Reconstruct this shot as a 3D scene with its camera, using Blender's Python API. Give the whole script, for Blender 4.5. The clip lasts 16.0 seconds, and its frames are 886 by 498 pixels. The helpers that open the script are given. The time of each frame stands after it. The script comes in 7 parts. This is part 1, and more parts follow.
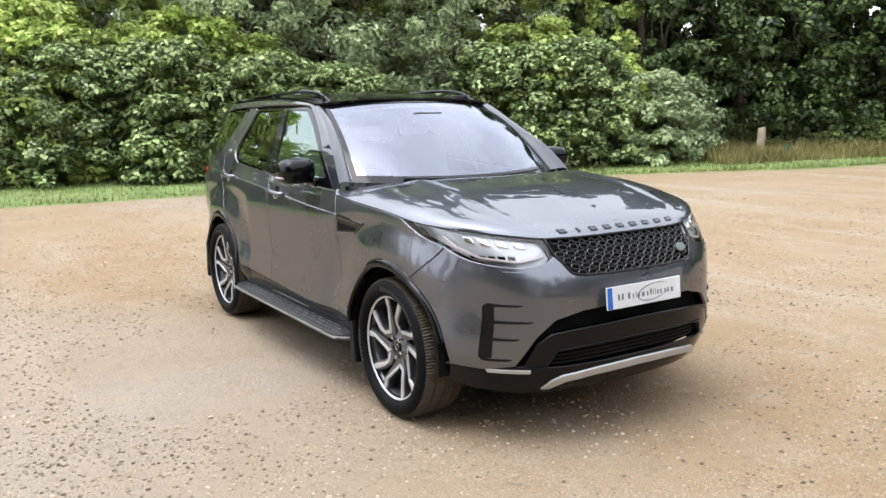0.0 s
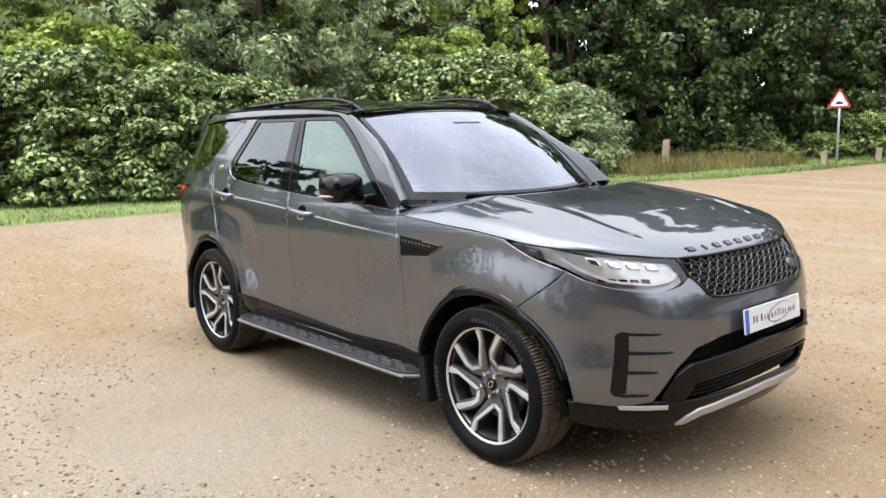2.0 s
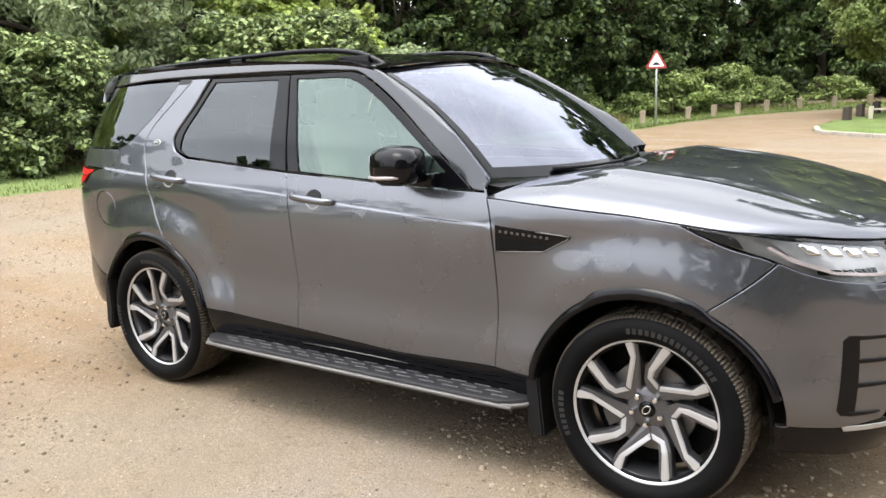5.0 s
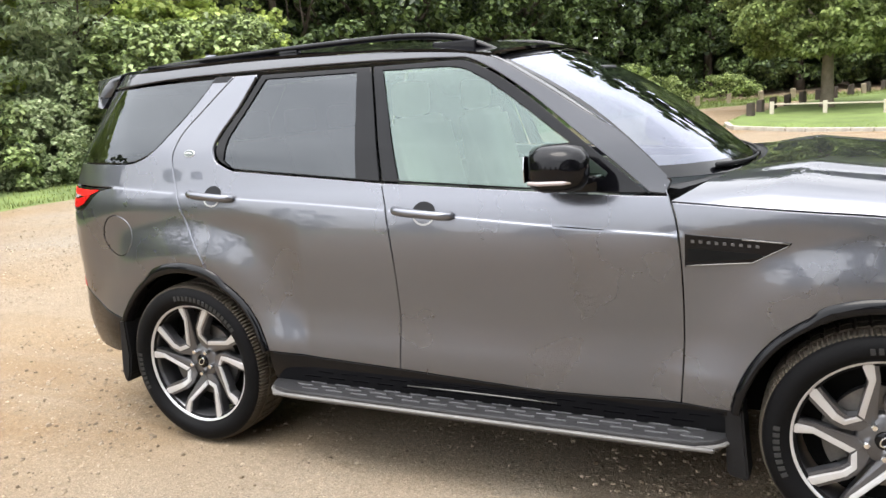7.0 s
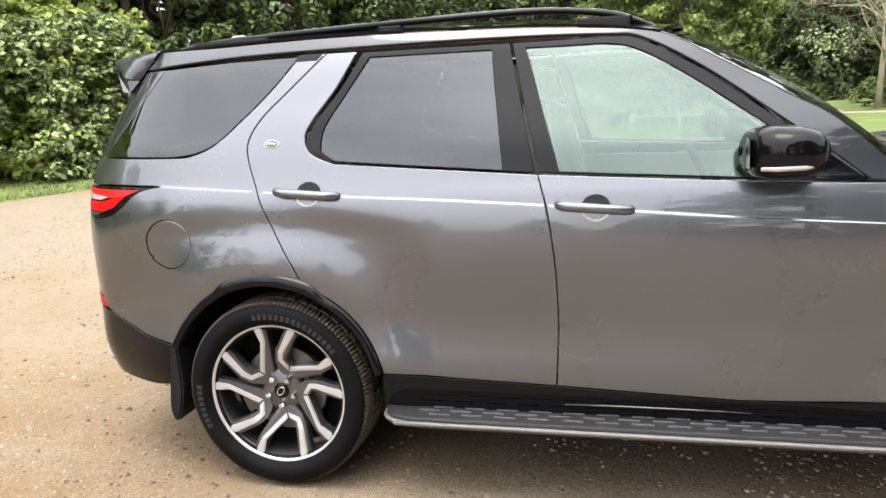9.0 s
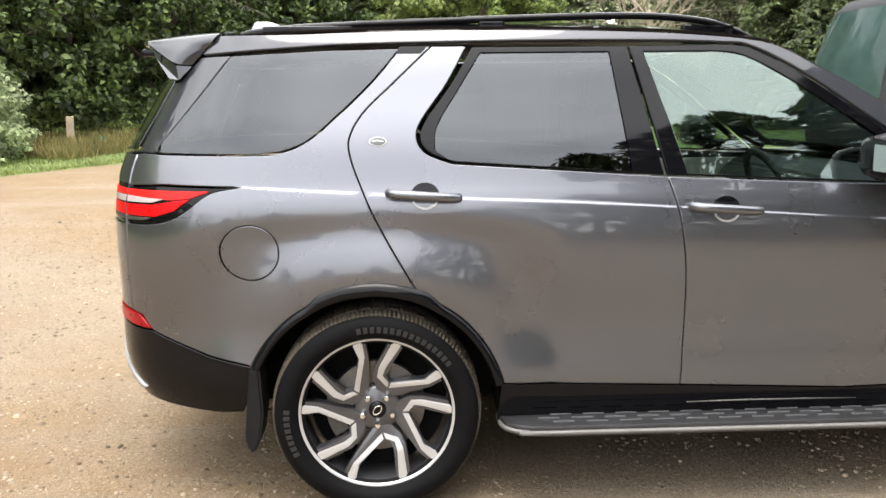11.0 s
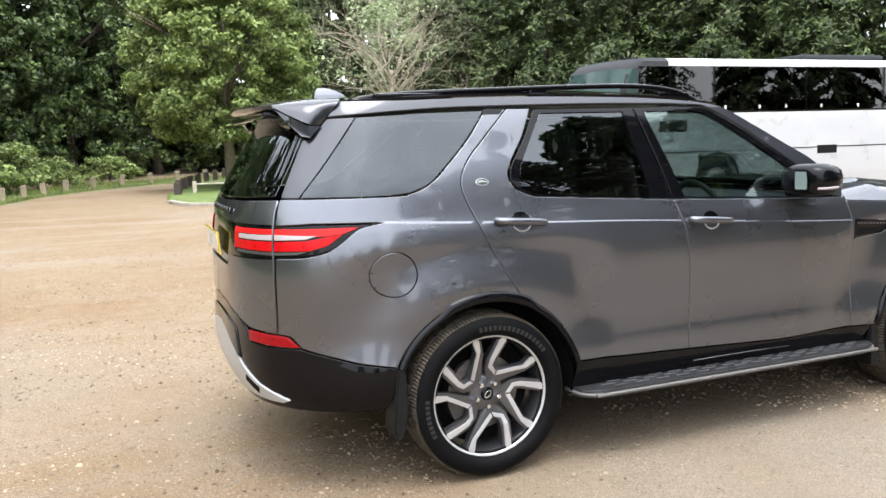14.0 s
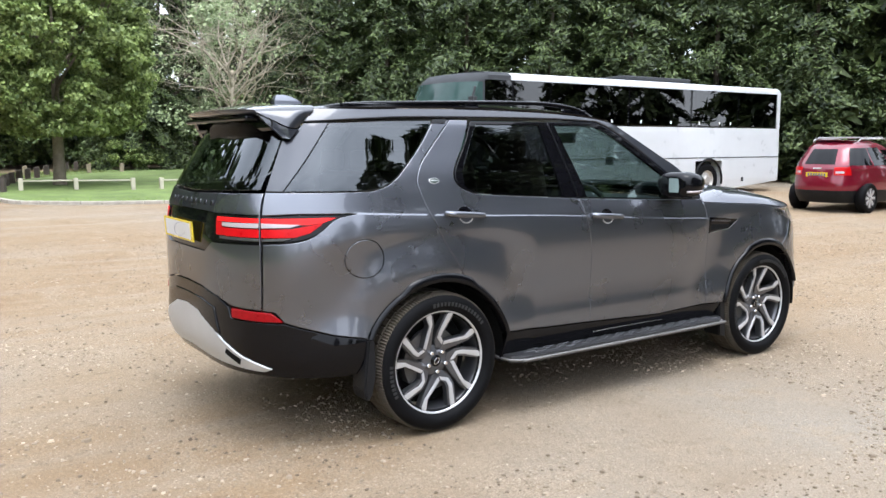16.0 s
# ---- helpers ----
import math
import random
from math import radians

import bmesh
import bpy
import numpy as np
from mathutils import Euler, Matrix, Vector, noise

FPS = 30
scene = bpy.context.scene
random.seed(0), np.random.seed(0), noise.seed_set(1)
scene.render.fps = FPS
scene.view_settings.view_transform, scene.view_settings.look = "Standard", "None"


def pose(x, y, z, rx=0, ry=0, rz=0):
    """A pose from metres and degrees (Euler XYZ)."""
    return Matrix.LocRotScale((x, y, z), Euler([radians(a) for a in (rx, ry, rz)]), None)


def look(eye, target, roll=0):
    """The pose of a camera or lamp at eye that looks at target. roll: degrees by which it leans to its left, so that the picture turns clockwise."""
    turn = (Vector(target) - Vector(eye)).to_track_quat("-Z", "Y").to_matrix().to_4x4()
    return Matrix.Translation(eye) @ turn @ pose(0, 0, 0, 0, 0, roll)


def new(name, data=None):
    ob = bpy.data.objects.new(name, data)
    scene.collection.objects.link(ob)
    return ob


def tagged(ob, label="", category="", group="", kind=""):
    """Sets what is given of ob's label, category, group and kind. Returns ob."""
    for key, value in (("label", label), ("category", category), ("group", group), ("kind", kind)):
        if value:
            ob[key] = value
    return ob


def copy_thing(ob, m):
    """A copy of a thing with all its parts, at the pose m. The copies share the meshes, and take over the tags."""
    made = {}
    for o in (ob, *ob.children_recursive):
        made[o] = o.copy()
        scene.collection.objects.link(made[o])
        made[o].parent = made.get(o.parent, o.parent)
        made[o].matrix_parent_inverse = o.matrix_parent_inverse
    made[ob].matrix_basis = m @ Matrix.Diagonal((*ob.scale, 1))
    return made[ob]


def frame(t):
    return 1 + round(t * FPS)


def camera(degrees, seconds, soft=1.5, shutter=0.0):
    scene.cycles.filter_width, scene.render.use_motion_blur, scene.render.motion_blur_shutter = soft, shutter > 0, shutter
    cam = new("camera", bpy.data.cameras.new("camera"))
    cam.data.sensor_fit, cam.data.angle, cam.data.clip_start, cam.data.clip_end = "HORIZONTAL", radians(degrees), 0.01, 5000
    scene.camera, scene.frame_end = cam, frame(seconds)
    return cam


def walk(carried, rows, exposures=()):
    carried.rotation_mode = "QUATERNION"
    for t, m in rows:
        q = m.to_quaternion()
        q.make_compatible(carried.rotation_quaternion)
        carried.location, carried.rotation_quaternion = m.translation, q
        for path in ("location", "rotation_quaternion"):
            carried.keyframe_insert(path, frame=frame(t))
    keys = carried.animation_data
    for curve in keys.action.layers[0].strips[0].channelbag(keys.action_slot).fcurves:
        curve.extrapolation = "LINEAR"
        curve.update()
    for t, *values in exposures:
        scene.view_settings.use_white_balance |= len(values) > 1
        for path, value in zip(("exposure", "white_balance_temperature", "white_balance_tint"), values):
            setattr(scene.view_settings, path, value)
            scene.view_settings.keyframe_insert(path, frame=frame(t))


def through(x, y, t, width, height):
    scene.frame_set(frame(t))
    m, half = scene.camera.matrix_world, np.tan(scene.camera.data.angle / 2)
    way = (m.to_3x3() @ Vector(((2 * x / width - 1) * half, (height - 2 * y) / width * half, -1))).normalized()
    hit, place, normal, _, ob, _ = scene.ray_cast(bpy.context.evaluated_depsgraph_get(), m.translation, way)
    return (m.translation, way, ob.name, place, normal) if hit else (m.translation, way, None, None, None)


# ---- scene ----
cam = camera(57.1, 16.0)
PATH = [
    (0, (5.309, -3.049, 1.674), (3.643, -1.992, 1.344), -1.0),
    (0.5, (5.063, -3.191, 1.672), (3.435, -2.075, 1.346), -1.3),
    (1, (4.82, -3.397, 1.677), (3.232, -2.222, 1.366), -1.4),
    (1.5, (4.53, -3.545, 1.665), (2.987, -2.31, 1.363), -1.3),
    (2, (4.238, -3.627, 1.659), (2.746, -2.33, 1.359), -1.3),
    (2.5, (3.965, -3.782, 1.659), (2.533, -2.421, 1.347), -1.4),
    (3, (3.683, -3.854, 1.65), (2.32, -2.427, 1.319), -1.5),
    (5.5, (2.203, -3.794, 1.654), (1.15, -2.141, 1.254), -2.4),
    (6, (1.905, -3.795, 1.654), (0.904, -2.111, 1.254), -2.8),
    (6.5, (1.604, -3.766, 1.645), (0.666, -2.046, 1.245), -3.2),
    (7, (1.292, -3.785, 1.625), (0.424, -2.026, 1.236), -3.5),
    (7.5, (0.971, -3.809, 1.607), (0.184, -2.01, 1.226), -3.5),
    (8, (0.646, -3.783, 1.577), (-0.052, -1.948, 1.199), -3.4),
    (8.5, (0.333, -3.811, 1.563), (-0.274, -1.942, 1.186), -3.2),
    (11, (-1.328, -3.83, 1.559), (-1.247, -1.867, 1.185), -0.6),
    (11.5, (-1.606, -3.844, 1.542), (-1.407, -1.887, 1.179), -0.9),
    (12, (-1.919, -3.961, 1.553), (-1.614, -2.015, 1.207), -1.5),
    (12.5, (-2.252, -4.013, 1.537), (-1.832, -2.085, 1.209), -2.1),
    (13, (-2.552, -4.074, 1.555), (-2.02, -2.17, 1.25), -2.4),
    (13.5, (-2.848, -4.188, 1.579), (-2.21, -2.313, 1.3), -2.3),
    (14, (-3.044, -4.317, 1.578), (-2.299, -2.479, 1.32), -1.8),
    (14.5, (-3.236, -4.411, 1.586), (-2.385, -2.617, 1.346), -1.2),
    (15, (-3.487, -4.465, 1.595), (-2.535, -2.722, 1.355), -0.5),
    (15.5, (-3.717, -4.558, 1.583), (-2.677, -2.867, 1.336), -0.1),
    (16, (-3.941, -4.602, 1.59), (-2.819, -2.966, 1.336), -0.1),
]
walk(cam, [(t, look(eye, target, roll)) for t, eye, target, roll in PATH], exposures=[(0, 1.70, 6300, 10), (3, 1.72, 6550, 10), (7, 1.90, 6650, 10), (8.5, 1.95, 6850, 10), (12, 1.88, 6850, 10), (14.5, 1.76, 6200, 10), (16, 1.68, 6000, 10)])

# ---- sky and sun ----
world = bpy.data.worlds.new("overcast_sky")
scene.world = world
world.use_nodes = True
wn, wl = world.node_tree.nodes, world.node_tree.links
wn.clear()
w_out = wn.new("ShaderNodeOutputWorld")
w_bg = wn.new("ShaderNodeBackground")
w_sky = wn.new("ShaderNodeTexSky")
w_sky.sky_type = "NISHITA"
w_sky.sun_disc = False
SUN_ELEVATION, SUN_AZIMUTH = radians(73), radians(196)
w_sky.sun_elevation, w_sky.sun_rotation = SUN_ELEVATION, SUN_AZIMUTH
w_sky.dust_density = 3.0
w_co = wn.new("ShaderNodeTexCoord")
w_map = wn.new("ShaderNodeMapping")
w_map.inputs["Scale"].default_value = (1.0, 1.0, 2.6)
w_noise = wn.new("ShaderNodeTexNoise")
w_noise.inputs["Scale"].default_value = 2.1
w_noise.inputs["Detail"].default_value = 7.0
w_noise.inputs["Roughness"].default_value = 0.55
w_ramp = wn.new("ShaderNodeValToRGB")
w_ramp.color_ramp.elements[0].position, w_ramp.color_ramp.elements[0].color = 0.34, (8.8, 9.1, 9.7, 1)
w_ramp.color_ramp.elements[1].position, w_ramp.color_ramp.elements[1].color = 0.68, (13.8, 14.1, 14.6, 1)
w_mix = wn.new("ShaderNodeMix")
w_mix.data_type = "RGBA"
w_mix.inputs["Factor"].default_value = 0.86
wl.new(w_co.outputs["Generated"], w_map.inputs["Vector"])
wl.new(w_map.outputs["Vector"], w_noise.inputs["Vector"])
wl.new(w_noise.outputs["Fac"], w_ramp.inputs["Fac"])
wl.new(w_sky.outputs["Color"], w_mix.inputs["A"])
wl.new(w_ramp.outputs["Color"], w_mix.inputs["B"])
# the cloud is brighter towards the hidden sun
sun_way = Vector((math.sin(SUN_AZIMUTH) * math.cos(SUN_ELEVATION), math.cos(SUN_AZIMUTH) * math.cos(SUN_ELEVATION), math.sin(SUN_ELEVATION)))
w_dot, w_pos, w_pow, w_gain, w_lit = wn.new("ShaderNodeVectorMath"), wn.new("ShaderNodeMath"), wn.new("ShaderNodeMath"), wn.new("ShaderNodeMath"), wn.new("ShaderNodeVectorMath")
w_dot.operation, w_pos.operation, w_pow.operation, w_gain.operation, w_lit.operation = "DOT_PRODUCT", "MAXIMUM", "POWER", "MULTIPLY_ADD", "SCALE"
w_dot.inputs[1].default_value = sun_way
w_pos.inputs[1].default_value, w_pow.inputs[1].default_value = 0.0, 4.0
w_gain.inputs[1].default_value, w_gain.inputs[2].default_value = 1.05, 0.82
wl.new(w_co.outputs["Generated"], w_dot.inputs[0])
wl.new(w_dot.outputs["Value"], w_pos.inputs[0])
wl.new(w_pos.outputs[0], w_pow.inputs[0])
wl.new(w_pow.outputs[0], w_gain.inputs[0])
wl.new(w_mix.outputs["Result"], w_lit.inputs[0])
wl.new(w_gain.outputs[0], w_lit.inputs["Scale"])
wl.new(w_lit.outputs[0], w_bg.inputs["Color"])
w_bg.inputs["Strength"].default_value = 0.096
wl.new(w_bg.outputs["Background"], w_out.inputs["Surface"])

sun = new("sun", bpy.data.lights.new("sun", "SUN"))
sun.data.energy, sun.data.angle, sun.data.color = 0.5, radians(30), (1.0, 0.95, 0.88)
sun.matrix_world = look(sun_way * 60, (0, 0, 0))


# ---- materials ----
def ground_z(x, y):
    t = min(1.0, max(0.0, (math.hypot(x, y + 2) - 6) / 44))
    return 0.45 * t * t * (3 - 2 * t)


def shader(name):
    m = bpy.data.materials.new(name)
    m.use_nodes = True
    return m, m.node_tree.nodes, m.node_tree.links, m.node_tree.nodes["Principled BSDF"]


def surface(name, base, rough=0.5, metal=0.0, vary=0.15, scale=6.0, bump=0.0, fine=120.0, coat=0.0, rough_vary=0.1, spec=0.5):
    """A painted, plastic, metal or stone surface: two scales of noise on colour, gloss and relief."""
    m, n, l, b = shader(name)
    co = n.new("ShaderNodeTexCoord")
    big, small = n.new("ShaderNodeTexNoise"), n.new("ShaderNodeTexNoise")
    big.inputs["Scale"].default_value, big.inputs["Detail"].default_value = scale, 5
    small.inputs["Scale"].default_value, small.inputs["Detail"].default_value = fine, 3
    for t in (big, small):
        l.new(co.outputs["Object"], t.inputs["Vector"])
    add = n.new("ShaderNodeMath")
    add.operation = "MULTIPLY_ADD"
    l.new(small.outputs["Fac"], add.inputs[0])
    add.inputs[1].default_value = 0.5
    l.new(big.outputs["Fac"], add.inputs[2])
    ramp = n.new("ShaderNodeMapRange")
    ramp.inputs["From Min"].default_value, ramp.inputs["From Max"].default_value = 0.45, 1.05
    ramp.inputs["To Min"].default_value, ramp.inputs["To Max"].default_value = 1 - vary, 1 + vary
    l.new(add.outputs[0], ramp.inputs["Value"])
    mul = n.new("ShaderNodeVectorMath")
    mul.operation = "SCALE"
    mul.inputs[0].default_value = base
    l.new(ramp.outputs[0], mul.inputs["Scale"])
    l.new(mul.outputs[0], b.inputs["Base Color"])
    rr = n.new("ShaderNodeMapRange")
    rr.inputs["To Min"].default_value, rr.inputs["To Max"].default_value = max(0.0, rough - rough_vary), min(1.0, rough + rough_vary)
    l.new(big.outputs["Fac"], rr.inputs["Value"])
    l.new(rr.outputs[0], b.inputs["Roughness"])
    b.inputs["Metallic"].default_value = metal
    b.inputs["Coat Weight"].default_value = coat
    b.inputs["Coat Roughness"].default_value = 0.03
    b.inputs["Specular IOR Level"].default_value = spec
    if bump:
        bp = n.new("ShaderNodeBump")
        bp.inputs["Strength"].default_value, bp.inputs["Distance"].default_value = bump, 0.01
        l.new(add.outputs[0], bp.inputs["Height"])
        l.new(bp.outputs[0], b.inputs["Normal"])
    return m


def car_paint(name, base, metal=0.25, rough=0.45):
    """Metallic paint under a clear coat, with fine flake and a little dust."""
    m, n, l, b = shader(name)
    co = n.new("ShaderNodeTexCoord")
    flake = n.new("ShaderNodeTexNoise")
    flake.inputs["Scale"].default_value = 900
    dust = n.new("ShaderNodeTexNoise")
    dust.inputs["Scale"].default_value, dust.inputs["Detail"].default_value = 3.5, 6
    l.new(co.outputs["Object"], flake.inputs["Vector"])
    l.new(co.outputs["Object"], dust.inputs["Vector"])
    rr = n.new("ShaderNodeMapRange")
    rr.inputs["To Min"].default_value, rr.inputs["To Max"].default_value = 0.75, 1.25
    l.new(flake.outputs["Fac"], rr.inputs["Value"])
    mul = n.new("ShaderNodeVectorMath")
    mul.operation = "SCALE"
    mul.inputs[0].default_value = base
    l.new(rr.outputs[0], mul.inputs["Scale"])
    l.new(mul.outputs[0], b.inputs["Base Color"])
    ro = n.new("ShaderNodeMapRange")
    ro.inputs["To Min"].default_value, ro.inputs["To Max"].default_value = rough - 0.05, rough + 0.08
    l.new(dust.outputs["Fac"], ro.inputs["Value"])
    l.new(ro.outputs[0], b.inputs["Roughness"])
    b.inputs["Metallic"].default_value = metal
    b.inputs["Coat Weight"].default_value = 1.0
    b.inputs["Coat Roughness"].default_value = 0.015
    b.inputs["Coat IOR"].default_value = 1.55
    b.inputs["Specular Tint"].default_value = (0.25, 0.25, 0.26, 1)
    return m


def tinted_glass(name, tint, mirror=0.06, sheen=(1, 1, 1)):
    """A thin pane: tinted where one looks through, shinier at a glancing view."""
    m, n, l, b = shader(name)
    n.remove(b)
    see, shine, mix, view = n.new("ShaderNodeBsdfTransparent"), n.new("ShaderNodeBsdfGlossy"), n.new("ShaderNodeMixShader"), n.new("ShaderNodeLayerWeight")
    see.inputs["Color"].default_value = (*tint, 1)
    shine.inputs["Roughness"].default_value = 0.01
    shine.inputs["Color"].default_value = (*sheen, 1)
    view.inputs["Blend"].default_value = 0.5
    rise, fit_in = n.new("ShaderNodeMath"), n.new("ShaderNodeMath")
    rise.operation, fit_in.operation = "POWER", "MULTIPLY_ADD"
    rise.inputs[1].default_value = 4.0
    fit_in.inputs[1].default_value, fit_in.inputs[2].default_value = 1 - mirror, mirror
    l.new(view.outputs["Facing"], rise.inputs[0])
    l.new(rise.outputs[0], fit_in.inputs[0])
    l.new(fit_in.outputs[0], mix.inputs["Fac"])
    l.new(see.outputs[0], mix.inputs[1])
    l.new(shine.outputs[0], mix.inputs[2])
    l.new(mix.outputs[0], n["Material Output"].inputs["Surface"])
    return m


def leaf_material(name, dark, light, rough=0.45, through=0.35):
    m, n, l, b = shader(name)
    geo = n.new("ShaderNodeNewGeometry")
    ramp = n.new("ShaderNodeValToRGB")
    ramp.color_ramp.elements[0].color, ramp.color_ramp.elements[1].color = (*dark, 1), (*light, 1)
    l.new(geo.outputs["Random Per Island"], ramp.inputs["Fac"])
    co = n.new("ShaderNodeTexCoord")
    patch_noise = n.new("ShaderNodeTexNoise")
    patch_noise.inputs["Scale"].default_value, patch_noise.inputs["Detail"].default_value = 0.7, 3
    l.new(co.outputs["Object"], patch_noise.inputs["Vector"])
    mr = n.new("ShaderNodeMapRange")
    mr.inputs["From Min"].default_value, mr.inputs["From Max"].default_value = 0.3, 0.7
    mr.inputs["To Min"].default_value, mr.inputs["To Max"].default_value = 0.56, 1.16
    l.new(patch_noise.outputs["Fac"], mr.inputs["Value"])
    mul = n.new("ShaderNodeVectorMath")
    mul.operation = "SCALE"
    l.new(ramp.outputs["Color"], mul.inputs[0])
    l.new(mr.outputs[0], mul.inputs["Scale"])
    l.new(mul.outputs[0], b.inputs["Base Color"])
    b.inputs["Roughness"].default_value = rough
    b.inputs["Specular IOR Level"].default_value = 0.28
    tr = n.new("ShaderNodeBsdfTranslucent")
    l.new(mul.outputs[0], tr.inputs["Color"])
    mix = n.new("ShaderNodeMixShader")
    mix.inputs["Fac"].default_value = through
    l.new(b.outputs[0], mix.inputs[1])
    l.new(tr.outputs[0], mix.inputs[2])
    l.new(mix.outputs[0], n["Material Output"].inputs["Surface"])
    return m


def gravel_material():
    """Compacted sandy gravel: tan soil, paler and greyer patches, grit, wheel-worn streaks."""
    m, n, l, b = shader("compacted_gravel")
    co = n.new("ShaderNodeTexCoord")

    def noise_node(scale, detail, vec=None, rough=0.6):
        t = n.new("ShaderNodeTexNoise")
        t.inputs["Scale"].default_value, t.inputs["Detail"].default_value, t.inputs["Roughness"].default_value = scale, detail, rough
        l.new(vec or co.outputs["Object"], t.inputs["Vector"])
        return t.outputs["Fac"]

    def mix_color(fac, a, c):
        x = n.new("ShaderNodeMix")
        x.data_type = "RGBA"
        l.new(fac, x.inputs["Factor"])
        for sock, v in (("A", a), ("B", c)):
            if isinstance(v, tuple):
                x.inputs[sock].default_value = (*v, 1)
            else:
                l.new(v, x.inputs[sock])
        return x.outputs["Result"]

    def ramp(fac, lo, hi):
        r = n.new("ShaderNodeMapRange")
        r.inputs["From Min"].default_value, r.inputs["From Max"].default_value = lo, hi
        l.new(fac, r.inputs["Value"])
        return r.outputs[0]

    soil = mix_color(ramp(noise_node(0.30, 5), 0.36, 0.64), (0.258, 0.173, 0.097), (0.300, 0.223, 0.142))
    soil = mix_color(ramp(noise_node(0.11, 4), 0.50, 0.66), soil, (0.30, 0.262, 0.212))
    lanes = n.new("ShaderNodeMapping")
    lanes.inputs["Scale"].default_value, lanes.inputs["Rotation"].default_value = (0.10, 1.1, 1.0), (0, 0, radians(24))
    l.new(co.outputs["Object"], lanes.inputs["Vector"])
    soil = mix_color(ramp(noise_node(1.0, 5, lanes.outputs[0]), 0.52, 0.70), soil, (0.325, 0.268, 0.202))
    soil = mix_color(ramp(noise_node(1.7, 9, rough=0.8), 0.50, 0.68), soil, (0.33, 0.260, 0.182))
    soil = mix_color(ramp(noise_node(7, 9, rough=0.85), 0.54, 0.70), soil, (0.165, 0.115, 0.068))
    grit = noise_node(60, 5, rough=0.8)
    crowd = ramp(noise_node(0.9, 8, rough=0.75), 0.36, 0.58)

    def where_crowded(fac):
        g = n.new("ShaderNodeMath")
        g.operation = "MULTIPLY"
        l.new(fac, g.inputs[0])
        l.new(crowd, g.inputs[1])
        return g.outputs[0]

    soil = mix_color(where_crowded(ramp(grit, 0.52, 0.62)), soil, (0.42, 0.335, 0.235))
    soil = mix_color(where_crowded(ramp(noise_node(34, 6, rough=0.8), 0.57, 0.70)), soil, (0.13, 0.092, 0.058))
    heights = []
    for scale, reach, share in ((13, 0.16, 0.14), (24, 0.20, 0.26), (46, 0.24, 0.40)):
        vor = n.new("ShaderNodeTexVoronoi")
        vor.inputs["Scale"].default_value = scale
        l.new(co.outputs["Object"], vor.inputs["Vector"])
        body = n.new("ShaderNodeMapRange")
        body.inputs["From Min"].default_value, body.inputs["From Max"].default_value = reach * 0.8, reach * 1.1
        body.inputs["To Min"].default_value, body.inputs["To Max"].default_value = 1.0, 0.0
        l.new(vor.outputs["Distance"], body.inputs["Value"])
        tone = n.new("ShaderNodeSeparateColor")
        l.new(vor.outputs["Color"], tone.inputs[0])
        pick = n.new("ShaderNodeMath")
        pick.operation = "LESS_THAN"
        l.new(tone.outputs[0], pick.inputs[0])
        keep = n.new("ShaderNodeMath")
        keep.operation = "MULTIPLY"
        l.new(crowd, keep.inputs[0])
        keep.inputs[1].default_value = share
        l.new(keep.outputs[0], pick.inputs[1])
        stone = n.new("ShaderNodeMath")
        stone.operation = "MULTIPLY"
        l.new(body.outputs[0], stone.inputs[0])
        l.new(pick.outputs[0], stone.inputs[1])
        hue = mix_color(tone.outputs[1], (0.085, 0.058, 0.036), (0.52, 0.43, 0.32))
        soil = mix_color(stone.outputs[0], soil, hue)
        heights.append(stone.outputs[0])
    fine = n.new("ShaderNodeMapRange")
    fine.inputs["From Min"].default_value, fine.inputs["From Max"].default_value = 0.40, 0.60
    fine.inputs["To Min"].default_value, fine.inputs["To Max"].default_value = 0.46, 1.08
    l.new(noise_node(130, 6, rough=0.9), fine.inputs["Value"])
    lit = n.new("ShaderNodeVectorMath")
    lit.operation = "SCALE"
    l.new(soil, lit.inputs[0])
    l.new(fine.outputs[0], lit.inputs["Scale"])
    l.new(lit.outputs[0], b.inputs["Base Color"])
    b.inputs["Roughness"].default_value = 0.92
    b.inputs["Specular IOR Level"].default_value = 0.2
    bp = n.new("ShaderNodeBump")
    bp.inputs["Strength"].default_value, bp.inputs["Distance"].default_value = 0.9, 0.014
    height = noise_node(9, 8, rough=0.7)
    for part_height, weight in [(grit, 0.7)] + [(h, 0.35) for h in heights]:
        h = n.new("ShaderNodeMath")
        h.operation = "MULTIPLY_ADD"
        h.inputs[1].default_value = weight
        l.new(part_height, h.inputs[0])
        l.new(height, h.inputs[2])
        height = h.outputs[0]
    l.new(height, bp.inputs["Height"])
    l.new(bp.outputs[0], b.inputs["Normal"])
    return m


GRAVEL = gravel_material()
PEBBLE = leaf_material("pebble_stone", (0.13, 0.095, 0.062), (0.46, 0.375, 0.275), 0.85, 0.0)
TURF = surface("turf_soil", (0.12, 0.165, 0.045), 0.95, vary=0.4, scale=1.3, fine=30, bump=0.6)
GRASS = leaf_material("grass_blades", (0.11, 0.18, 0.03), (0.27, 0.37, 0.07), 0.6, 0.3)
VERGE_GRASS = leaf_material("verge_blades", (0.10, 0.13, 0.035), (0.27, 0.31, 0.10), 0.65, 0.25)
DRY_GRASS = leaf_material("dry_grass", (0.13, 0.14, 0.045), (0.36, 0.29, 0.12), 0.7, 0.25)
TARMAC = surface("worn_tarmac", (0.27, 0.25, 0.22), 0.9, vary=0.2, scale=0.6, fine=60, bump=0.3)
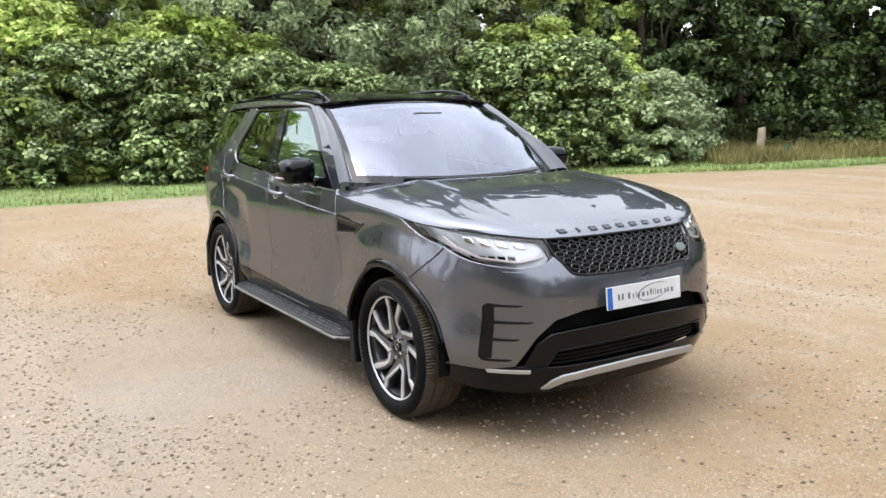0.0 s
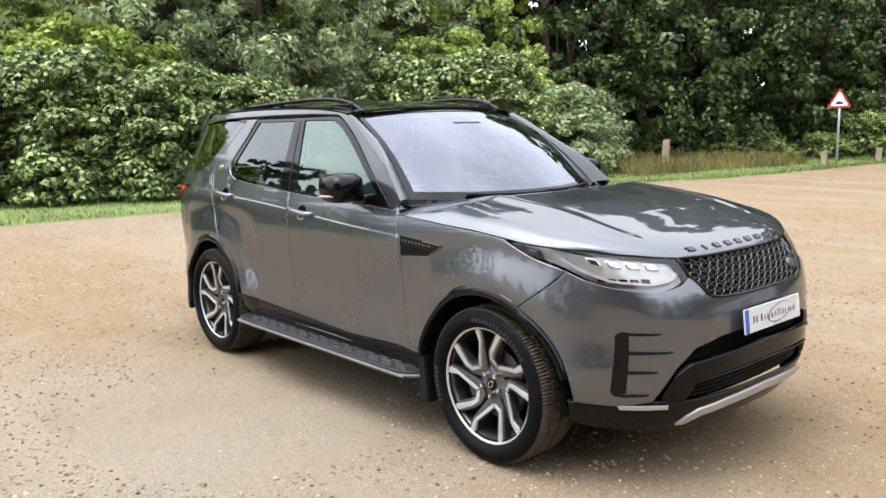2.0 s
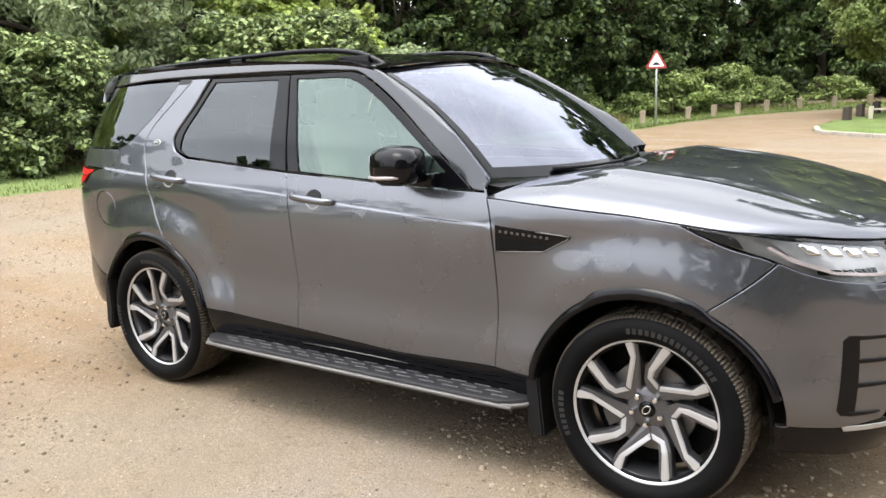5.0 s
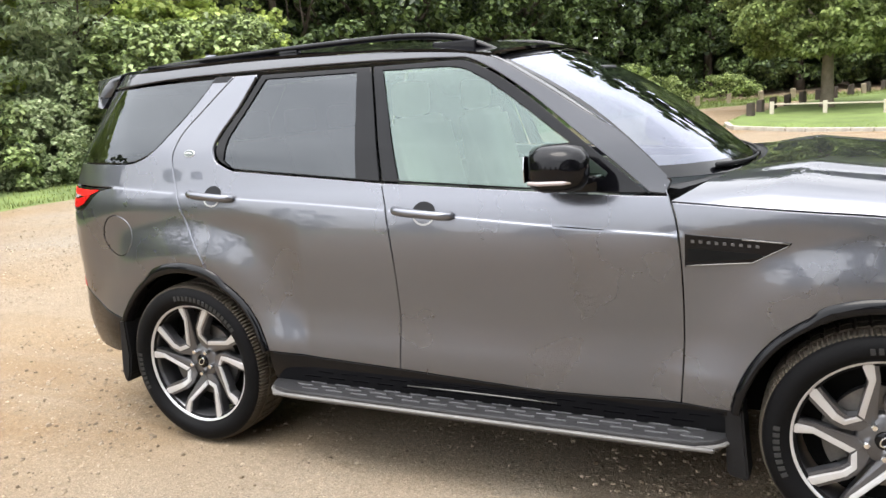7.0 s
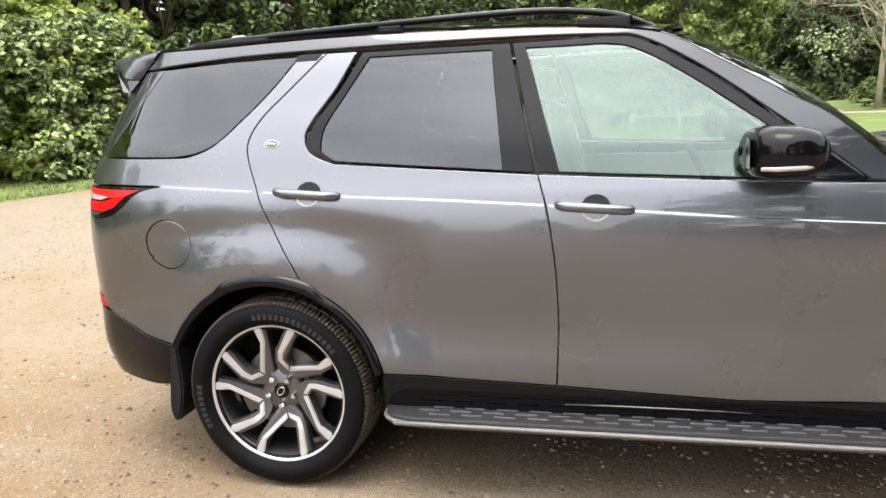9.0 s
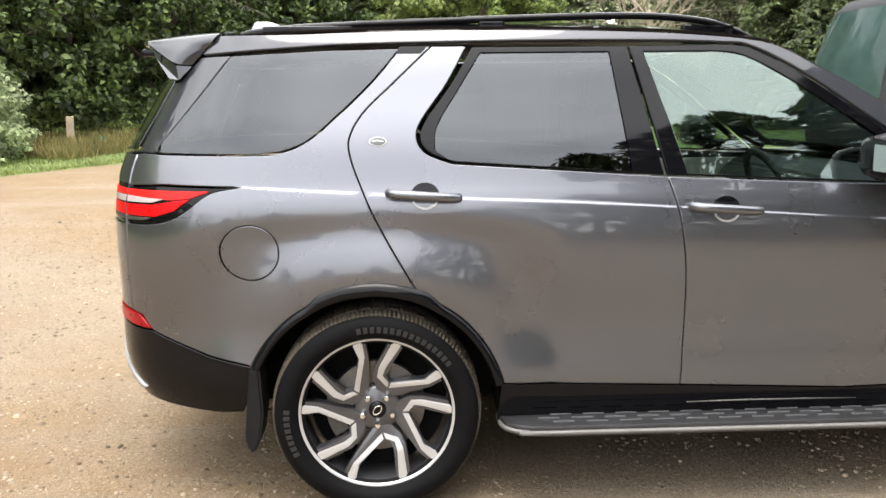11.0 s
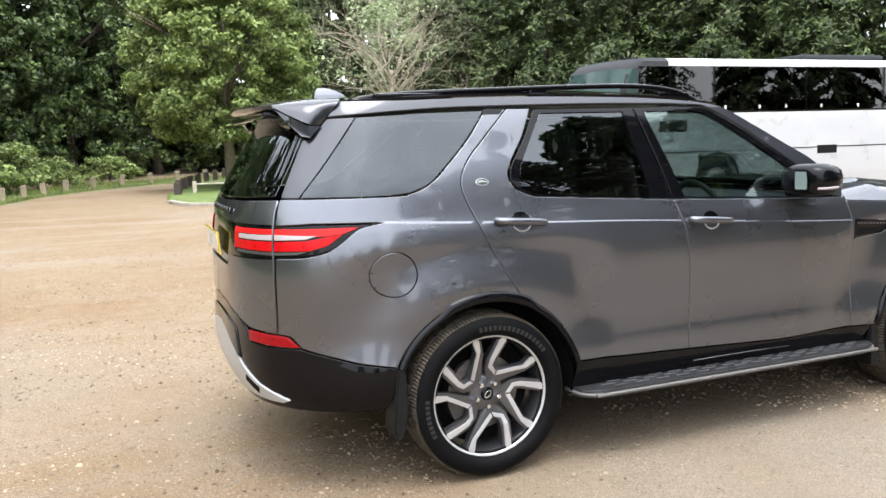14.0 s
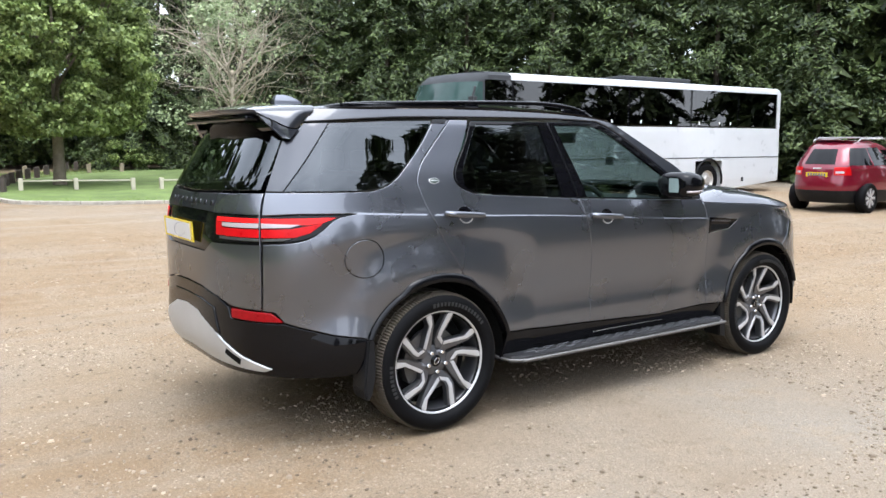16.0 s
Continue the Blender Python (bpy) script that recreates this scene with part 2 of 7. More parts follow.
BARK = surface("bark", (0.085, 0.066, 0.05), 0.9, vary=0.4, scale=5, fine=35, bump=0.8)
RED_BARK = surface("reddish_bark", (0.19, 0.105, 0.07), 0.9, vary=0.35, scale=5, fine=35, bump=0.8)
PALE_BARK = surface("pale_twigs", (0.36, 0.31, 0.235), 0.9, vary=0.3, scale=5, fine=35, bump=0.4)
LEAF_HEDGE = leaf_material("hedge_leaves", (0.035, 0.058, 0.018), (0.46, 0.57, 0.24), 0.34, 0.26)
LEAF_BRIGHT = leaf_material("bright_leaves", (0.24, 0.33, 0.07), (0.72, 0.82, 0.28), 0.4, 0.48)
LEAF_DARK = leaf_material("dark_leaves", (0.012, 0.026, 0.009), (0.18, 0.25, 0.085), 0.4, 0.24)
LEAF_GREY = leaf_material("greyish_leaves", (0.21, 0.28, 0.13), (0.58, 0.66, 0.39), 0.45, 0.42)
LEAF_OAK = leaf_material("oak_leaves", (0.095, 0.14, 0.04), (0.41, 0.50, 0.18), 0.42, 0.38)
NEEDLES = leaf_material("yew_needles", (0.014, 0.028, 0.010), (0.13, 0.172, 0.058), 0.45, 0.14)
WEATHERED = surface("weathered_wood", (0.33, 0.27, 0.19), 0.85, vary=0.35, scale=4, fine=50, bump=0.5)
DARK_WOOD = surface("dark_wood", (0.07, 0.055, 0.045), 0.85, vary=0.35, scale=4, fine=50, bump=0.5)
STONE_KERB = surface("stone_kerb", (0.36, 0.33, 0.28), 0.9, vary=0.25, scale=3, fine=40, bump=0.5)
RENDER_WALL = surface("pale_wall", (0.5, 0.46, 0.4), 0.9, vary=0.15, scale=1, fine=20, bump=0.3)

PAINT = car_paint("dark_grey_metallic_paint", (0.126, 0.131, 0.150), 0.85, 0.27)
ROOF_BLACK = car_paint("black_metallic_roof", (0.029, 0.031, 0.038), 0.5, 0.35)
BLACK_GLOSS = surface("gloss_black", (0.003, 0.003, 0.004), 0.045, vary=0.1, rough_vary=0.02, spec=0.22)
BLACK_PLASTIC = surface("black_plastic", (0.009, 0.009, 0.010), 0.5, vary=0.25, scale=8, bump=0.15, spec=0.18)
# black arch lining; also stands in for shade in the coach and exhaust slots
LINER_AND_SHADE = surface("wheel_arch_liner", (0.006, 0.006, 0.006), 0.95, vary=0.3, scale=8, spec=0.1)
RUBBER = surface("tyre_rubber", (0.0045, 0.0045, 0.005), 0.6, vary=0.3, scale=9, fine=90, bump=0.12, spec=0.08)
TREAD = surface("dusty_tyre_tread", (0.060, 0.048, 0.034), 0.85, vary=0.35, scale=14, fine=90, bump=0.3)
RUBBER_MARK = surface("raised_tyre_marks", (0.012, 0.012, 0.012), 0.7, vary=0.2)
SILVER = surface("machined_alloy", (0.52, 0.52, 0.53), 0.32, 0.5, vary=0.06, scale=10, rough_vary=0.06)
WHEEL_GREY = surface("wheel_grey_lacquer", (0.085, 0.085, 0.092), 0.32, 0.6, vary=0.1, coat=0.6)
DARK_METAL = surface("dark_metal", (0.09, 0.088, 0.085), 0.5, 0.7, vary=0.3, scale=14)
STEEL = surface("brake_steel", (0.16, 0.155, 0.15), 0.45, 0.9, vary=0.2, scale=20)
SATIN = surface("satin_silver", (0.44, 0.44, 0.445), 0.38, 0.4, vary=0.08, scale=6)
CHROME = surface("chrome", (0.78, 0.78, 0.79), 0.08, 1.0, vary=0.03, rough_vary=0.03)
CLEAR = tinted_glass("clear_lens", (0.95, 0.95, 0.95), 0.05)
GLASS_FRONT = tinted_glass("green_tinted_glass", (0.42, 0.52, 0.47), 0.12, (0.82, 1.0, 0.93))
GLASS_SCREEN = tinted_glass("windscreen_glass", (0.34, 0.39, 0.41), 0.16, (0.82, 0.85, 1.0))
GLASS_DARK = tinted_glass("privacy_glass", (0.07, 0.07, 0.072), 0.072, (0.90, 0.95, 1.0))
RED_LENS = surface("red_lamp_lens", (0.42, 0.004, 0.006), 0.3, vary=0.15, scale=20, spec=0.15)
RED_GLOW = surface("bright_red_bar", (0.85, 0.012, 0.012), 0.3, vary=0.06, spec=0.2)
WHITE_LENS = surface("pale_lamp_bar", (0.36, 0.31, 0.31), 0.25, vary=0.1, coat=0.4)
REFLECTOR = surface("red_reflector", (0.24, 0.003, 0.006), 0.3, vary=0.2, scale=40, spec=0.2)
CREAM = surface("cream_leather", (0.42, 0.40, 0.35), 0.5, vary=0.1, scale=7, bump=0.15)
CABIN = surface("dark_cabin_trim", (0.03, 0.03, 0.032), 0.6, vary=0.2, scale=8, bump=0.15)
PLATE_WHITE = surface("white_plate", (0.55, 0.56, 0.57), 0.25, vary=0.04, coat=0.5)
PLATE_YELLOW = surface("yellow_plate", (0.60, 0.44, 0.02), 0.25, vary=0.05, coat=0.5)
PLATE_BLUE = surface("blue_band", (0.015, 0.10, 0.42), 0.3, vary=0.05)
PLATE_INK = surface("dark_ink", (0.10, 0.105, 0.14), 0.4, vary=0.1)
LETTER = surface("dark_chrome_letters", (0.05, 0.05, 0.055), 0.22, 0.8, vary=0.1)
BADGE_GREEN = surface("dark_green_oval", (0.05, 0.07, 0.06), 0.3, vary=0.2, scale=60, coat=0.5)

# ---- mesh helpers ----
def mesh_object(name, verts, faces, material, parent=None, smooth=True, label=""):
    me = bpy.data.meshes.new(name)
    me.from_pydata([tuple(v) for v in verts], [], faces)
    me.materials.append(material)
    if smooth:
        me.polygons.foreach_set("use_smooth", [True] * len(me.polygons))
    me.update()
    ob = new(name, me)
    if parent is not None:
        ob.parent = parent
    if label:
        ob["label"] = label
    return ob


def part(name, bm, material, parent, label="", smooth=False):
    me = bpy.data.meshes.new(name)
    bm.to_mesh(me)
    bm.free()
    me.materials.append(material)
    if smooth:
        me.polygons.foreach_set("use_smooth", [True] * len(me.polygons))
    ob = new(name, me)
    if parent is not None:
        ob.parent = parent
    if label:
        ob["label"] = label
    return ob


def thing(name, label, category, group="", kind="", at=None):
    ob = new(name)
    if at is not None:
        ob.matrix_basis = at
    return tagged(ob, label, category, group, kind)


def box(bm, x0, x1, y0, y1, z0, z1, bevel=0.0, m=None):
    """A box with rounded edges, added to bm."""
    r = bmesh.ops.create_cube(bm, size=1.0)["verts"]
    for v in r:
        v.co = Vector(((x0 + x1) / 2 + v.co.x * (x1 - x0), (y0 + y1) / 2 + v.co.y * (y1 - y0), (z0 + z1) / 2 + v.co.z * (z1 - z0)))
    if bevel:
        es = list({e for v in r for e in v.link_edges})
        out = bmesh.ops.bevel(bm, geom=es, offset=bevel, segments=2, affect="EDGES", profile=0.6)
        r = list({v for f in out["faces"] for v in f.verts} | {v for v in r if v.is_valid})
    if m is not None:
        bmesh.ops.transform(bm, matrix=m, verts=[v for v in r if v.is_valid])
    return bm


def lathe(bm, profile, segments, m=None, closed=False):
    """Turn a profile of (radius, along y) round the y axis."""
    rings = []
    for i in range(segments):
        a = 2 * math.pi * i / segments
        rings.append([bm.verts.new((r * math.cos(a), y, r * math.sin(a))) for r, y in profile])
    cnt = len(profile)
    for i in range(segments):
        p, q = rings[i], rings[(i + 1) % segments]
        for j in range(cnt if closed else cnt - 1):
            k = (j + 1) % cnt
            bm.faces.new((p[j], p[k], q[k], q[j]))
    if m is not None:
        bmesh.ops.transform(bm, matrix=m, verts=[v for r in rings for v in r])
    return bm


def tube(bm, points, radii, sides=8, cap=True):
    """A tapered tube along points."""
    rings = []
    pts = [Vector(p) for p in points]
    for i, p in enumerate(pts):
        d = (pts[min(i + 1, len(pts) - 1)] - pts[max(i - 1, 0)]).normalized()
        a = d.orthogonal().normalized()
        if rings:
            a = (last - d * last.dot(d)).normalized()
        last = a
        b = d.cross(a)
        rings.append([bm.verts.new(p + (a * math.cos(2 * math.pi * k / sides) + b * math.sin(2 * math.pi * k / sides)) * radii[i]) for k in range(sides)])
    for p, q in zip(rings, rings[1:]):
        for k in range(sides):
            bm.faces.new((p[k], p[(k + 1) % sides], q[(k + 1) % sides], q[k]))
    if cap:
        bm.faces.new(rings[0][::-1])
        bm.faces.new(rings[-1])
    return bm


def slab(bm, outline, thick, m=None):
    """A flat plate from a 2D outline in the xz plane, thick along y (front face at y = 0, facing -y)."""
    f = [bm.verts.new((x, 0, z)) for x, z in outline]
    k = [bm.verts.new((x, thick, z)) for x, z in outline]
    area = sum(outline[i][0] * outline[(i + 1) % len(outline)][1] - outline[(i + 1) % len(outline)][0] * outline[i][1] for i in range(len(outline)))
    if area < 0:
        f, k = f[::-1], k[::-1]
    bm.faces.new(f)
    bm.faces.new(k[::-1])
    for i in range(len(f)):
        j = (i + 1) % len(f)
        bm.faces.new((f[j], f[i], k[i], k[j]))
    if m is not None:
        bmesh.ops.transform(bm, matrix=m, verts=f + k)
    return bm


def patch_grid(name, f, na, nb, material, parent, thick=0.0, label="", flip=False):
    """A smooth sheet over f(a, b), 0..1 each, with thickness towards its back."""
    vs = [Vector(f(i / na, j / nb)) for i in range(na + 1) for j in range(nb + 1)]
    fs = []
    for i in range(na):
        for j in range(nb):
            q = (i * (nb + 1) + j, (i + 1) * (nb + 1) + j, (i + 1) * (nb + 1) + j + 1, i * (nb + 1) + j + 1)
            fs.append(q[::-1] if flip else q)
    if thick:
        ns = [Vector() for _ in vs]
        for q in fs:
            nn = (vs[q[2]] - vs[q[0]]).cross(vs[q[3]] - vs[q[1]])
            for k in q:
                ns[k] += nn
        base = len(vs)
        back = [v - n.normalized() * thick for v, n in zip(vs, ns)]
        rim = [i * (nb + 1) for i in range(na + 1)] + [na * (nb + 1) + j for j in range(1, nb + 1)] + [i * (nb + 1) + nb for i in range(na - 1, -1, -1)] + [j for j in range(nb - 1, 0, -1)]
        edge = [vs[k] for k in rim]
        vs = vs + back
        fs = fs + [tuple(base + k for k in q[::-1]) for q in fs]
        e0 = len(vs)
        vs += edge + [back[k] for k in rim]
        cnt = len(rim)
        for i in range(cnt):
            j = (i + 1) % cnt
            q = (e0 + i, e0 + j, e0 + cnt + j, e0 + cnt + i)
            fs.append(q if flip else q[::-1])
    return mesh_object(name, vs, fs, material, parent, True, label)


# ---- ground ----
def make_ground():
    rng = np.random.default_rng(3)
    radii = [0.0]
    while radii[-1] < 900:
        radii.append(radii[-1] + max(0.35, radii[-1] * 0.05))
    seg = 144
    verts, faces = [(0.0, -2.0, 0.0)], []
    for r in radii[1:]:
        for k in range(seg):
            a = 2 * math.pi * k / seg
            x, y = r * math.cos(a), -2 + r * math.sin(a)
            rough = noise.noise((x * 0.35, y * 0.35, 0)) * 0.012 + noise.noise((x * 1.7, y * 1.7, 4)) * 0.004
            verts.append((x, y, ground_z(x, y) + rough * (1 if r < 40 else 0)))
    for k in range(seg):
        faces.append((0, 1 + k, 1 + (k + 1) % seg))
    for i in range(len(radii) - 2):
        for k in range(seg):
            a, b = 1 + i * seg + k, 1 + i * seg + (k + 1) % seg
            faces.append((a, a + seg, b + seg, b))
    ob = mesh_object("ground", verts, faces, GRAVEL)
    return tagged(ob, "tan compacted gravel car park with loose stones", "ground", kind="structure")


make_ground()

VERGE_EDGE = [(-12.2, -30), (-12.1, -12), (-12.1, -2), (-11.9, 2), (-10.7, 8), (-9.6, 11.3), (-8.1, 14.2), (-7.0, 16.5), (-6.3, 19.5), (-5.9, 22.5), (-5.0, 25.3), (-3.6, 27.6), (-1.5, 29.8), (2, 32), (8, 34.5), (18, 37)]
VERGE_WIDTH = [5, 5, 5, 5, 3.6, 3.2, 3.5, 5, 4.5, 3.2, 2.6, 2.4, 2.4, 2.4, 3, 3]
ISLAND_FRONT = [(-1.5, 20.0), (-1.2, 18.5), (0.3, 17.4), (2.0, 16.8), (5, 16.2), (9, 15.7), (14, 15.4)]
ISLAND_BACK = [(-1.5, 20.4), (-1.4, 22.5), (0.3, 29), (3.5, 33.0), (7, 34.5), (11, 34), (16, 31)]


def along(points, s):
    """The point at s (0 to 1) of a polyline, by its knots."""
    k = s * (len(points) - 1)
    i = min(int(k), len(points) - 2)
    f = k - i
    return tuple(p + (q - p) * f for p, q in zip(points[i], points[i + 1]))


def verge_back(s):
    x, y = along(VERGE_EDGE, s)
    w = along([(v,) for v in VERGE_WIDTH], s)[0]
    a, b = along(VERGE_EDGE, max(0, s - 0.01)), along(VERGE_EDGE, min(1, s + 0.01))
    d = Vector((b[0] - a[0], b[1] - a[1])).normalized()
    return x - d.y * w, y + d.x * w


def turf_sheet(name, front, back, rows, cols, label, lift=0.05):
    verts, faces = [], []
    for i in range(rows + 1):
        p, q = front(i / rows), back(i / rows)
        for j in range(cols + 1):
            f = j / cols
            x, y = p[0] + (q[0] - p[0]) * f, p[1] + (q[1] - p[1]) * f
            ragged = noise.noise((x * 1.3, y * 1.3, 7)) * 0.22 * (1 - f)
            x, y = x + ragged, y + ragged * 0.5
            up = min(1.0, f * 5) if j else -0.4
            verts.append((x, y, ground_z(x, y) + lift * up + 0.015 + 0.03 * noise.noise((x, y, 2)) * min(1, f * 4)))
    for i in range(rows):
        for j in range(cols):
            a = i * (cols + 1) + j
            faces.append((a, a + 1, a + cols + 2, a + cols + 1)[::-1])
    return tagged(mesh_object(name, verts, faces, TURF), label, "grass verge", kind="structure")


turf_sheet("verge", lambda s: along(VERGE_EDGE, s), verge_back, 150, 10, "rough green grass verge along the gravel's edge")
turf_sheet("grass_island", lambda s: along(ISLAND_FRONT, s), lambda s: along(ISLAND_BACK, s), 60, 24, "mown bright green lawn behind a low kerb", 0.07)


def grass_blades(name, label, count, place, material, low, high, seed):
    rng = np.random.default_rng(seed)
    verts, faces = [], []
    for i in range(count):
        x, y, tall = place(rng)
        z = ground_z(x, y) + 0.02
        h = rng.uniform(low, high) * tall
        a = rng.uniform(0, 2 * math.pi)
        w = 0.006 + 0.05 * h
        lean = rng.normal(0, 0.35, 2) * h
        dx, dy = math.cos(a) * w, math.sin(a) * w
        k = len(verts)
        verts += [(x - dx, y - dy, z), (x + dx, y + dy, z), (x + lean[0], y + lean[1], z + h)]
        faces.append((k, k + 1, k + 2))
    return tagged(mesh_object(name, verts, faces, material, smooth=False), label, "grass", kind="stuff")


def verge_place(rng, lo=0.04, hi=0.90, near=0.0, far=1.0):
    s, f = rng.uniform(lo, hi), rng.uniform(near, far) ** 1.3
    p, q = along(VERGE_EDGE, s), verge_back(s)
    return p[0] + (q[0] - p[0]) * f, p[1] + (q[1] - p[1]) * f, 0.6 + 0.8 * f


def island_place(rng):
    s, f = rng.uniform(0, 1), rng.uniform(0.01, 1)
    p, q = along(ISLAND_FRONT, s), along(ISLAND_BACK, s)
    return p[0] + (q[0] - p[0]) * f, p[1] + (q[1] - p[1]) * f, 1.0


grass_blades("verge_grass", "green unmown grass on the verge", 42000, verge_place, VERGE_GRASS, 0.05, 0.17, 11)
grass_blades("tall_dry_grass", "tall straw-coloured grass by the posts", 5000, lambda r: verge_place(r, 0.41, 0.57, 0.42, 0.95), DRY_GRASS, 0.2, 0.5, 12)
grass_blades("lawn_grass", "short bright green lawn grass", 26000, island_place, GRASS, 0.03, 0.08, 13)


def loose_stones():
    """Pebbles scattered over the gravel; one sheet of many small stones."""
    rng = np.random.default_rng(5)
    verts, faces = [], []
    for i in range(230000):
        r = 0.8 + 11 * rng.uniform() ** 0.75
        a = rng.uniform(0, 2 * math.pi)
        x, y = r * 1.15 * math.cos(a), -1.6 + r * math.sin(a)
        thick = noise.noise((x * 0.55, y * 0.55, 3)) + 0.6 * noise.noise((x * 1.9, y * 1.9, 8))
        if thick * 1.1 - 0.06 < rng.uniform(-0.6, 0.75):
            continue
        s = 0.004 + 0.010 * rng.uniform() ** 2.6 + (0.010 * rng.uniform() if rng.uniform() < 0.05 else 0)
        k = len(verts)
        turn = rng.uniform(0, 6.3)
        z = ground_z(x, y) + noise.noise((x * 0.35, y * 0.35, 0)) * 0.012 + noise.noise((x * 1.7, y * 1.7, 4)) * 0.004
        tall = s * rng.uniform(0.5, 0.95)
        for low, wide in ((-0.003, 1.0), (tall * 0.75, 0.72)):
            for j in range(5):
                w = s * wide * rng.uniform(0.75, 1.25)
                verts.append((x + math.cos(turn + j * 1.257) * w, y + math.sin(turn + j * 1.257) * w, z + low))
        verts.append((x + s * rng.uniform(-0.2, 0.2), y + s * rng.uniform(-0.2, 0.2), z + tall))
        for j in range(5):
            q = (j + 1) % 5
            faces += [(k + j, k + q, k + 5 + q, k + 5 + j), (k + 5 + j, k + 5 + q, k + 10)]
    ob = mesh_object("loose_stones", verts, faces, PEBBLE, smooth=False)
    return tagged(ob, "small pale stones scattered over the gravel", "stones", kind="stuff")


loose_stones()


# ---- trees and bushes ----
def leaf_sheet(centres, normals, rng, size, long=1.45):
    """Kite-shaped leaves, folded along the midrib: vertices and faces."""
    n = len(centres)
    side = rng.normal(0, 1, (n, 3))
    side -= normals * (side * normals).sum(1, keepdims=True)
    side /= np.linalg.norm(side, axis=1, keepdims=True) + 1e-9
    droop = np.cross(normals, side)
    droop *= np.where(droop[:, 2:3] > 0.2, -1, 1)
    s = size * rng.uniform(0.65, 1.3, (n, 1))
    base, tip = centres - droop * s * long * 0.5, centres + droop * s * long * 0.5 - normals * s * 0.18
    mid = centres - droop * s * 0.1 + normals * s * 0.14
    wid = np.cross(droop, normals)
    left, right = mid + wid * s * 0.5, mid - wid * s * 0.5
    verts = np.stack([base, left, tip, right], 1).reshape(-1, 3)
    k = np.arange(n)[:, None] * 4
    faces = np.concatenate([k + np.array([[0, 1, 2]]), k + np.array([[0, 2, 3]])], 0)
    return verts, faces


def quick_mesh(name, verts, faces, material):
    me = bpy.data.meshes.new(name)
    me.vertices.add(len(verts))
    me.vertices.foreach_set("co", np.asarray(verts, "f").ravel())
    me.loops.add(len(faces) * 3)
    me.loops.foreach_set("vertex_index", np.asarray(faces, "i").ravel())
    me.polygons.add(len(faces))
    me.polygons.foreach_set("loop_start", np.arange(0, len(faces) * 3, 3, dtype="i"))
    me.materials.append(material)
    me.update(calc_edges=True)
    me.validate()
    return me


def crown_leaves(rng, clumps, per_clump, size, flat=0.55, long=1.45, up=1.15):
    """Leaves on the outsides of many clumps (centre x, y, z, radius)."""
    cs, ns = [], []
    for x, y, z, r in clumps:
        d = rng.normal(0, 1, (per_clump, 3))
        d /= np.linalg.norm(d, axis=1, keepdims=True)
        rad = r * rng.uniform(0.45, 1.12, (per_clump, 1)) ** 0.6
        p = d * rad * (1, 1, flat) + (x, y, z)
        cs.append(p)
        nn = d * 0.7 + rng.normal(0, 0.45, (per_clump, 3)) + (0, 0, up)
        ns.append(nn / np.linalg.norm(nn, axis=1, keepdims=True))
    return leaf_sheet(np.concatenate(cs), np.concatenate(ns), rng, size, long)


def limbs(bm, rng, start, direction, length, radius, depth, spread=0.5, kids=3, wobble=0.15, sides=6):
    """A tapered limb that forks."""
    pts, rad = [Vector(start)], [radius]
    d = Vector(direction).normalized()
    steps = 4 if depth > 1 else 3
    for i in range(steps):
        d = (d + Vector(rng.normal(0, wobble, 3)) + Vector((0, 0, 0.04))).normalized()
        pts.append(pts[-1] + d * length / steps)
        rad.append(radius * (1 - 0.55 * (i + 1) / steps))
    tube(bm, pts, rad, sides, False)
    if depth <= 0:
        return
    for k in range(kids):
        i = rng.integers(1, steps + 1)
        nd = (d + Vector(rng.normal(0, spread, 3))).normalized()
        limbs(bm, rng, pts[i], nd, length * rng.uniform(0.55, 0.8), rad[i] * 0.65, depth - 1, spread, kids, wobble * 1.15, max(3, sides - 1))


def make_bush(seed, width, tall, clumps, per, size, material, label, category="bush"):
    rng = np.random.default_rng(seed)
    root = thing("bush", label, category, "bushes in the hedge")
    cl = []
    for i in range(clumps):
        a, h = rng.uniform(0, 2 * math.pi), rng.uniform(0.03, 1.0)
        rr = width * (1 - 0.55 * h ** 2.2) * math.sqrt(rng.uniform(0.25, 1.0))
        cl.append((rr * math.cos(a), rr * math.sin(a), tall * h * 0.9 + 0.1, rng.uniform(0.16, 0.36) * (0.6 + 0.25 * width)))
    v, f = crown_leaves(rng, cl, per, size)
    v[:, 2] = np.maximum(v[:, 2], 0.03)
    crown = new("crown", quick_mesh("crown", v, f, material))
    crown.parent = root
    bm = bmesh.new()
    limbs(bm, rng, (0, 0, -0.1), (rng.normal(0, 0.2), rng.normal(0, 0.2), 1), tall * 0.6, 0.06, 0)
    part("stem", bm, BARK, root, "thin brown stem")
    return root


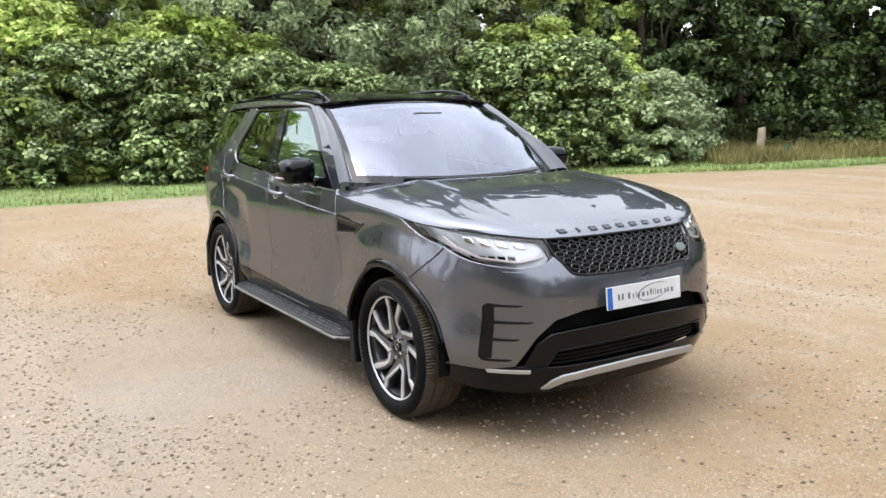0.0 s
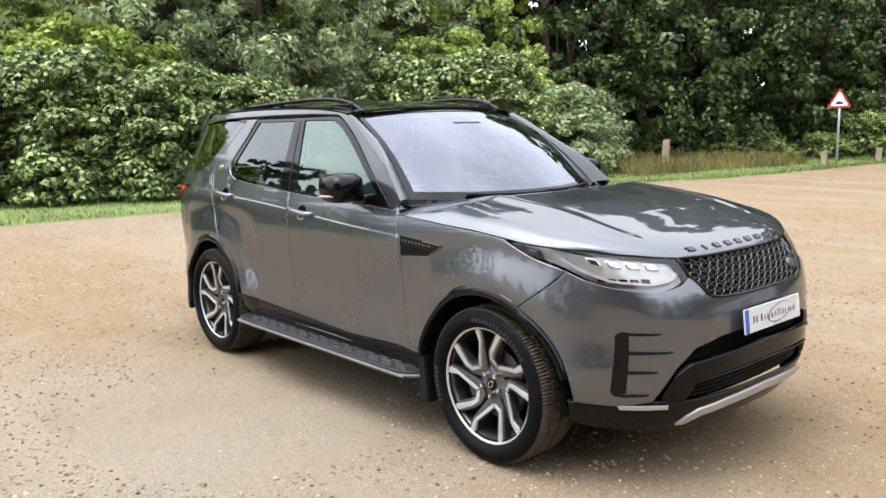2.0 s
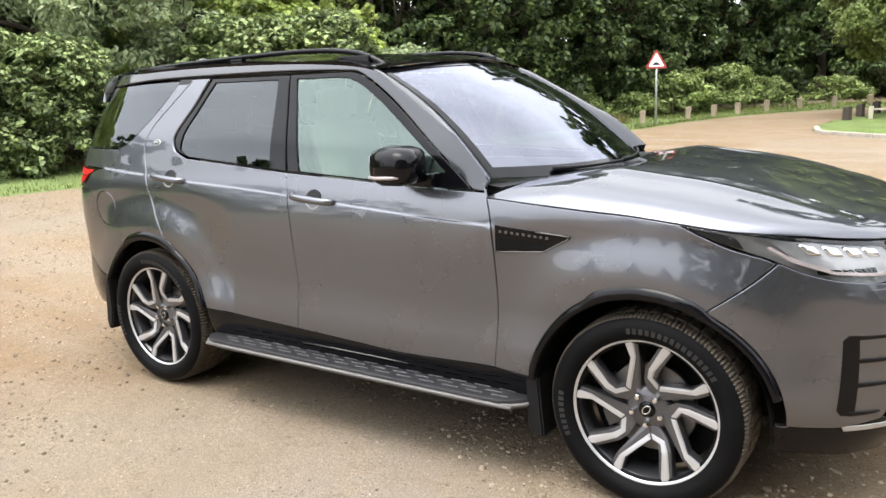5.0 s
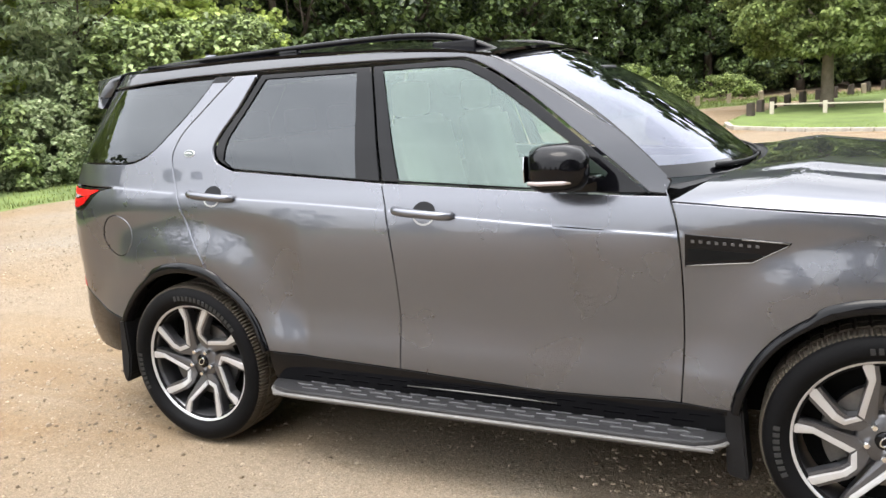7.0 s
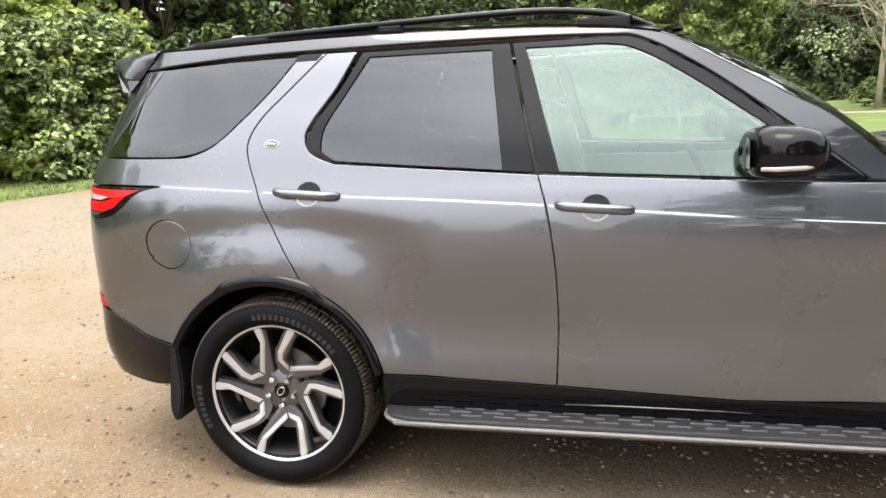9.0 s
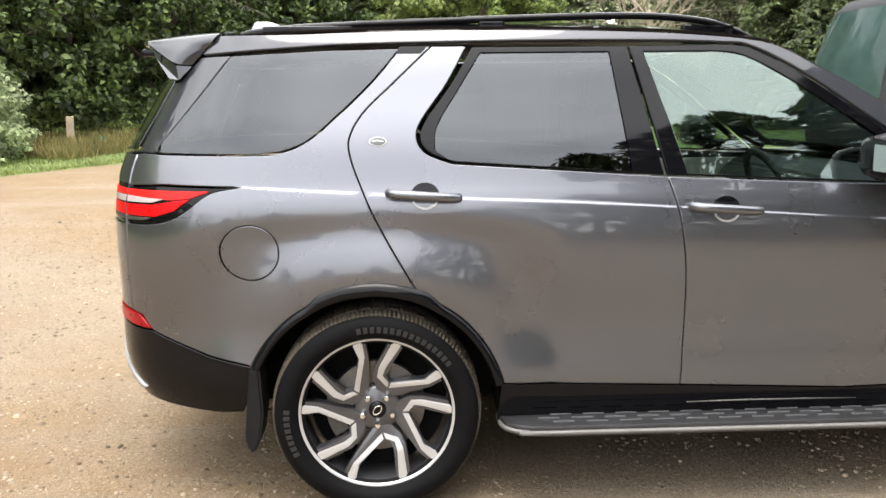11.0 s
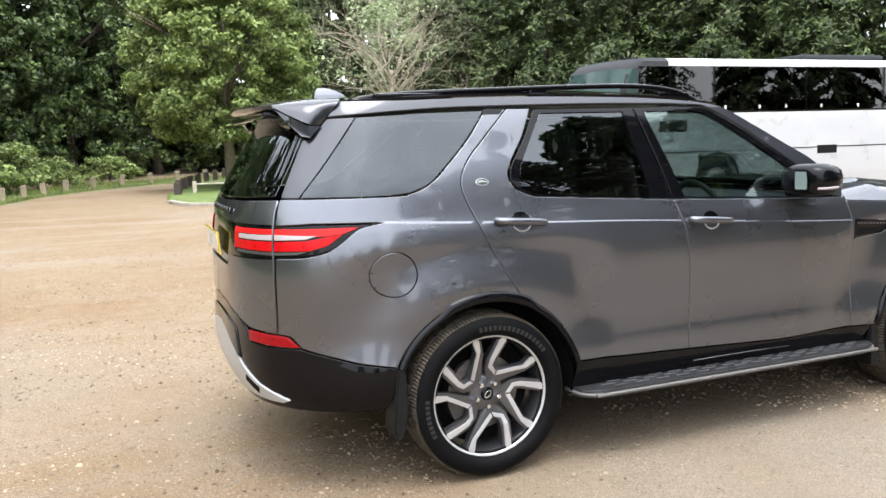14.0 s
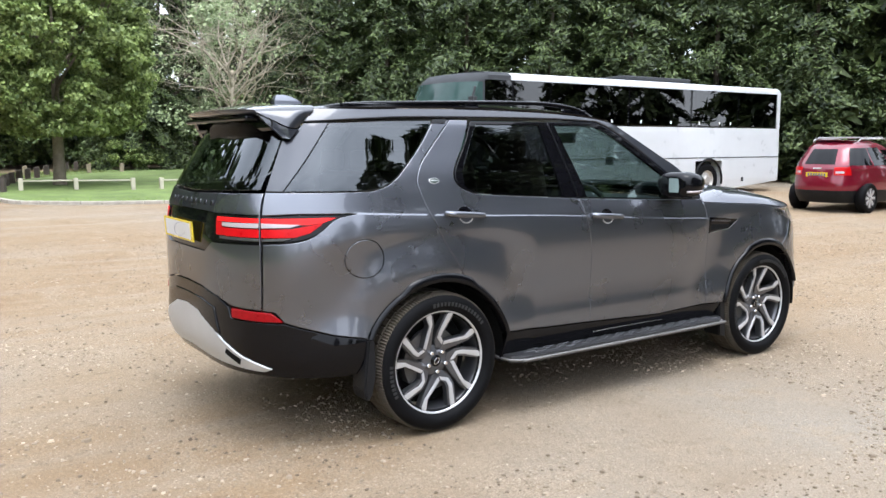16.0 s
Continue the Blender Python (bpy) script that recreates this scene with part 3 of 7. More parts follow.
def make_tree(seed, tall, width, bare, clumps, per, size, leaf, bark, label, trunk=0.2, long=1.45, group="trees round the car park"):
    rng = np.random.default_rng(seed)
    root = thing("tree", label, "tree", group)
    bm = bmesh.new()
    lean = rng.normal(0, 0.05, 2)
    pts = [(lean[0] * h * tall, lean[1] * h * tall, h * tall * 0.8 - 0.15) for h in (0, 0.08, 0.25, 0.5, 0.75, 1)]
    tube(bm, pts, [trunk * k for k in (1.35, 1.0, 0.85, 0.6, 0.4, 0.12)], 9)
    for i in range(6 if size < 0.3 else 0):
        h = rng.uniform(max(bare, 0.25), 0.75)
        a = rng.uniform(0, 2 * math.pi)
        limbs(bm, rng, (lean[0] * h * tall, lean[1] * h * tall, h * tall * 0.8), (math.cos(a), math.sin(a), 0.55), width * 0.75, trunk * 0.4, 1, 0.4, 3)
    part("trunk", bm, bark, root, smooth=True)
    cl = []
    for i in range(clumps):
        a, h = rng.uniform(0, 2 * math.pi), rng.uniform(0, 1)
        prof = math.sin(math.pi * (0.20 + 0.72 * h)) ** 0.55
        rr = width * prof * math.sqrt(rng.uniform(0.3, 1.0))
        cl.append((rr * math.cos(a), rr * math.sin(a), tall * (bare + (1 - bare) * h), rng.uniform(0.2, 0.46) * (0.45 + 0.17 * width)))
    v, f = crown_leaves(rng, cl, per, size, flat=0.7, long=long, up=0.55)
    v[:, 2] = np.maximum(v[:, 2], 0.05)
    crown = new("crown", quick_mesh("crown", v, f, leaf))
    crown.parent = root
    return root


def make_yew(seed, tall, width, branches, per, leaf, label, group="dark conifers behind the coach", taper=1.8, spray=0.078):
    """A conifer with drooping layered boughs of small sprays."""
    rng = np.random.default_rng(seed)
    root = thing("conifer", label, "conifer", group)
    bm = bmesh.new()
    tube(bm, [(0, 0, -0.2), (0.03, 0, tall * 0.3), (0, 0.03, tall * 0.7), (0, 0, tall * 0.98)], [0.17, 0.12, 0.06, 0.012], 8)
    part("trunk", bm, BARK, root, smooth=True)
    cs, ns = [], []
    for i in range(branches):
        h = rng.uniform(0.04, 1.0)
        a = rng.uniform(0, 2 * math.pi)
        reach = width * (1 - h ** taper * 0.88) * rng.uniform(0.7, 1.08)
        s = rng.uniform(0.15, 1.0, per) ** 0.6
        out = s * reach
        spreadw = rng.normal(0, 0.24, per) * (1.15 - s * 0.5) * (0.5 + 0.15 * width)
        z = tall * h + out * 0.12 - s ** 2.2 * reach * 0.42 + rng.normal(0, 0.10, per)
        x = math.cos(a) * out - math.sin(a) * spreadw
        y = math.sin(a) * out + math.cos(a) * spreadw
        cs.append(np.stack([x, y, np.maximum(z, 0.1)], 1))
        nn = np.stack([np.full(per, math.cos(a) * 0.5), np.full(per, math.sin(a) * 0.5), np.full(per, 0.8)], 1) + rng.normal(0, 0.4, (per, 3))
        ns.append(nn / np.linalg.norm(nn, axis=1, keepdims=True))
    v, f = leaf_sheet(np.concatenate(cs), np.concatenate(ns), rng, spray, 3.0)
    crown = new("crown", quick_mesh("crown", v, f, leaf))
    crown.parent = root
    return root


def stand(ob, x, y, turn=0.0, scale=1.0, sink=0.0):
    return pose(x, y, ground_z(x, y) - sink, 0, 0, turn) @ Matrix.Scale(scale, 4)


def plant(kinds, spots, seed):
    """Stand copies of the first-made plants at (kind, x, y, scale); the first of each kind is used itself."""
    rng = np.random.default_rng(seed)
    used = set()
    for kind, x, y, scale in spots:
        m = stand(None, x, y, rng.uniform(0, 360), scale * rng.uniform(0.95, 1.06))
        src = kinds[kind]
        if kind in used:
            ob = copy_thing(src, m)
            ob.matrix_basis = m
        else:
            used.add(kind)
            src.matrix_basis = m


kinds = {
    "tall": make_bush(21, 2.05, 3.75, 320, 66, 0.105, LEAF_HEDGE, "dense leafy green hedge bush beside the verge"),
    "bright": make_bush(22, 1.9, 3.8, 280, 62, 0.105, LEAF_BRIGHT, "bright yellow-green bush in the hedge"),
    "low": make_bush(23, 1.8, 2.7, 240, 54, 0.10, LEAF_GREY, "rounded grey-green bush at the hedge's end"),
    "scrub": make_bush(24, 1.5, 1.25, 62, 60, 0.085, LEAF_OAK, "low dull green scrub bush behind the posts"),
}
plant(kinds, [
    ("tall", -18.0, -14.5, 1.0), ("bright", -17.8, -12.2, 1.0), ("tall", -17.9, -9.8, 1.05), ("tall", -17.7, -7.4, 1.0), ("bright", -18.3, -5.2, 1.12),
    ("tall", -17.5, -4.4, 0.98), ("tall", -17.3, -2.0, 0.98), ("bright", -18.2, -2.8, 1.25), ("bright", -17.9, -0.4, 1.25), ("bright", -17.0, 3.2, 1.15), ("tall", -16.8, 0.3, 0.96), ("bright", -17.8, 1.8, 1.08), ("tall", -16.2, 2.5, 0.95),
    ("tall", -15.0, 4.6, 0.92), ("bright", -16.4, 4.4, 1.0), ("tall", -14.4, 6.3, 0.80), ("low", -13.9, 7.9, 0.72), ("low", -14.2, 9.4, 0.80),
    ("tall", -13.2, 10.7, 0.95), ("bright", -13.6, 12.0, 1.12), ("tall", -12.4, 12.6, 1.0), ("bright", -12.7, 14.3, 0.92), ("low", -11.6, 14.6, 1.05), ("low", -11.9, 16.0, 0.9), ("low", -13.2, 17.2, 0.85),
    ("scrub", -11.6, 19.6, 0.8), ("scrub", -10.0, 20.8, 0.6), ("scrub", -9.2, 22.6, 0.55),
    ("scrub", -10.0, 23.4, 0.8), ("scrub", -8.2, 24.4, 0.7), ("scrub", -7.4, 26.0, 1.15), ("scrub", -6.9, 28.8, 1.35), ("scrub", -5.6, 30.4, 1.0),
    ("low", -9.2, 29.6, 0.85), ("scrub", -3.0, 33.0, 0.9), ("scrub", 9.0, 31.5, 0.9), ("scrub", 6.0, 36.5, 1.1)], 31)

kinds = {
    "maple": make_tree(41, 8.5, 3.4, 0.03, 360, 60, 0.125, LEAF_DARK, BARK, "tall dark green broadleaf tree with low branches"),
    "willow": make_tree(42, 9.0, 3.3, 0.16, 380, 80, 0.072, LEAF_GREY, BARK, "grey-green feathery tree above the hedge", long=2.4),
    "lime": make_tree(43, 7.5, 3.0, 0.03, 320, 52, 0.125, LEAF_BRIGHT, BARK, "mid-green broadleaf tree behind the hedge"),
    "back": make_tree(44, 12.0, 4.0, 0.0, 150, 52, 0.32, LEAF_DARK, BARK, "dense dark green woodland tree"),
}
plant(kinds, [
    ("lime", -21.5, -13, 0.8), ("lime", -22.0, -8.5, 0.95), ("lime", -20.6, -4.6, 1.0), ("lime", -20.4, -1.2, 1.05), ("lime", -20.2, 1.6, 1.05), ("willow", -19.2, 4.4, 1.1), ("lime", -24.0, -3.0, 1.35), ("lime", -23.6, 1.5, 1.4), ("willow", -22.0, 6.5, 1.4), ("willow", -19.6, 8.4, 1.3), ("willow", -17.2, 8.2, 1.05), ("willow", -15.9, 11.2, 1.0),
    ("lime", -15.4, 14.0, 0.95), ("lime", -18.2, 10.6, 0.95), ("maple", -14.2, 17.6, 1.1), ("maple", -12.9, 20.6, 1.15), ("maple", -12.0, 23.8, 1.15), ("maple", -10.9, 27.2, 1.15), ("maple", -10.2, 31.0, 1.2),
    ("maple", -8.2, 35.6, 1.25), ("maple", -4.6, 38.6, 1.15), ("maple", -0.6, 41.6, 1.3), ("maple", 4.2, 43.6, 1.25), ("maple", 9.2, 42.6, 1.3), ("willow", 13.0, 38.5, 1.1),
    ("back", -28.5, 2, 1.40), ("back", -24.5, 11, 1.40), ("back", -21.5, 15, 1.40), ("back", -28, -6, 0.95), ("back", -18.5, 25, 1.40), ("back", -14.5, 33, 1.45), ("back", -27, -14, 0.75), ("back", -11.5, 39.5, 1.45),
    ("back", -6, 45.5, 1.50), ("back", 2.5, 50, 1.95), ("back", 13, 48, 1.50), ("back", 19, 43, 1.30), ("back", -30, -2, 1.25), ("back", -29, 6, 1.6), ("back", -27, 13, 2.32), ("back", -25, 20, 1.60), ("back", -21.5, 29, 1.60), ("back", -18, 37, 1.60), ("back", -14, 46, 1.60), ("back", -2, 52, 2.08), ("back", 8.5, 55, 2.08), ("back", -23, -20, 0.85), ("back", -20, -26, 0.6), ("back", -20.5, 20.5, 1.20), ("back", -17, 22, 1.20), ("back", -23.5, -16, 0.65), ("back", -23, 10.5, 1.30), ("back", -22.5, -11, 0.8), ("back", -10, 34.5, 1.10), ("back", -6.2, 40.5, 1.20), ("back", -2.5, 46, 1.30), ("back", 6, 48, 1.30), ("back", 10.5, 47, 1.30), ("back", 16.5, 43, 1.20), ("back", 20, 37, 1.20)], 32)

OAK_BARK = surface("oak_bark", (0.20, 0.165, 0.125), 0.9, vary=0.35, scale=5, fine=35, bump=0.8)
oak = make_tree(51, 7.8, 3.15, 0.24, 900, 110, 0.10, LEAF_OAK, OAK_BARK, "round-crowned oak on the grass island", 0.20, group="")
oak.matrix_basis = stand(oak, 0.9, 24.9, 40)

kinds = {"screen": make_yew(64, 9.5, 3.3, 150, 60, NEEDLES, "tall dark conifer across the car park", taper=4.5, spray=0.14), "rear": make_yew(63, 9.5, 3.8, 110, 50, NEEDLES, "dark conifer across the car park", spray=0.24), "yew": make_yew(61, 9.5, 3.6, 270, 112, NEEDLES, "dark green yew with drooping boughs"), "fir": make_yew(62, 11.0, 3.4, 275, 112, NEEDLES, "tall dark fir with layered boughs")}
plant(kinds, [
    ("yew", 10.8, 27.2, 1.0), ("fir", 13.2, 24.4, 1.05), ("yew", 15.0, 21.4, 1.0), ("fir", 17.2, 19.0, 1.0), ("yew", 19.8, 17.4, 1.05), ("fir", 22.6, 15.6, 1.0), ("yew", 24.6, 12.8, 1.05),
    ("rear", 27.2, 10.2, 1.25), ("rear", 29.6, 7.0, 1.25), ("rear", 31, 2.5, 1.25), ("rear", 16.5, 26.5, 1.25), ("rear", 21.5, 22, 1.25), ("rear", 27, 17, 1.25), ("rear", 31, 12, 1.25), ("yew", 6.8, 37.5, 0.9), ("yew", -3.2, 42.8, 1.0),
    ("rear", -4.0, -29.0, 0.45), ("rear", 0.5, -27.5, 0.6), ("screen", 4.2, -21.5, 1.3), ("screen", 8.2, -17.0, 1.75), ("screen", 11.8, -14.8, 1.75), ("screen", 15.0, -12.4, 1.6), ("screen", 16.5, -8.0, 0.9), ("screen", 19.5, -5.5, 0.75), ("rear", 23.0, -2.5, 0.8), ("rear", 28.0, -3.0, 0.85), ("rear", 13.0, -18.0, 1.6), ("rear", 19.0, -14.0, 1.15), ("rear", 18.5, 30.5, 1.3), ("rear", 14.0, 30.0, 1.2), ("rear", 24.5, 19.0, 1.3), ("rear", 29.0, 14.0, 1.3), ("rear", 19.5, 23.5, 1.2), ("rear", -9.5, -30.0, 0.4), ("rear", -16.0, -31.0, 0.45)], 33)


def bare_tree():
    """A thinly leaved, twiggy tree with pale crossing branches."""
    rng = np.random.default_rng(71)
    root = thing("twiggy_tree", "half-bare tree with tangled pale twigs", "tree")
    bm = bmesh.new()
    tube(bm, [(0, 0, -0.2), (0.1, 0, 1.6), (0.15, 0.1, 3.4)], [0.10, 0.075, 0.05], 8)
    for i in range(24):
        a = i * 0.9 + rng.uniform(0, 0.4)
        limbs(bm, rng, (0.12, 0.05, rng.uniform(1.2, 3.4)), (math.cos(a), math.sin(a), rng.uniform(0.4, 1.4)), rng.uniform(2.0, 3.0), 0.034, 4, 0.65, 3, 0.26, 4)
    part("trunk", bm, PALE_BARK, root, smooth=True)
    cl = [(rng.normal(0, 1.9), rng.normal(0, 1.9), rng.uniform(1.5, 6.5), 0.6) for _ in range(28)]
    v, f = crown_leaves(rng, cl, 40, 0.09)
    crown = new("crown", quick_mesh("crown", v, f, LEAF_GREY))
    crown.parent = root
    return root


twiggy = bare_tree()
twiggy.matrix_basis = stand(twiggy, 7.4, 26.6, 0, 1.25)


# ---- the grey car: its shape ----
from mathutils.geometry import delaunay_2d_cdt

XS_F, XS_R, LF, LR = 1.35, -1.60, 1.65, 1.492
U_NOSE, U_TAIL = XS_F + LF, XS_R - LR


def curve(keys):
    """A smooth function through (place, value) keys."""
    ks, vs = [k for k, _ in keys], [v for _, v in keys]
    ms = []
    for i in range(len(ks)):
        a, b = max(i - 1, 0), min(i + 1, len(ks) - 1)
        ms.append((vs[b] - vs[a]) / (ks[b] - ks[a]))

    def f(x):
        if x <= ks[0]:
            return vs[0] + ms[0] * (x - ks[0])
        if x >= ks[-1]:
            return vs[-1] + ms[-1] * (x - ks[-1])
        i = 0
        while ks[i + 1] < x:
            i += 1
        h = ks[i + 1] - ks[i]
        s = (x - ks[i]) / h
        return ((1 + 2 * s) * (1 - s) ** 2 * vs[i] + s * (1 - s) ** 2 * h * ms[i] + s * s * (3 - 2 * s) * vs[i + 1] + s * s * (s - 1) * h * ms[i + 1])
    return f


half_width = curve([(0.25, 0.91), (0.36, 0.945), (0.44, 0.966), (0.50, 0.972), (0.56, 0.970), (0.63, 0.962), (0.71, 0.9575), (0.80, 0.962), (0.95, 0.968), (1.08, 0.962), (1.17, 0.946), (1.25, 0.919), (1.40, 0.872), (1.56, 0.805), (1.73, 0.732), (1.80, 0.690), (1.83, 0.655)])
nose = curve([(0.25, 2.30), (0.35, 2.37), (0.50, 2.405), (0.70, 2.405), (0.85, 2.385), (0.95, 2.34), (1.05, 2.265), (1.12, 2.19), (1.30, 1.95)])
tail = curve([(0.25, -2.40), (0.40, -2.50), (0.55, -2.55), (0.80, -2.55), (1.05, -2.55), (1.25, -2.53), (1.36, -2.49), (1.50, -2.41), (1.65, -2.32), (1.80, -2.22)])
crease = curve([(-1.93, 1.237), (-1.5, 1.212), (-1.15, 1.192), (-0.75, 1.174), (-0.35, 1.150), (0.05, 1.121), (0.4, 1.098), (0.8, 1.078)])


def smooth01(t):
    t = min(1.0, max(0.0, t))
    return t * t * (3 - 2 * t)


def body_point(u, z):
    """The outer skin: u runs along the right side (u = x there) and on round both ends."""
    mirror = 1
    if u > U_NOSE:
        u, mirror = 2 * U_NOSE - u, -1
    elif u < U_TAIL:
        u, mirror = 2 * U_TAIL - u, -1
    w = half_width(z)
    back = max(0.0, min(1.7, (-u - 0.7) / 1.2))
    w *= 1 - 0.030 * back ** 1.5
    if -1.95 < u < 0.82:
        ends = smooth01((u + 1.95) / 0.06) * smooth01((0.82 - u) / 0.04)
        w += 0.0045 * ends * smooth01((crease(u) + 0.0035 - z) / 0.007) * smooth01((z - 0.7) / 0.3)
    if u > 0.3:
        flare = math.hypot(u - 1.46, z - 0.388)
        w += (0.018 * smooth01((0.72 - flare) / 0.25) - 0.014 * math.exp(-((flare - 0.76) / 0.13) ** 2) * smooth01((1.16 - z) / 0.15)) * smooth01((z - 0.3) / 0.25)
    if u < -0.8:
        flare = math.hypot(u + 1.46, z - 0.388)
        w += (0.022 * smooth01((0.72 - flare) / 0.25) - 0.017 * math.exp(-((flare - 0.76) / 0.13) ** 2) * smooth01((1.18 - z) / 0.15)) * smooth01((z - 0.3) / 0.25)
    if u > XS_F:
        a, n, x0, x1 = (u - XS_F) / LF * math.pi / 2, 3.0, XS_F, nose(z)
    elif u < XS_R:
        a, n, x0, x1 = (XS_R - u) / LR * math.pi / 2, 3.6, XS_R, tail(z)
    else:
        return Vector((u, -w * mirror, z))
    s, c = math.sin(a), math.cos(a)
    r = (abs(s) ** n + abs(c) ** n) ** (-1 / n)
    return Vector((x0 + (x1 - x0) * s * r, -w * c * r * mirror, z))


def skin_normal(f, u, z, e=0.0015):
    return (f(u + e, z) - f(u - e, z)).cross(f(u, z + e) - f(u, z - e)).normalized()


def arc(cu, cz, r, a0, a1, cnt=24):
    return [(cu + r * math.cos(radians(a0 + (a1 - a0) * i / cnt)), cz + r * math.sin(radians(a0 + (a1 - a0) * i / cnt))) for i in range(cnt + 1)]


def spline(pts, per=6):
    """Catmull-Rom through pts."""
    out = []
    for i in range(len(pts) - 1):
        p0, p1, p2, p3 = pts[max(i - 1, 0)], pts[i], pts[i + 1], pts[min(i + 2, len(pts) - 1)]
        for k in range(per):
            t = k / per
            out.append(tuple(0.5 * (2 * b + (c - a) * t + (2 * a - 5 * b + 4 * c - d) * t * t + (3 * b - a - 3 * c + d) * t ** 3) for a, b, c, d in zip(p0, p1, p2, p3)))
    return out + [pts[-1]]


def dense(outline, step):
    out = []
    for p, q in zip(outline, outline[1:] + outline[:1]):
        d = math.hypot(q[0] - p[0], q[1] - p[1])
        if d < 1e-5:
            continue
        k = max(1, math.ceil(d / step))
        out += [(p[0] + (q[0] - p[0]) * i / k, p[1] + (q[1] - p[1]) * i / k) for i in range(k)]
    return out


def inset(poly, gap):
    area = sum(p[0] * q[1] - q[0] * p[1] for p, q in zip(poly, poly[1:] + poly[:1]))
    if area < 0:
        poly = poly[::-1]
    out = []
    for i in range(len(poly)):
        p, q, r = poly[i - 1], poly[i], poly[(i + 1) % len(poly)]
        a, b = Vector((q[0] - p[0], q[1] - p[1])), Vector((r[0] - q[0], r[1] - q[1]))
        if a.length < 1e-7 or b.length < 1e-7:
            continue
        n = (Vector((-a.y, a.x)).normalized() + Vector((-b.y, b.x)).normalized())
        n = n / max(0.35, n.length_squared) * 2 if n.length > 1e-6 else Vector((-a.y, a.x)).normalized()
        out.append((q[0] + n.x * gap / 1.0, q[1] + n.y * gap))
    return out


def inside(p, poly):
    hit = False
    for (x0, y0), (x1, y1) in zip(poly, poly[1:] + poly[:1]):
        if (y0 > p[1]) != (y1 > p[1]) and p[0] < (x1 - x0) * (p[1] - y0) / (y1 - y0) + x0:
            hit = not hit
    return hit


def panel(name, outline, material, parent, gap=0.0025, lift=0.0, step=0.045, fold=0.018, label="", sides=(1,), skin=None, lines=True, bead=0.0025, holes=()):
    """A body panel cut from the skin by an outline in (u, z), with folded edges. sides: 1 as it is, -1 mirrored."""
    skin = skin or body_point
    poly = inset(dense(outline, min(0.03, step)), gap)
    inner = inset(poly, bead)
    us, zs = [p[0] for p in inner], [p[1] for p in inner]
    cut = [inset(dense(h, 0.02), -gap) for h in holes]
    pts = list(inner)
    loops = [list(range(len(inner)))]
    for h in cut:
        loops.append(list(range(len(pts), len(pts) + len(h)))[::-1])
        pts += h
    grid = []
    nu, nz = max(1, round((max(us) - min(us)) / step)), max(1, round((max(zs) - min(zs)) / (step * 0.7)))
    for i in range(nu + 1):
        u = min(us) + (max(us) - min(us)) * i / nu
        for j in range(nz + 1):
            grid.append((u, min(zs) + (max(zs) - min(zs)) * j / nz))
        if lines and -1.95 < u < 0.82:
            grid += [(u, crease(u) + d) for d in (-0.010, -0.0036, 0.0, 0.0036, 0.010)]
    keep = []
    edge_pts = np.array(pts)
    for g in grid:
        if inside(g, inner) and not any(inside(g, h) for h in cut) and np.min(np.hypot(edge_pts[:, 0] - g[0], edge_pts[:, 1] - g[1])) > 0.003:
            keep.append(g)
    edges = [(l[i], l[(i + 1) % len(l)]) for l in loops for i in range(len(l))]
    v2, _, tris, *_ = delaunay_2d_cdt([Vector(p) for p in pts + keep], edges, [], 0, 1e-6)
    faces = []
    for t in tris:
        c = (sum(v2[k][0] for k in t) / len(t), sum(v2[k][1] for k in t) / len(t))
        if inside(c, inner) and not any(inside(c, h) for h in cut):
            a = sum(v2[t[i]][0] * v2[t[(i + 1) % len(t)]][1] - v2[t[(i + 1) % len(t)]][0] * v2[t[i]][1] for i in range(len(t)))
            faces.append(tuple(t) if a > 0 else tuple(t[::-1]))
    ns = [skin_normal(skin, p[0], p[1]) for p in v2]
    vs = [skin(p[0], p[1]) + n * lift for p, n in zip(v2, ns)]
    # rounded bead and folded edge
    rim0 = [skin(*p) + skin_normal(skin, *p) * lift for p in inner]
    rim1 = [skin(*p) + skin_normal(skin, *p) * (lift - bead) for p in poly]
    rim2 = [skin(*p) + skin_normal(skin, *p) * (lift - fold) for p in poly]
    if len(poly) == len(inner):
        for a, b in ((rim0, rim1), (rim1, rim2)):
            k0 = len(vs)
            vs = vs + a + b
            cnt = len(a)
            faces += [(k0 + i, k0 + cnt + i, k0 + cnt + (i + 1) % cnt, k0 + (i + 1) % cnt) for i in range(cnt)]
    for h in cut:
        k0 = len(vs)
        cnt = len(h)
        vs = vs + [skin(*p) + skin_normal(skin, *p) * lift for p in h] + [skin(*p) + skin_normal(skin, *p) * (lift - fold) for p in h]
        faces += [(k0 + i, k0 + (i + 1) % cnt, k0 + cnt + (i + 1) % cnt, k0 + cnt + i) for i in range(cnt)]
    made = []
    across = []
    for ring in ((inner, poly) if len(poly) == len(inner) else ()):
        out = []
        for i in range(len(ring)):
            n = skin_normal(skin, *ring[i])
            along_edge = skin(*ring[(i + 1) % len(ring)]) - skin(*ring[i - 1])
            out.append((n, along_edge.cross(n).normalized()))
        across.append(out)
    normals = list(ns)
    if across:
        normals += [n for n, o in across[0]] + [(n + o).normalized() for n, o in across[1]] + [(n + o).normalized() for n, o in across[1]] + [o for n, o in across[1]]
    for h in cut:
        pair = [-(skin(*h[(i + 1) % len(h)]) - skin(*h[i - 1])).cross(skin_normal(skin, *h[i])).normalized() for i in range(len(h))]
        normals += pair + pair
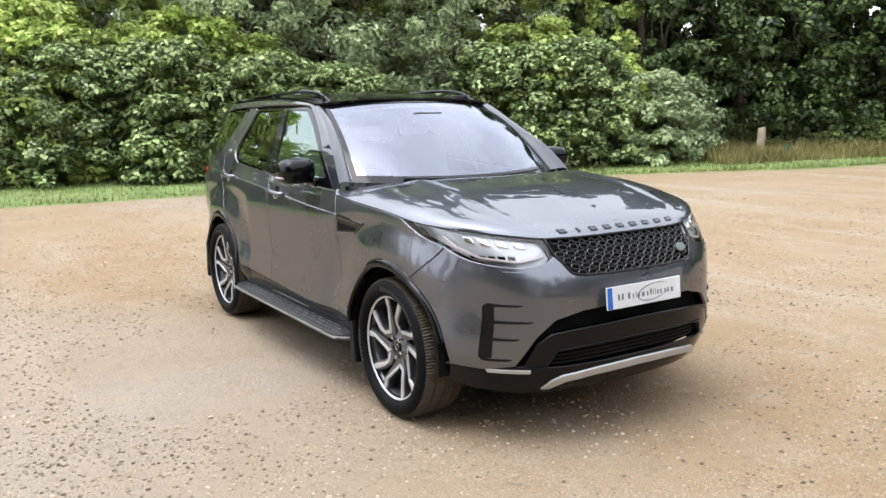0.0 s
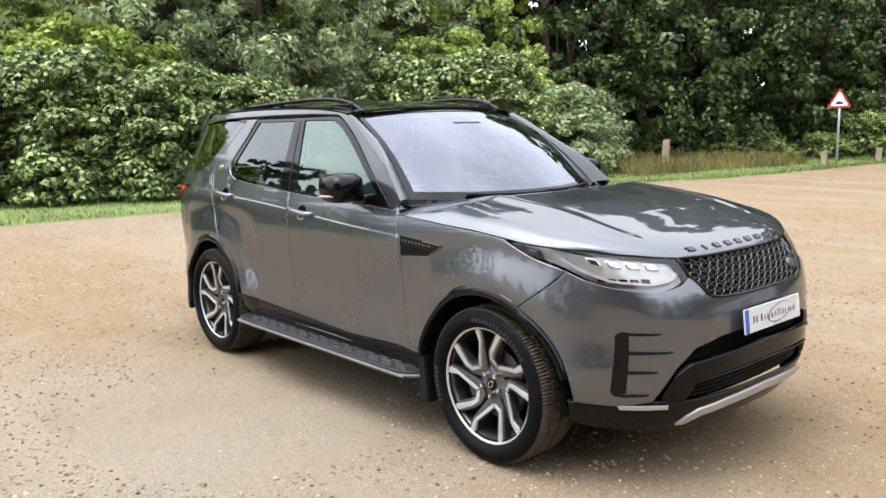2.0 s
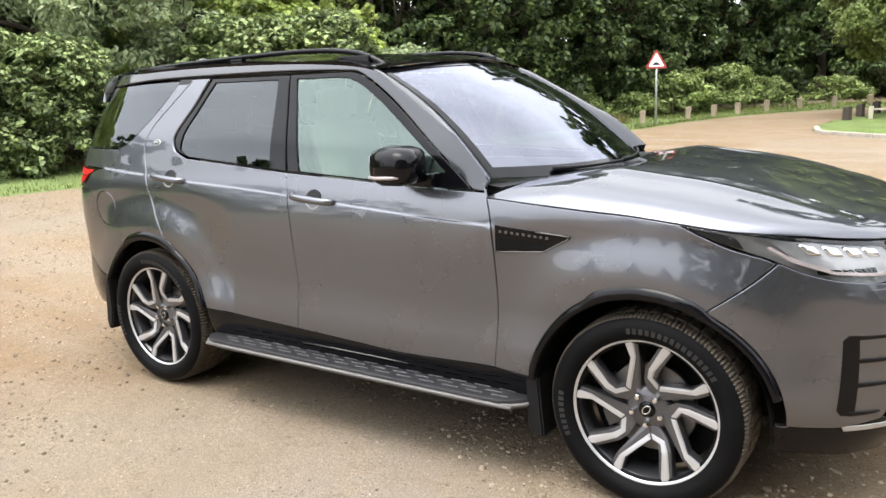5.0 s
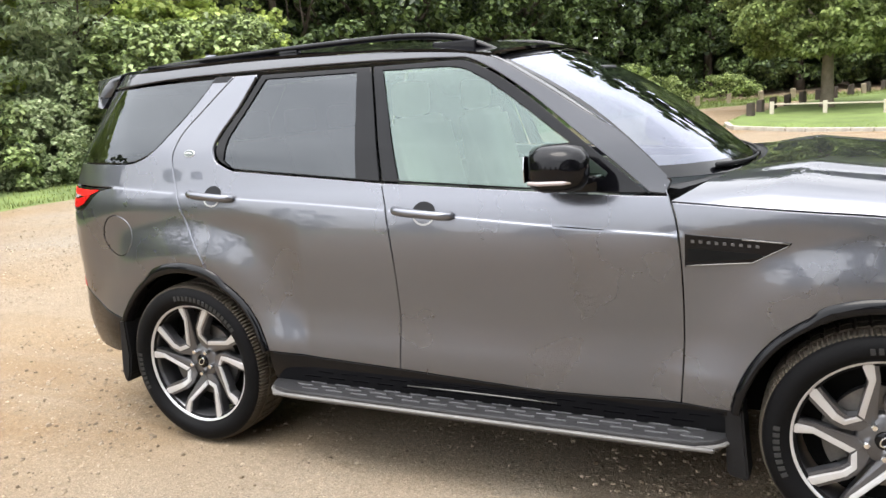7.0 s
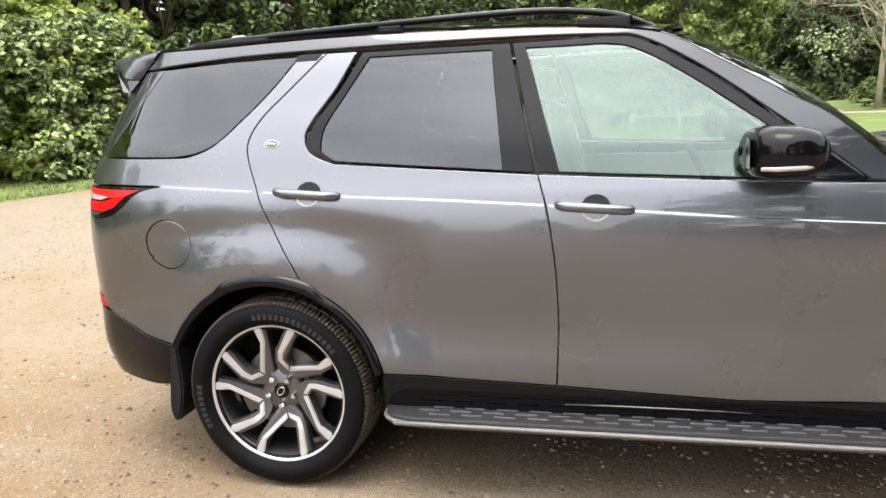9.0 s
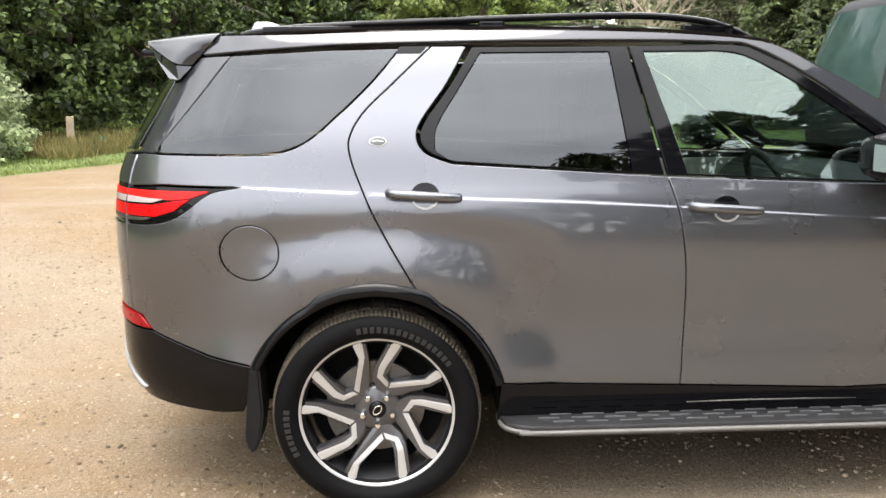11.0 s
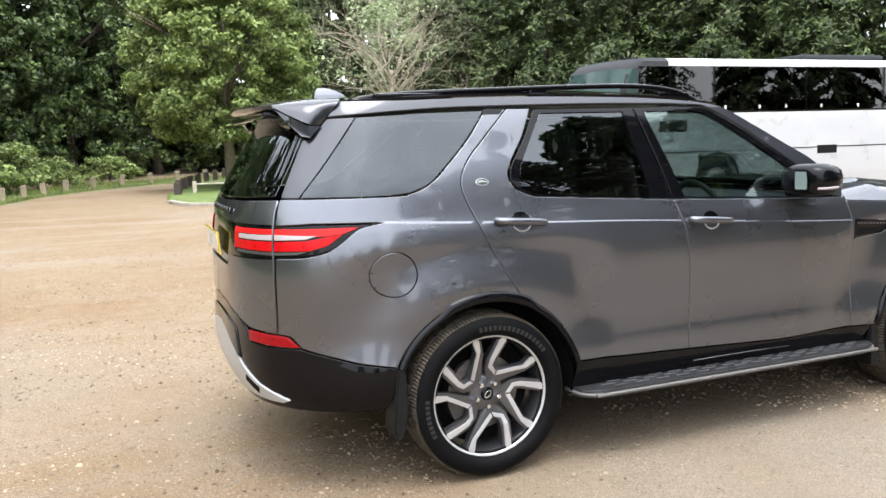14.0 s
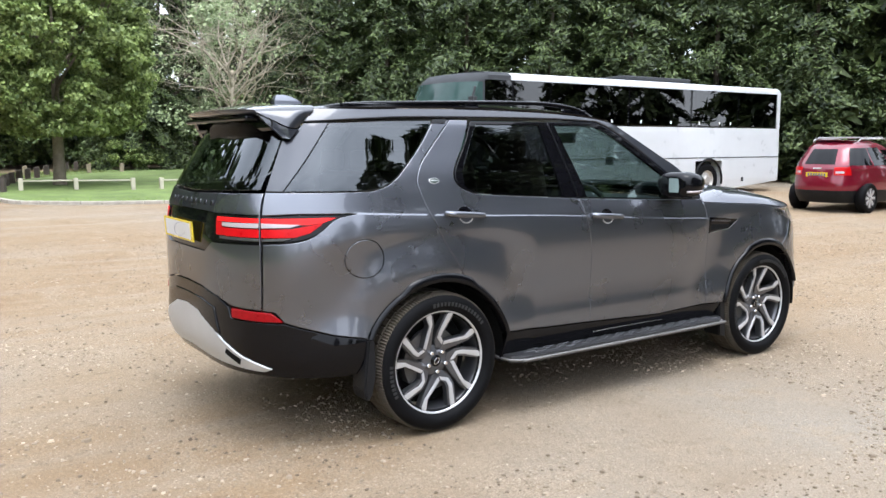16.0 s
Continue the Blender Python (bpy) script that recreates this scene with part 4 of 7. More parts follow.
    for s in sides:
        v = [(p.x, p.y * s, p.z) for p in vs]
        f = faces if s > 0 else [q[::-1] for q in faces]
        ob = mesh_object(name, v, f, material, parent, True, label)
        if len(normals) == len(v):
            ob.data.normals_split_custom_set_from_vertices([(n.x, n.y * s, n.z) for n in normals])
        made.append(ob)
    return made


def round_panel(outline, axis):
    """Mirror an outline about u = axis (half given from one side to the axis and back)."""
    return outline + [(2 * axis - u, z) for u, z in outline[::-1]]


LAMP_GREY = surface("lamp_housing_grey", (0.34, 0.345, 0.35), 0.35, 0.5, vary=0.15, scale=20)
STEP_TOP = surface("step_tread", (0.024, 0.024, 0.026), 0.42, vary=0.2, scale=14, bump=0.15)
STEP_RIB = surface("step_rib_grey", (0.075, 0.075, 0.08), 0.5, vary=0.15)
STEP_EDGE = surface("step_edge_alloy", (0.16, 0.155, 0.15), 0.6, 0.4, vary=0.15)
GRILLE_GREY = surface("grille_satin_grey", (0.035, 0.035, 0.038), 0.3, 0.3, vary=0.1)
car = thing("car", "metallic dark grey five-door SUV parked on the gravel", "car")
BOTH = (1, -1)

# shut lines of the right side, in (u, z)
shut_a = spline([(0.745, 1.262), (0.775, 1.19), (0.80, 1.10), (0.815, 0.95), (0.82, 0.75), (0.818, 0.60), (0.812, 0.468)])
shut_b_low = spline([(-0.388, 1.258), (-0.352, 1.13), (-0.326, 0.95), (-0.318, 0.75), (-0.322, 0.60), (-0.328, 0.482)])
shut_c = spline([(-1.235, 1.735), (-1.385, 1.595), (-1.485, 1.50), (-1.535, 1.42), (-1.54, 1.35), (-1.495, 1.22), (-1.42, 1.06), (-1.30, 0.853)])
belt = [(-1.17, 1.312), (-0.76, 1.284), (-0.388, 1.258)]
belt_front = [(-0.388, 1.258), (0.0, 1.240), (0.37, 1.222), (0.60, 1.214), (0.758, 1.212)]
R_ARCH, R_TRIM = 0.452, 0.486
REAR_ARCH = arc(-1.4615, 0.388, R_TRIM, 70.7, 15.0, 16)
FRONT_ARCH_BACK = arc(1.4615, 0.388, R_TRIM, 63.0, 168.5, 26)
hood_line = spline([(0.775, 1.19), (1.18, 1.162), (1.45, 1.148), (1.63, 1.132)])
lamp_top = spline([(1.63, 1.132), (1.81, 1.112), (2.03, 1.098), (2.31, 1.068), (2.475, 1.05)])
lamp_low = spline([(1.63, 1.132), (1.70, 1.098), (1.80, 1.052), (1.915, 1.018), (1.965, 0.997), (2.03, 0.968), (2.13, 0.944), (2.31, 0.926), (2.43, 0.944), (2.485, 0.972)])

panel("front_wing", shut_a[6:][::-1] + hood_line[1:] + lamp_low[1:19] + [(1.94, 1.004), (1.682, 0.821)] + FRONT_ARCH_BACK + [(0.985, 0.462), (0.812, 0.468)], PAINT, car, sides=BOTH)

front_doors = panel("front_door", shut_a + [(0.3, 0.455), (-0.328, 0.482)] + shut_b_low[::-1][1:] + belt_front[1:], PAINT, car, sides=BOTH, step=0.04)
rear_door_outline = (shut_b_low + [(-0.7, 0.495), (-0.992, 0.508)] + REAR_ARCH[::-1] + shut_c[::-1][1:]
                     + [(-1.105, 1.735)] + spline([(-1.105, 1.735), (-1.18, 1.60), (-1.275, 1.47), (-1.297, 1.405), (-1.265, 1.35), (-1.17, 1.312)]) + belt[1:])
rear_doors = panel("rear_door", rear_door_outline, PAINT, car, sides=BOTH, step=0.04)

# rear quarter, round the lamp
lamp_side = [(-2.362, 1.235), (-2.2, 1.243), (-1.93, 1.237)] + spline([(-1.93, 1.237), (-2.03, 1.215), (-2.11, 1.15), (-2.17, 1.115), (-2.26, 1.098), (-2.362, 1.095)])
glass_low = spline([(-2.362, 1.353), (-1.9, 1.348), (-1.80, 1.357), (-1.71, 1.39), (-1.60, 1.47), (-1.46, 1.60), (-1.345, 1.735)])
quarter = ([(-2.362, 1.353)] + glass_low[1:] + shut_c + arc(-1.4615, 0.388, R_TRIM, 70.7, 155.6, 22)
           + [(-1.90, 0.586), (-2.05, 0.615), (-2.19, 0.662), (-2.262, 0.690), (-2.31, 0.745), (-2.368, 0.752)] + lamp_side[::-1])
fuel_ring = arc(-1.897, 1.003, 0.100, 0, 360, 40)[:-1]
quarters = panel("rear_quarter", quarter, PAINT, car, step=0.04, holes=[fuel_ring])
panel("rear_quarter", quarter, PAINT, car, sides=(-1,), step=0.06)
panel("fuel_flap", fuel_ring, PAINT, quarters[0], 0.002, lines=False, label="round fuel filler flap")

# cant rail and windscreen pillars
cant = spline([(-2.262, 1.712), (-1.6, 1.742), (-1.0, 1.752), (-0.5, 1.752), (-0.15, 1.742), (-0.02, 1.722), (0.19, 1.605), (0.45, 1.415), (0.62, 1.285), (0.70, 1.222)])
cant_top = spline([(0.775, 1.262), (0.60, 1.42), (0.45, 1.51), (0.22, 1.645), (0.04, 1.737), (-0.2, 1.770), (-0.6, 1.790), (-1.2, 1.797), (-1.8, 1.785), (-2.213, 1.786)])
panel("roof_side", cant + [(0.755, 1.216)] + cant_top, ROOF_BLACK, car, sides=BOTH, lines=False, gap=0.002, label="gloss black roof edge and windscreen pillar")

# windows: black surrounds, then glass
win_rear = spline([(-1.085, 1.733), (-1.165, 1.60), (-1.262, 1.47), (-1.284, 1.405), (-1.252, 1.355), (-1.165, 1.320)]) + [(-0.76, 1.291), (-0.398, 1.265), (-0.505, 1.733)]
glass_rear = spline([(-1.055, 1.712), (-1.14, 1.58), (-1.222, 1.45), (-1.232, 1.36)], 4) + [(-1.175, 1.322), (-0.76, 1.294), (-0.515, 1.276), (-0.572, 1.712)]
win_front = [(-0.495, 1.733), (-0.386, 1.265), (0.0, 1.247), (0.37, 1.229), (0.60, 1.221), (0.695, 1.221)] + spline([(0.61, 1.285), (0.44, 1.413), (0.18, 1.603), (-0.03, 1.719), (-0.15, 1.735)])
glass_front = [(-0.443, 1.712), (-0.312, 1.268), (0.0, 1.252), (0.37, 1.234), (0.50, 1.228)] + spline([(0.545, 1.29), (0.38, 1.413), (0.13, 1.588), (-0.05, 1.690), (-0.16, 1.712)])
rear_frames = panel("window_frame", win_rear, BLACK_GLOSS, car, 0.001, lift=-0.006, lines=False, sides=BOTH, holes=[glass_rear], label="gloss black window surround")
front_frames = panel("window_frame", win_front, BLACK_GLOSS, car, 0.001, lift=-0.006, lines=False, sides=BOTH, holes=[glass_front], label="gloss black window surround")
panel("window_glass", glass_rear, GLASS_DARK, car, 0.0, lift=-0.012, fold=0.004, lines=False, sides=BOTH, label="dark privacy glass", step=0.08)
panel("window_glass", glass_front, GLASS_FRONT, car, 0.0, lift=-0.012, fold=0.004, lines=False, sides=BOTH, label="green-tinted side glass", step=0.08)
corner_glass = [(-2.275, 1.356), (-1.9, 1.351), (-1.80, 1.361)] + spline([(-1.80, 1.361), (-1.71, 1.394), (-1.60, 1.475), (-1.46, 1.605), (-1.355, 1.728)]) + [(-1.7, 1.722), (-2.10, 1.708)]
panel("window_glass", corner_glass, GLASS_DARK, car, 0.001, lift=-0.004, fold=0.004, lines=False, sides=BOTH, label="dark rear side glass", step=0.08)
pillar = [(-2.362, 1.357), (-2.278, 1.356), (-2.105, 1.709), (-2.257, 1.707), (-2.284, 1.670), (-2.310, 1.617), (-2.356, 1.614), (-2.36, 1.5)]
panel("rear_pillar", pillar, ROOF_BLACK, car, 0.001, lift=-0.004, lines=False, sides=BOTH, label="gloss black rear pillar")
panel("pillar_cap", [(-1.355, 1.735), (-1.245, 1.735), (-1.275, 1.705), (-1.37, 1.705)], BLACK_GLOSS, car, 0.002, lift=0.002, lines=False, sides=BOTH, fold=0.006, bead=0.001)

# wheel arch trims, sills
for cu, sweep in ((1.4615, (17, 171)), (-1.4615, (15, 156))):
    for side in BOTH:
        def arch(a, b, cu=cu, sweep=sweep, side=side):
            """A rolled lip round the wheel, broader over the top."""
            deg = sweep[0] + (sweep[1] - sweep[0]) * a
            top = smooth01((deg - 58) / 10) * smooth01((122 - deg) / 10)
            r = R_ARCH - 0.002 + (R_TRIM + 0.002 + 0.020 * top - R_ARCH) * b
            u, z = cu + r * math.cos(radians(deg)), 0.388 + r * math.sin(radians(deg))
            p = body_point(u, z) + skin_normal(body_point, u, z) * (0.002 + 0.016 * math.sin(math.pi * min(1.0, 0.08 + b * 0.92)) ** 0.6 - 0.05 * max(0.0, 0.12 - b) / 0.12)
            return Vector((p.x, p.y * side, p.z))
        patch_grid("arch_trim", arch, 72, 10, BLACK_GLOSS, car, 0.004, "gloss black wheel arch trim", flip=side > 0)
sill = [(0.812, 0.464), (0.3, 0.450), (-0.328, 0.477), (-0.7, 0.490), (-0.998, 0.503), (-1.01, 0.32), (0.98, 0.32), (0.985, 0.457)]
panel("sill", sill, BLACK_GLOSS, car, 0.001, lift=-0.008, lines=False, sides=BOTH, label="gloss black sill below the doors")
# highlight on the gloss sill, modelled as a short tapered bright tube
for s in BOTH:
    bm = bmesh.new()
    tube(bm, [body_point(u, 0.462 - 0.012 * abs(u)) * 1.0 + Vector((0, -0.004, -0.045)) for u in (-0.30, -0.1, 0.15, 0.35)], [0.002, 0.003, 0.003, 0.0015], 6)
    bmesh.ops.scale(bm, vec=(1, s, 1), verts=bm.verts)
    part("sill_highlight", bm, STEEL, car, "thin bright highlight line on the sill", True)

# vents behind the front wheels
vent = [(0.825, 1.083), (1.165, 1.058), (1.155, 1.045), (1.045, 0.985), (0.825, 0.968)]
vents = panel("side_vent", vent, BLACK_GLOSS, car, 0.0, lift=0.005, fold=0.012, lines=False, sides=BOTH, label="gloss black wing vent with a lettered strip")
panel("vent_pocket", [(0.835, 1.035), (1.06, 1.022), (1.09, 1.010), (1.03, 0.997), (0.835, 0.985)], LINER_AND_SHADE, vents[0], 0.0, lift=0.006, fold=0.004, lines=False)
for k in range(9):
    u = 0.845 + k * 0.026
    panel("letter_bar", [(u, 1.064 - k * 0.0018), (u + 0.012, 1.063 - k * 0.0018), (u + 0.012, 1.053 - k * 0.0018), (u, 1.054 - k * 0.0018)], WHEEL_GREY, vents[0], 0.0, lift=0.0065, fold=0.002, lines=False, bead=0.0005)

for s in BOTH:
    bm = bmesh.new()
    edge = [body_point(u, z) + skin_normal(body_point, u, z) * 0.006 for u, z in dense([(0.83, 0.972), (1.045, 0.988), (1.150, 1.046), (1.158, 1.056), (0.83, 1.081)], 0.03)[:-9]]
    tube(bm, edge, [0.0028] * len(edge), 5)
    bmesh.ops.scale(bm, vec=(1, s, 1), verts=bm.verts)
    part("vent_edge", bm, STEEL, vents[0 if s > 0 else 1], "thin dull metal edge", True)

# ---- front end ----
bumper = [(1.682, 0.821), (1.94, 1.002)] + lamp_low[19:] + spline([(2.49, 0.972), (2.515, 0.945), (2.555, 0.890), (2.62, 0.872), (2.8, 0.866), (U_NOSE, 0.864)])
bumper_low = [(1.915, 0.42), (2.12, 0.412), (2.262, 0.435), (2.36, 0.585), (2.45, 0.665), (2.60, 0.70), (2.8, 0.712), (U_NOSE, 0.715)]
half = arc(1.4615, 0.388, R_TRIM, 4.0, 63.0, 16) + bumper[1:]
fin_box = [(2.095, 0.735), (2.115, 0.752), (2.145, 0.752), (2.150, 0.735), (2.150, 0.475), (2.13, 0.462), (2.105, 0.465), (2.09, 0.485)]
whole = half + [(2 * U_NOSE - u, z) for u, z in half[::-1]] + [(2 * U_NOSE - u, z) for u, z in bumper_low] + bumper_low[::-1]
front_bumper = panel("front_bumper", whole, PAINT, car, 0.002, step=0.05, lines=False)[0]
for side in BOTH:
    def flip(pts):
        return pts if side > 0 else [(2 * U_NOSE - u, z) for u, z in pts]
    panel("bumper_vent", flip(fin_box), BLACK_GLOSS, front_bumper, 0.0, lift=0.004, fold=0.006, lines=False)
    for z0, u1, u0 in ((0.742, 2.29, 2.14), (0.660, 2.335, 2.15), (0.574, 2.27, 2.15), (0.470, 2.24, 2.13)):
        panel("bumper_fin", flip([(u0, z0 + 0.008), (u1, z0 + 0.004), (u1 + 0.004, z0), (u1 - 0.02, z0 - 0.006), (u0, z0 - 0.008)]), BLACK_GLOSS, front_bumper, 0.0, lift=0.008 if z0 < 0.7 else 0.003, fold=0.012, lines=False)
    tow = [(2.215, 0.908), (2.315, 0.905), (2.325, 0.872), (2.24, 0.874)]
    panel("washer_cover", flip(tow), PAINT, front_bumper, 0.0, lift=0.0035, fold=0.006, lines=False, bead=0.002)

# black lower intake, blade and skid
lower = [(2.262, 0.432), (2.36, 0.582), (2.45, 0.662), (2.60, 0.697), (2.8, 0.709), (U_NOSE, 0.712)]
apron = round_panel([(1.90, 0.418), (2.12, 0.408), (2.268, 0.432), (2.45, 0.42), (U_NOSE, 0.42)], U_NOSE) + [(2 * U_NOSE - 1.93, 0.30), (2 * U_NOSE - 2.30, 0.265), (2.30, 0.265), (1.93, 0.30)]
panel("bumper_apron", apron, BLACK_GLOSS, car, 0.001, lift=-0.006, lines=False, label="gloss black lower bumper")
intake_outline = round_panel(lower, U_NOSE) + [(2 * U_NOSE - 2.40, 0.40), (2.40, 0.40)]


def sunk(depth):
    return lambda u, z: body_point(u, z) + Vector((-depth, 0, 0))


panel("intake_backing", intake_outline, LINER_AND_SHADE, car, 0.0, skin=sunk(0.07), lines=False, label="dark lower air intake")
blade = round_panel([(2.36, 0.545), (2.43, 0.595), (2.60, 0.612), (U_NOSE, 0.622)], U_NOSE) + round_panel([(U_NOSE + 0.0, 0.530), (2.60, 0.520), (2.47, 0.505), (2.42, 0.43), (2.30, 0.432)][::-1], U_NOSE)[::-1]
panel("intake_blade", blade, BLACK_GLOSS, car, 0.0, lift=-0.004, fold=0.05, lines=False, label="gloss black bar across the intake")
for run, r in (([(2.41, 0.580), (2.45, 0.597), (2.60, 0.611), (2.80, 0.618), (U_NOSE, 0.621)], 0.007), ([(2.47, 0.512), (2.60, 0.523), (2.80, 0.529), (U_NOSE, 0.531)], 0.004)):
    bm = bmesh.new()
    line = run + [(2 * U_NOSE - u, z) for u, z in run[-2::-1]]
    tube(bm, [body_point(u, z) for u, z in spline(line, 5)], [r] * (5 * (len(line) - 1) + 1), 8)
    part("blade_edge", bm, BLACK_GLOSS, car, "rounded gloss black edge of the intake bar", True)
for side in BOTH:
    panel("fog_trim", flip([(2.12, 0.418), (2.335, 0.414), (2.335, 0.394), (2.13, 0.397)]) if side > 0 else [(2 * U_NOSE - u, z) for u, z in [(2.12, 0.418), (2.335, 0.414), (2.335, 0.394), (2.13, 0.397)]], SATIN, car, 0.0, lift=0.002, fold=0.006, lines=False, label="bright fog lamp strip")
for k in range(4):
    z = 0.50 - k * 0.022
    panel("intake_slat", round_panel([(2.46, z), (2.7, z + 0.004), (U_NOSE, z + 0.006)], U_NOSE) + round_panel([(2.46, z - 0.007), (2.7, z - 0.003), (U_NOSE, z - 0.001)], U_NOSE)[::-1], BLACK_PLASTIC, car, 0.0, skin=sunk(0.045), fold=0.012, lines=False, bead=0.001)
skid = round_panel([(2.40, 0.300), (2.44, 0.345), (2.50, 0.372), (2.7, 0.392), (U_NOSE, 0.398)], U_NOSE) + round_panel([(2.44, 0.300), (2.52, 0.335), (2.7, 0.352), (U_NOSE, 0.356)], U_NOSE)[::-1]
panel("skid_plate", skid, SATIN, car, 0.0, lift=0.006, fold=0.03, lines=False, label="satin silver front skid trim")

# grille
grille_outline = round_panel([(2.56, 0.888), (2.518, 0.947), (2.492, 0.978), (2.482, 1.048), (2.65, 1.045), (U_NOSE, 1.044)], U_NOSE) + round_panel([(2.565, 0.886), (2.63, 0.872), (2.8, 0.867), (U_NOSE, 0.866)], U_NOSE)[::-1]
grille = panel("grille", grille_outline, LINER_AND_SHADE, car, 0.0, skin=sunk(0.035), lines=False, label="gloss black honeycomb grille")[0]
rim = dense(grille_outline, 0.03)
bm = bmesh.new()
tube(bm, [sunk(0.004)(*p) for p in rim + rim[:1]], [0.008] * (len(rim) + 1), 6, False)
part("grille_frame", bm, BLACK_GLOSS, grille, smooth=True)
bm = bmesh.new()
for row in range(6):
    z = 0.886 + row * 0.030
    for col in range(-8, 9):
        u = U_NOSE + (col + (row % 2) * 0.5) * 0.0625
        edge = 2.50 + 0.05 * max(0, (0.95 - z) / 0.08)
        if not (edge + 0.028 < u < 2 * U_NOSE - edge - 0.028) or z > 1.036 + 0.003:
            continue
        cell = [(-0.026, 0), (-0.016, 0.0115), (0.016, 0.0115), (0.026, 0), (0.016, -0.0115), (-0.016, -0.0115)]
        ring = [sunk(0.008)(u + a, z + b) for a, b in cell]
        tube(bm, ring + ring[:1], [0.0036] * 7, 5, False)
part("honeycomb", bm, GRILLE_GREY, grille, "interlocking dark grey hexagon rings")
badge_at = U_NOSE + 0.385
panel("grille_badge", [(badge_at + 0.042 * math.cos(a * 0.3927), 0.938 + 0.022 * math.sin(a * 0.3927)) for a in range(16)], BADGE_GREEN, grille, 0.0, lift=0.004, fold=0.01, lines=False, bead=0.003, label="small oval silver badge")

# headlamps
for side in BOTH:
    def flip(pts):
        return pts if side > 0 else [(2 * U_NOSE - u, z) for u, z in pts]
    lamp_outline = lamp_top + lamp_low[::-1][:-1]
    lens = panel("headlamp", flip(lamp_outline), CLEAR, car, 0.002, lift=-0.002, fold=0.004, lines=False, label="clear headlamp with square light cells")[0]
    panel("housing", flip(lamp_outline), LAMP_GREY, lens, 0.004, lift=-0.05, fold=0.0, lines=False, bead=0.001)
    panel("bezel", flip([(1.66, 1.118), (1.80, 1.10), (1.84, 1.085), (1.85, 1.05), (1.78, 1.066)]), BLACK_PLASTIC, lens, 0.0, lift=-0.012, fold=0.01, lines=False)
    panel("reflector", flip([(1.96, 1.09), (2.12, 1.085), (2.36, 1.058), (2.44, 1.045), (2.46, 0.985), (2.40, 0.962), (2.14, 0.975), (2.02, 1.0)]), LAMP_GREY, lens, 0.0, lift=-0.034, fold=0.01, lines=False)
    for k in range(4):
        u = 2.06 + k * 0.085
        panel("light_cell", flip([(u, 1.078 - k * 0.008), (u + 0.055, 1.072 - k * 0.008), (u + 0.062, 1.035 - k * 0.006), (u + 0.01, 1.040 - k * 0.006)]), CHROME, lens, 0.0, lift=-0.020, fold=0.02, lines=False, bead=0.008)
    for k in range(5):
        u = 2.07 + k * 0.05
        panel("small_cell", flip([(u, 0.985), (u + 0.036, 0.983), (u + 0.036, 0.965), (u, 0.967)]), BLACK_GLOSS, lens, 0.0, lift=-0.020, fold=0.01, lines=False, bead=0.003)
    panel("light_strip", flip([(1.93, 1.058), (1.99, 1.01), (2.12, 0.966), (2.31, 0.950), (2.41, 0.966), (2.455, 1.0), (2.435, 1.0), (2.40, 0.978), (2.30, 0.962), (2.13, 0.977), (2.01, 1.02), (1.95, 1.062)]), WHITE_LENS, lens, 0.0, lift=-0.014, fold=0.012, lines=False, bead=0.002)

# number plates: the writing is drawn as bars
def number_plate(name, at, face, label):
    root = part(name, box(bmesh.new(), -0.262, 0.262, -0.004, 0.004, -0.057, 0.057, 0.003), face, car, label)
    root.matrix_basis = at
    return root


front_plate = number_plate("front_plate", Matrix.Translation((2.432, -0.012, 0.752)) @ pose(0, 0, 0, -6, 0, 90), PLATE_WHITE, "white front plate with dark bars and an oval swirl")
part("blue_band", box(bmesh.new(), -0.258, -0.226, -0.0055, -0.003, -0.054, 0.054), PLATE_BLUE, front_plate)


def plate_bars(plate, x0, scale):
    for x, w, h, z in ((-0.185, 0.018, 0.034, 0), (-0.160, 0.018, 0.034, 0), (-0.118, 0.022, 0.034, 0), (-0.090, 0.013, 0.024, -0.005), (-0.070, 0.009, 0.030, -0.002), (-0.052, 0.014, 0.024, -0.005), (-0.024, 0.026, 0.024, -0.005),
                       (0.006, 0.015, 0.024, -0.005), (0.030, 0.014, 0.033, 0), (0.046, 0.005, 0.033, 0), (0.061, 0.005, 0.033, 0), (0.078, 0.014, 0.024, -0.005), (0.098, 0.012, 0.024, -0.005), (0.112, 0.004, 0.005, -0.014), (0.128, 0.013, 0.024, -0.005), (0.148, 0.015, 0.024, -0.005), (0.176, 0.024, 0.024, -0.005)):
        x, w, h, z = x0 + x * scale, w * 0.62 * scale, h * 0.9 * scale, z * scale
        part("letter_bar", box(bmesh.new(), x - w / 2, x + w / 2, -0.0052, -0.003, z - h / 2, z + h / 2), PLATE_INK, plate)
    bm = bmesh.new()
    tube(bm, [(x0 + scale * (0.045 + 0.105 * math.cos(a)), -0.0048, scale * (0.002 + 0.038 * math.sin(a) + 0.012 * math.cos(a))) for a in np.linspace(0.5, 5.9, 30)], [scale * (0.0008 + 0.0022 * math.sin(math.pi * i / 29)) for i in range(30)], 5)
    part("swirl", bm, PLATE_INK, plate, "thin dark oval swirl")


plate_bars(front_plate, 0.012, 1.05)

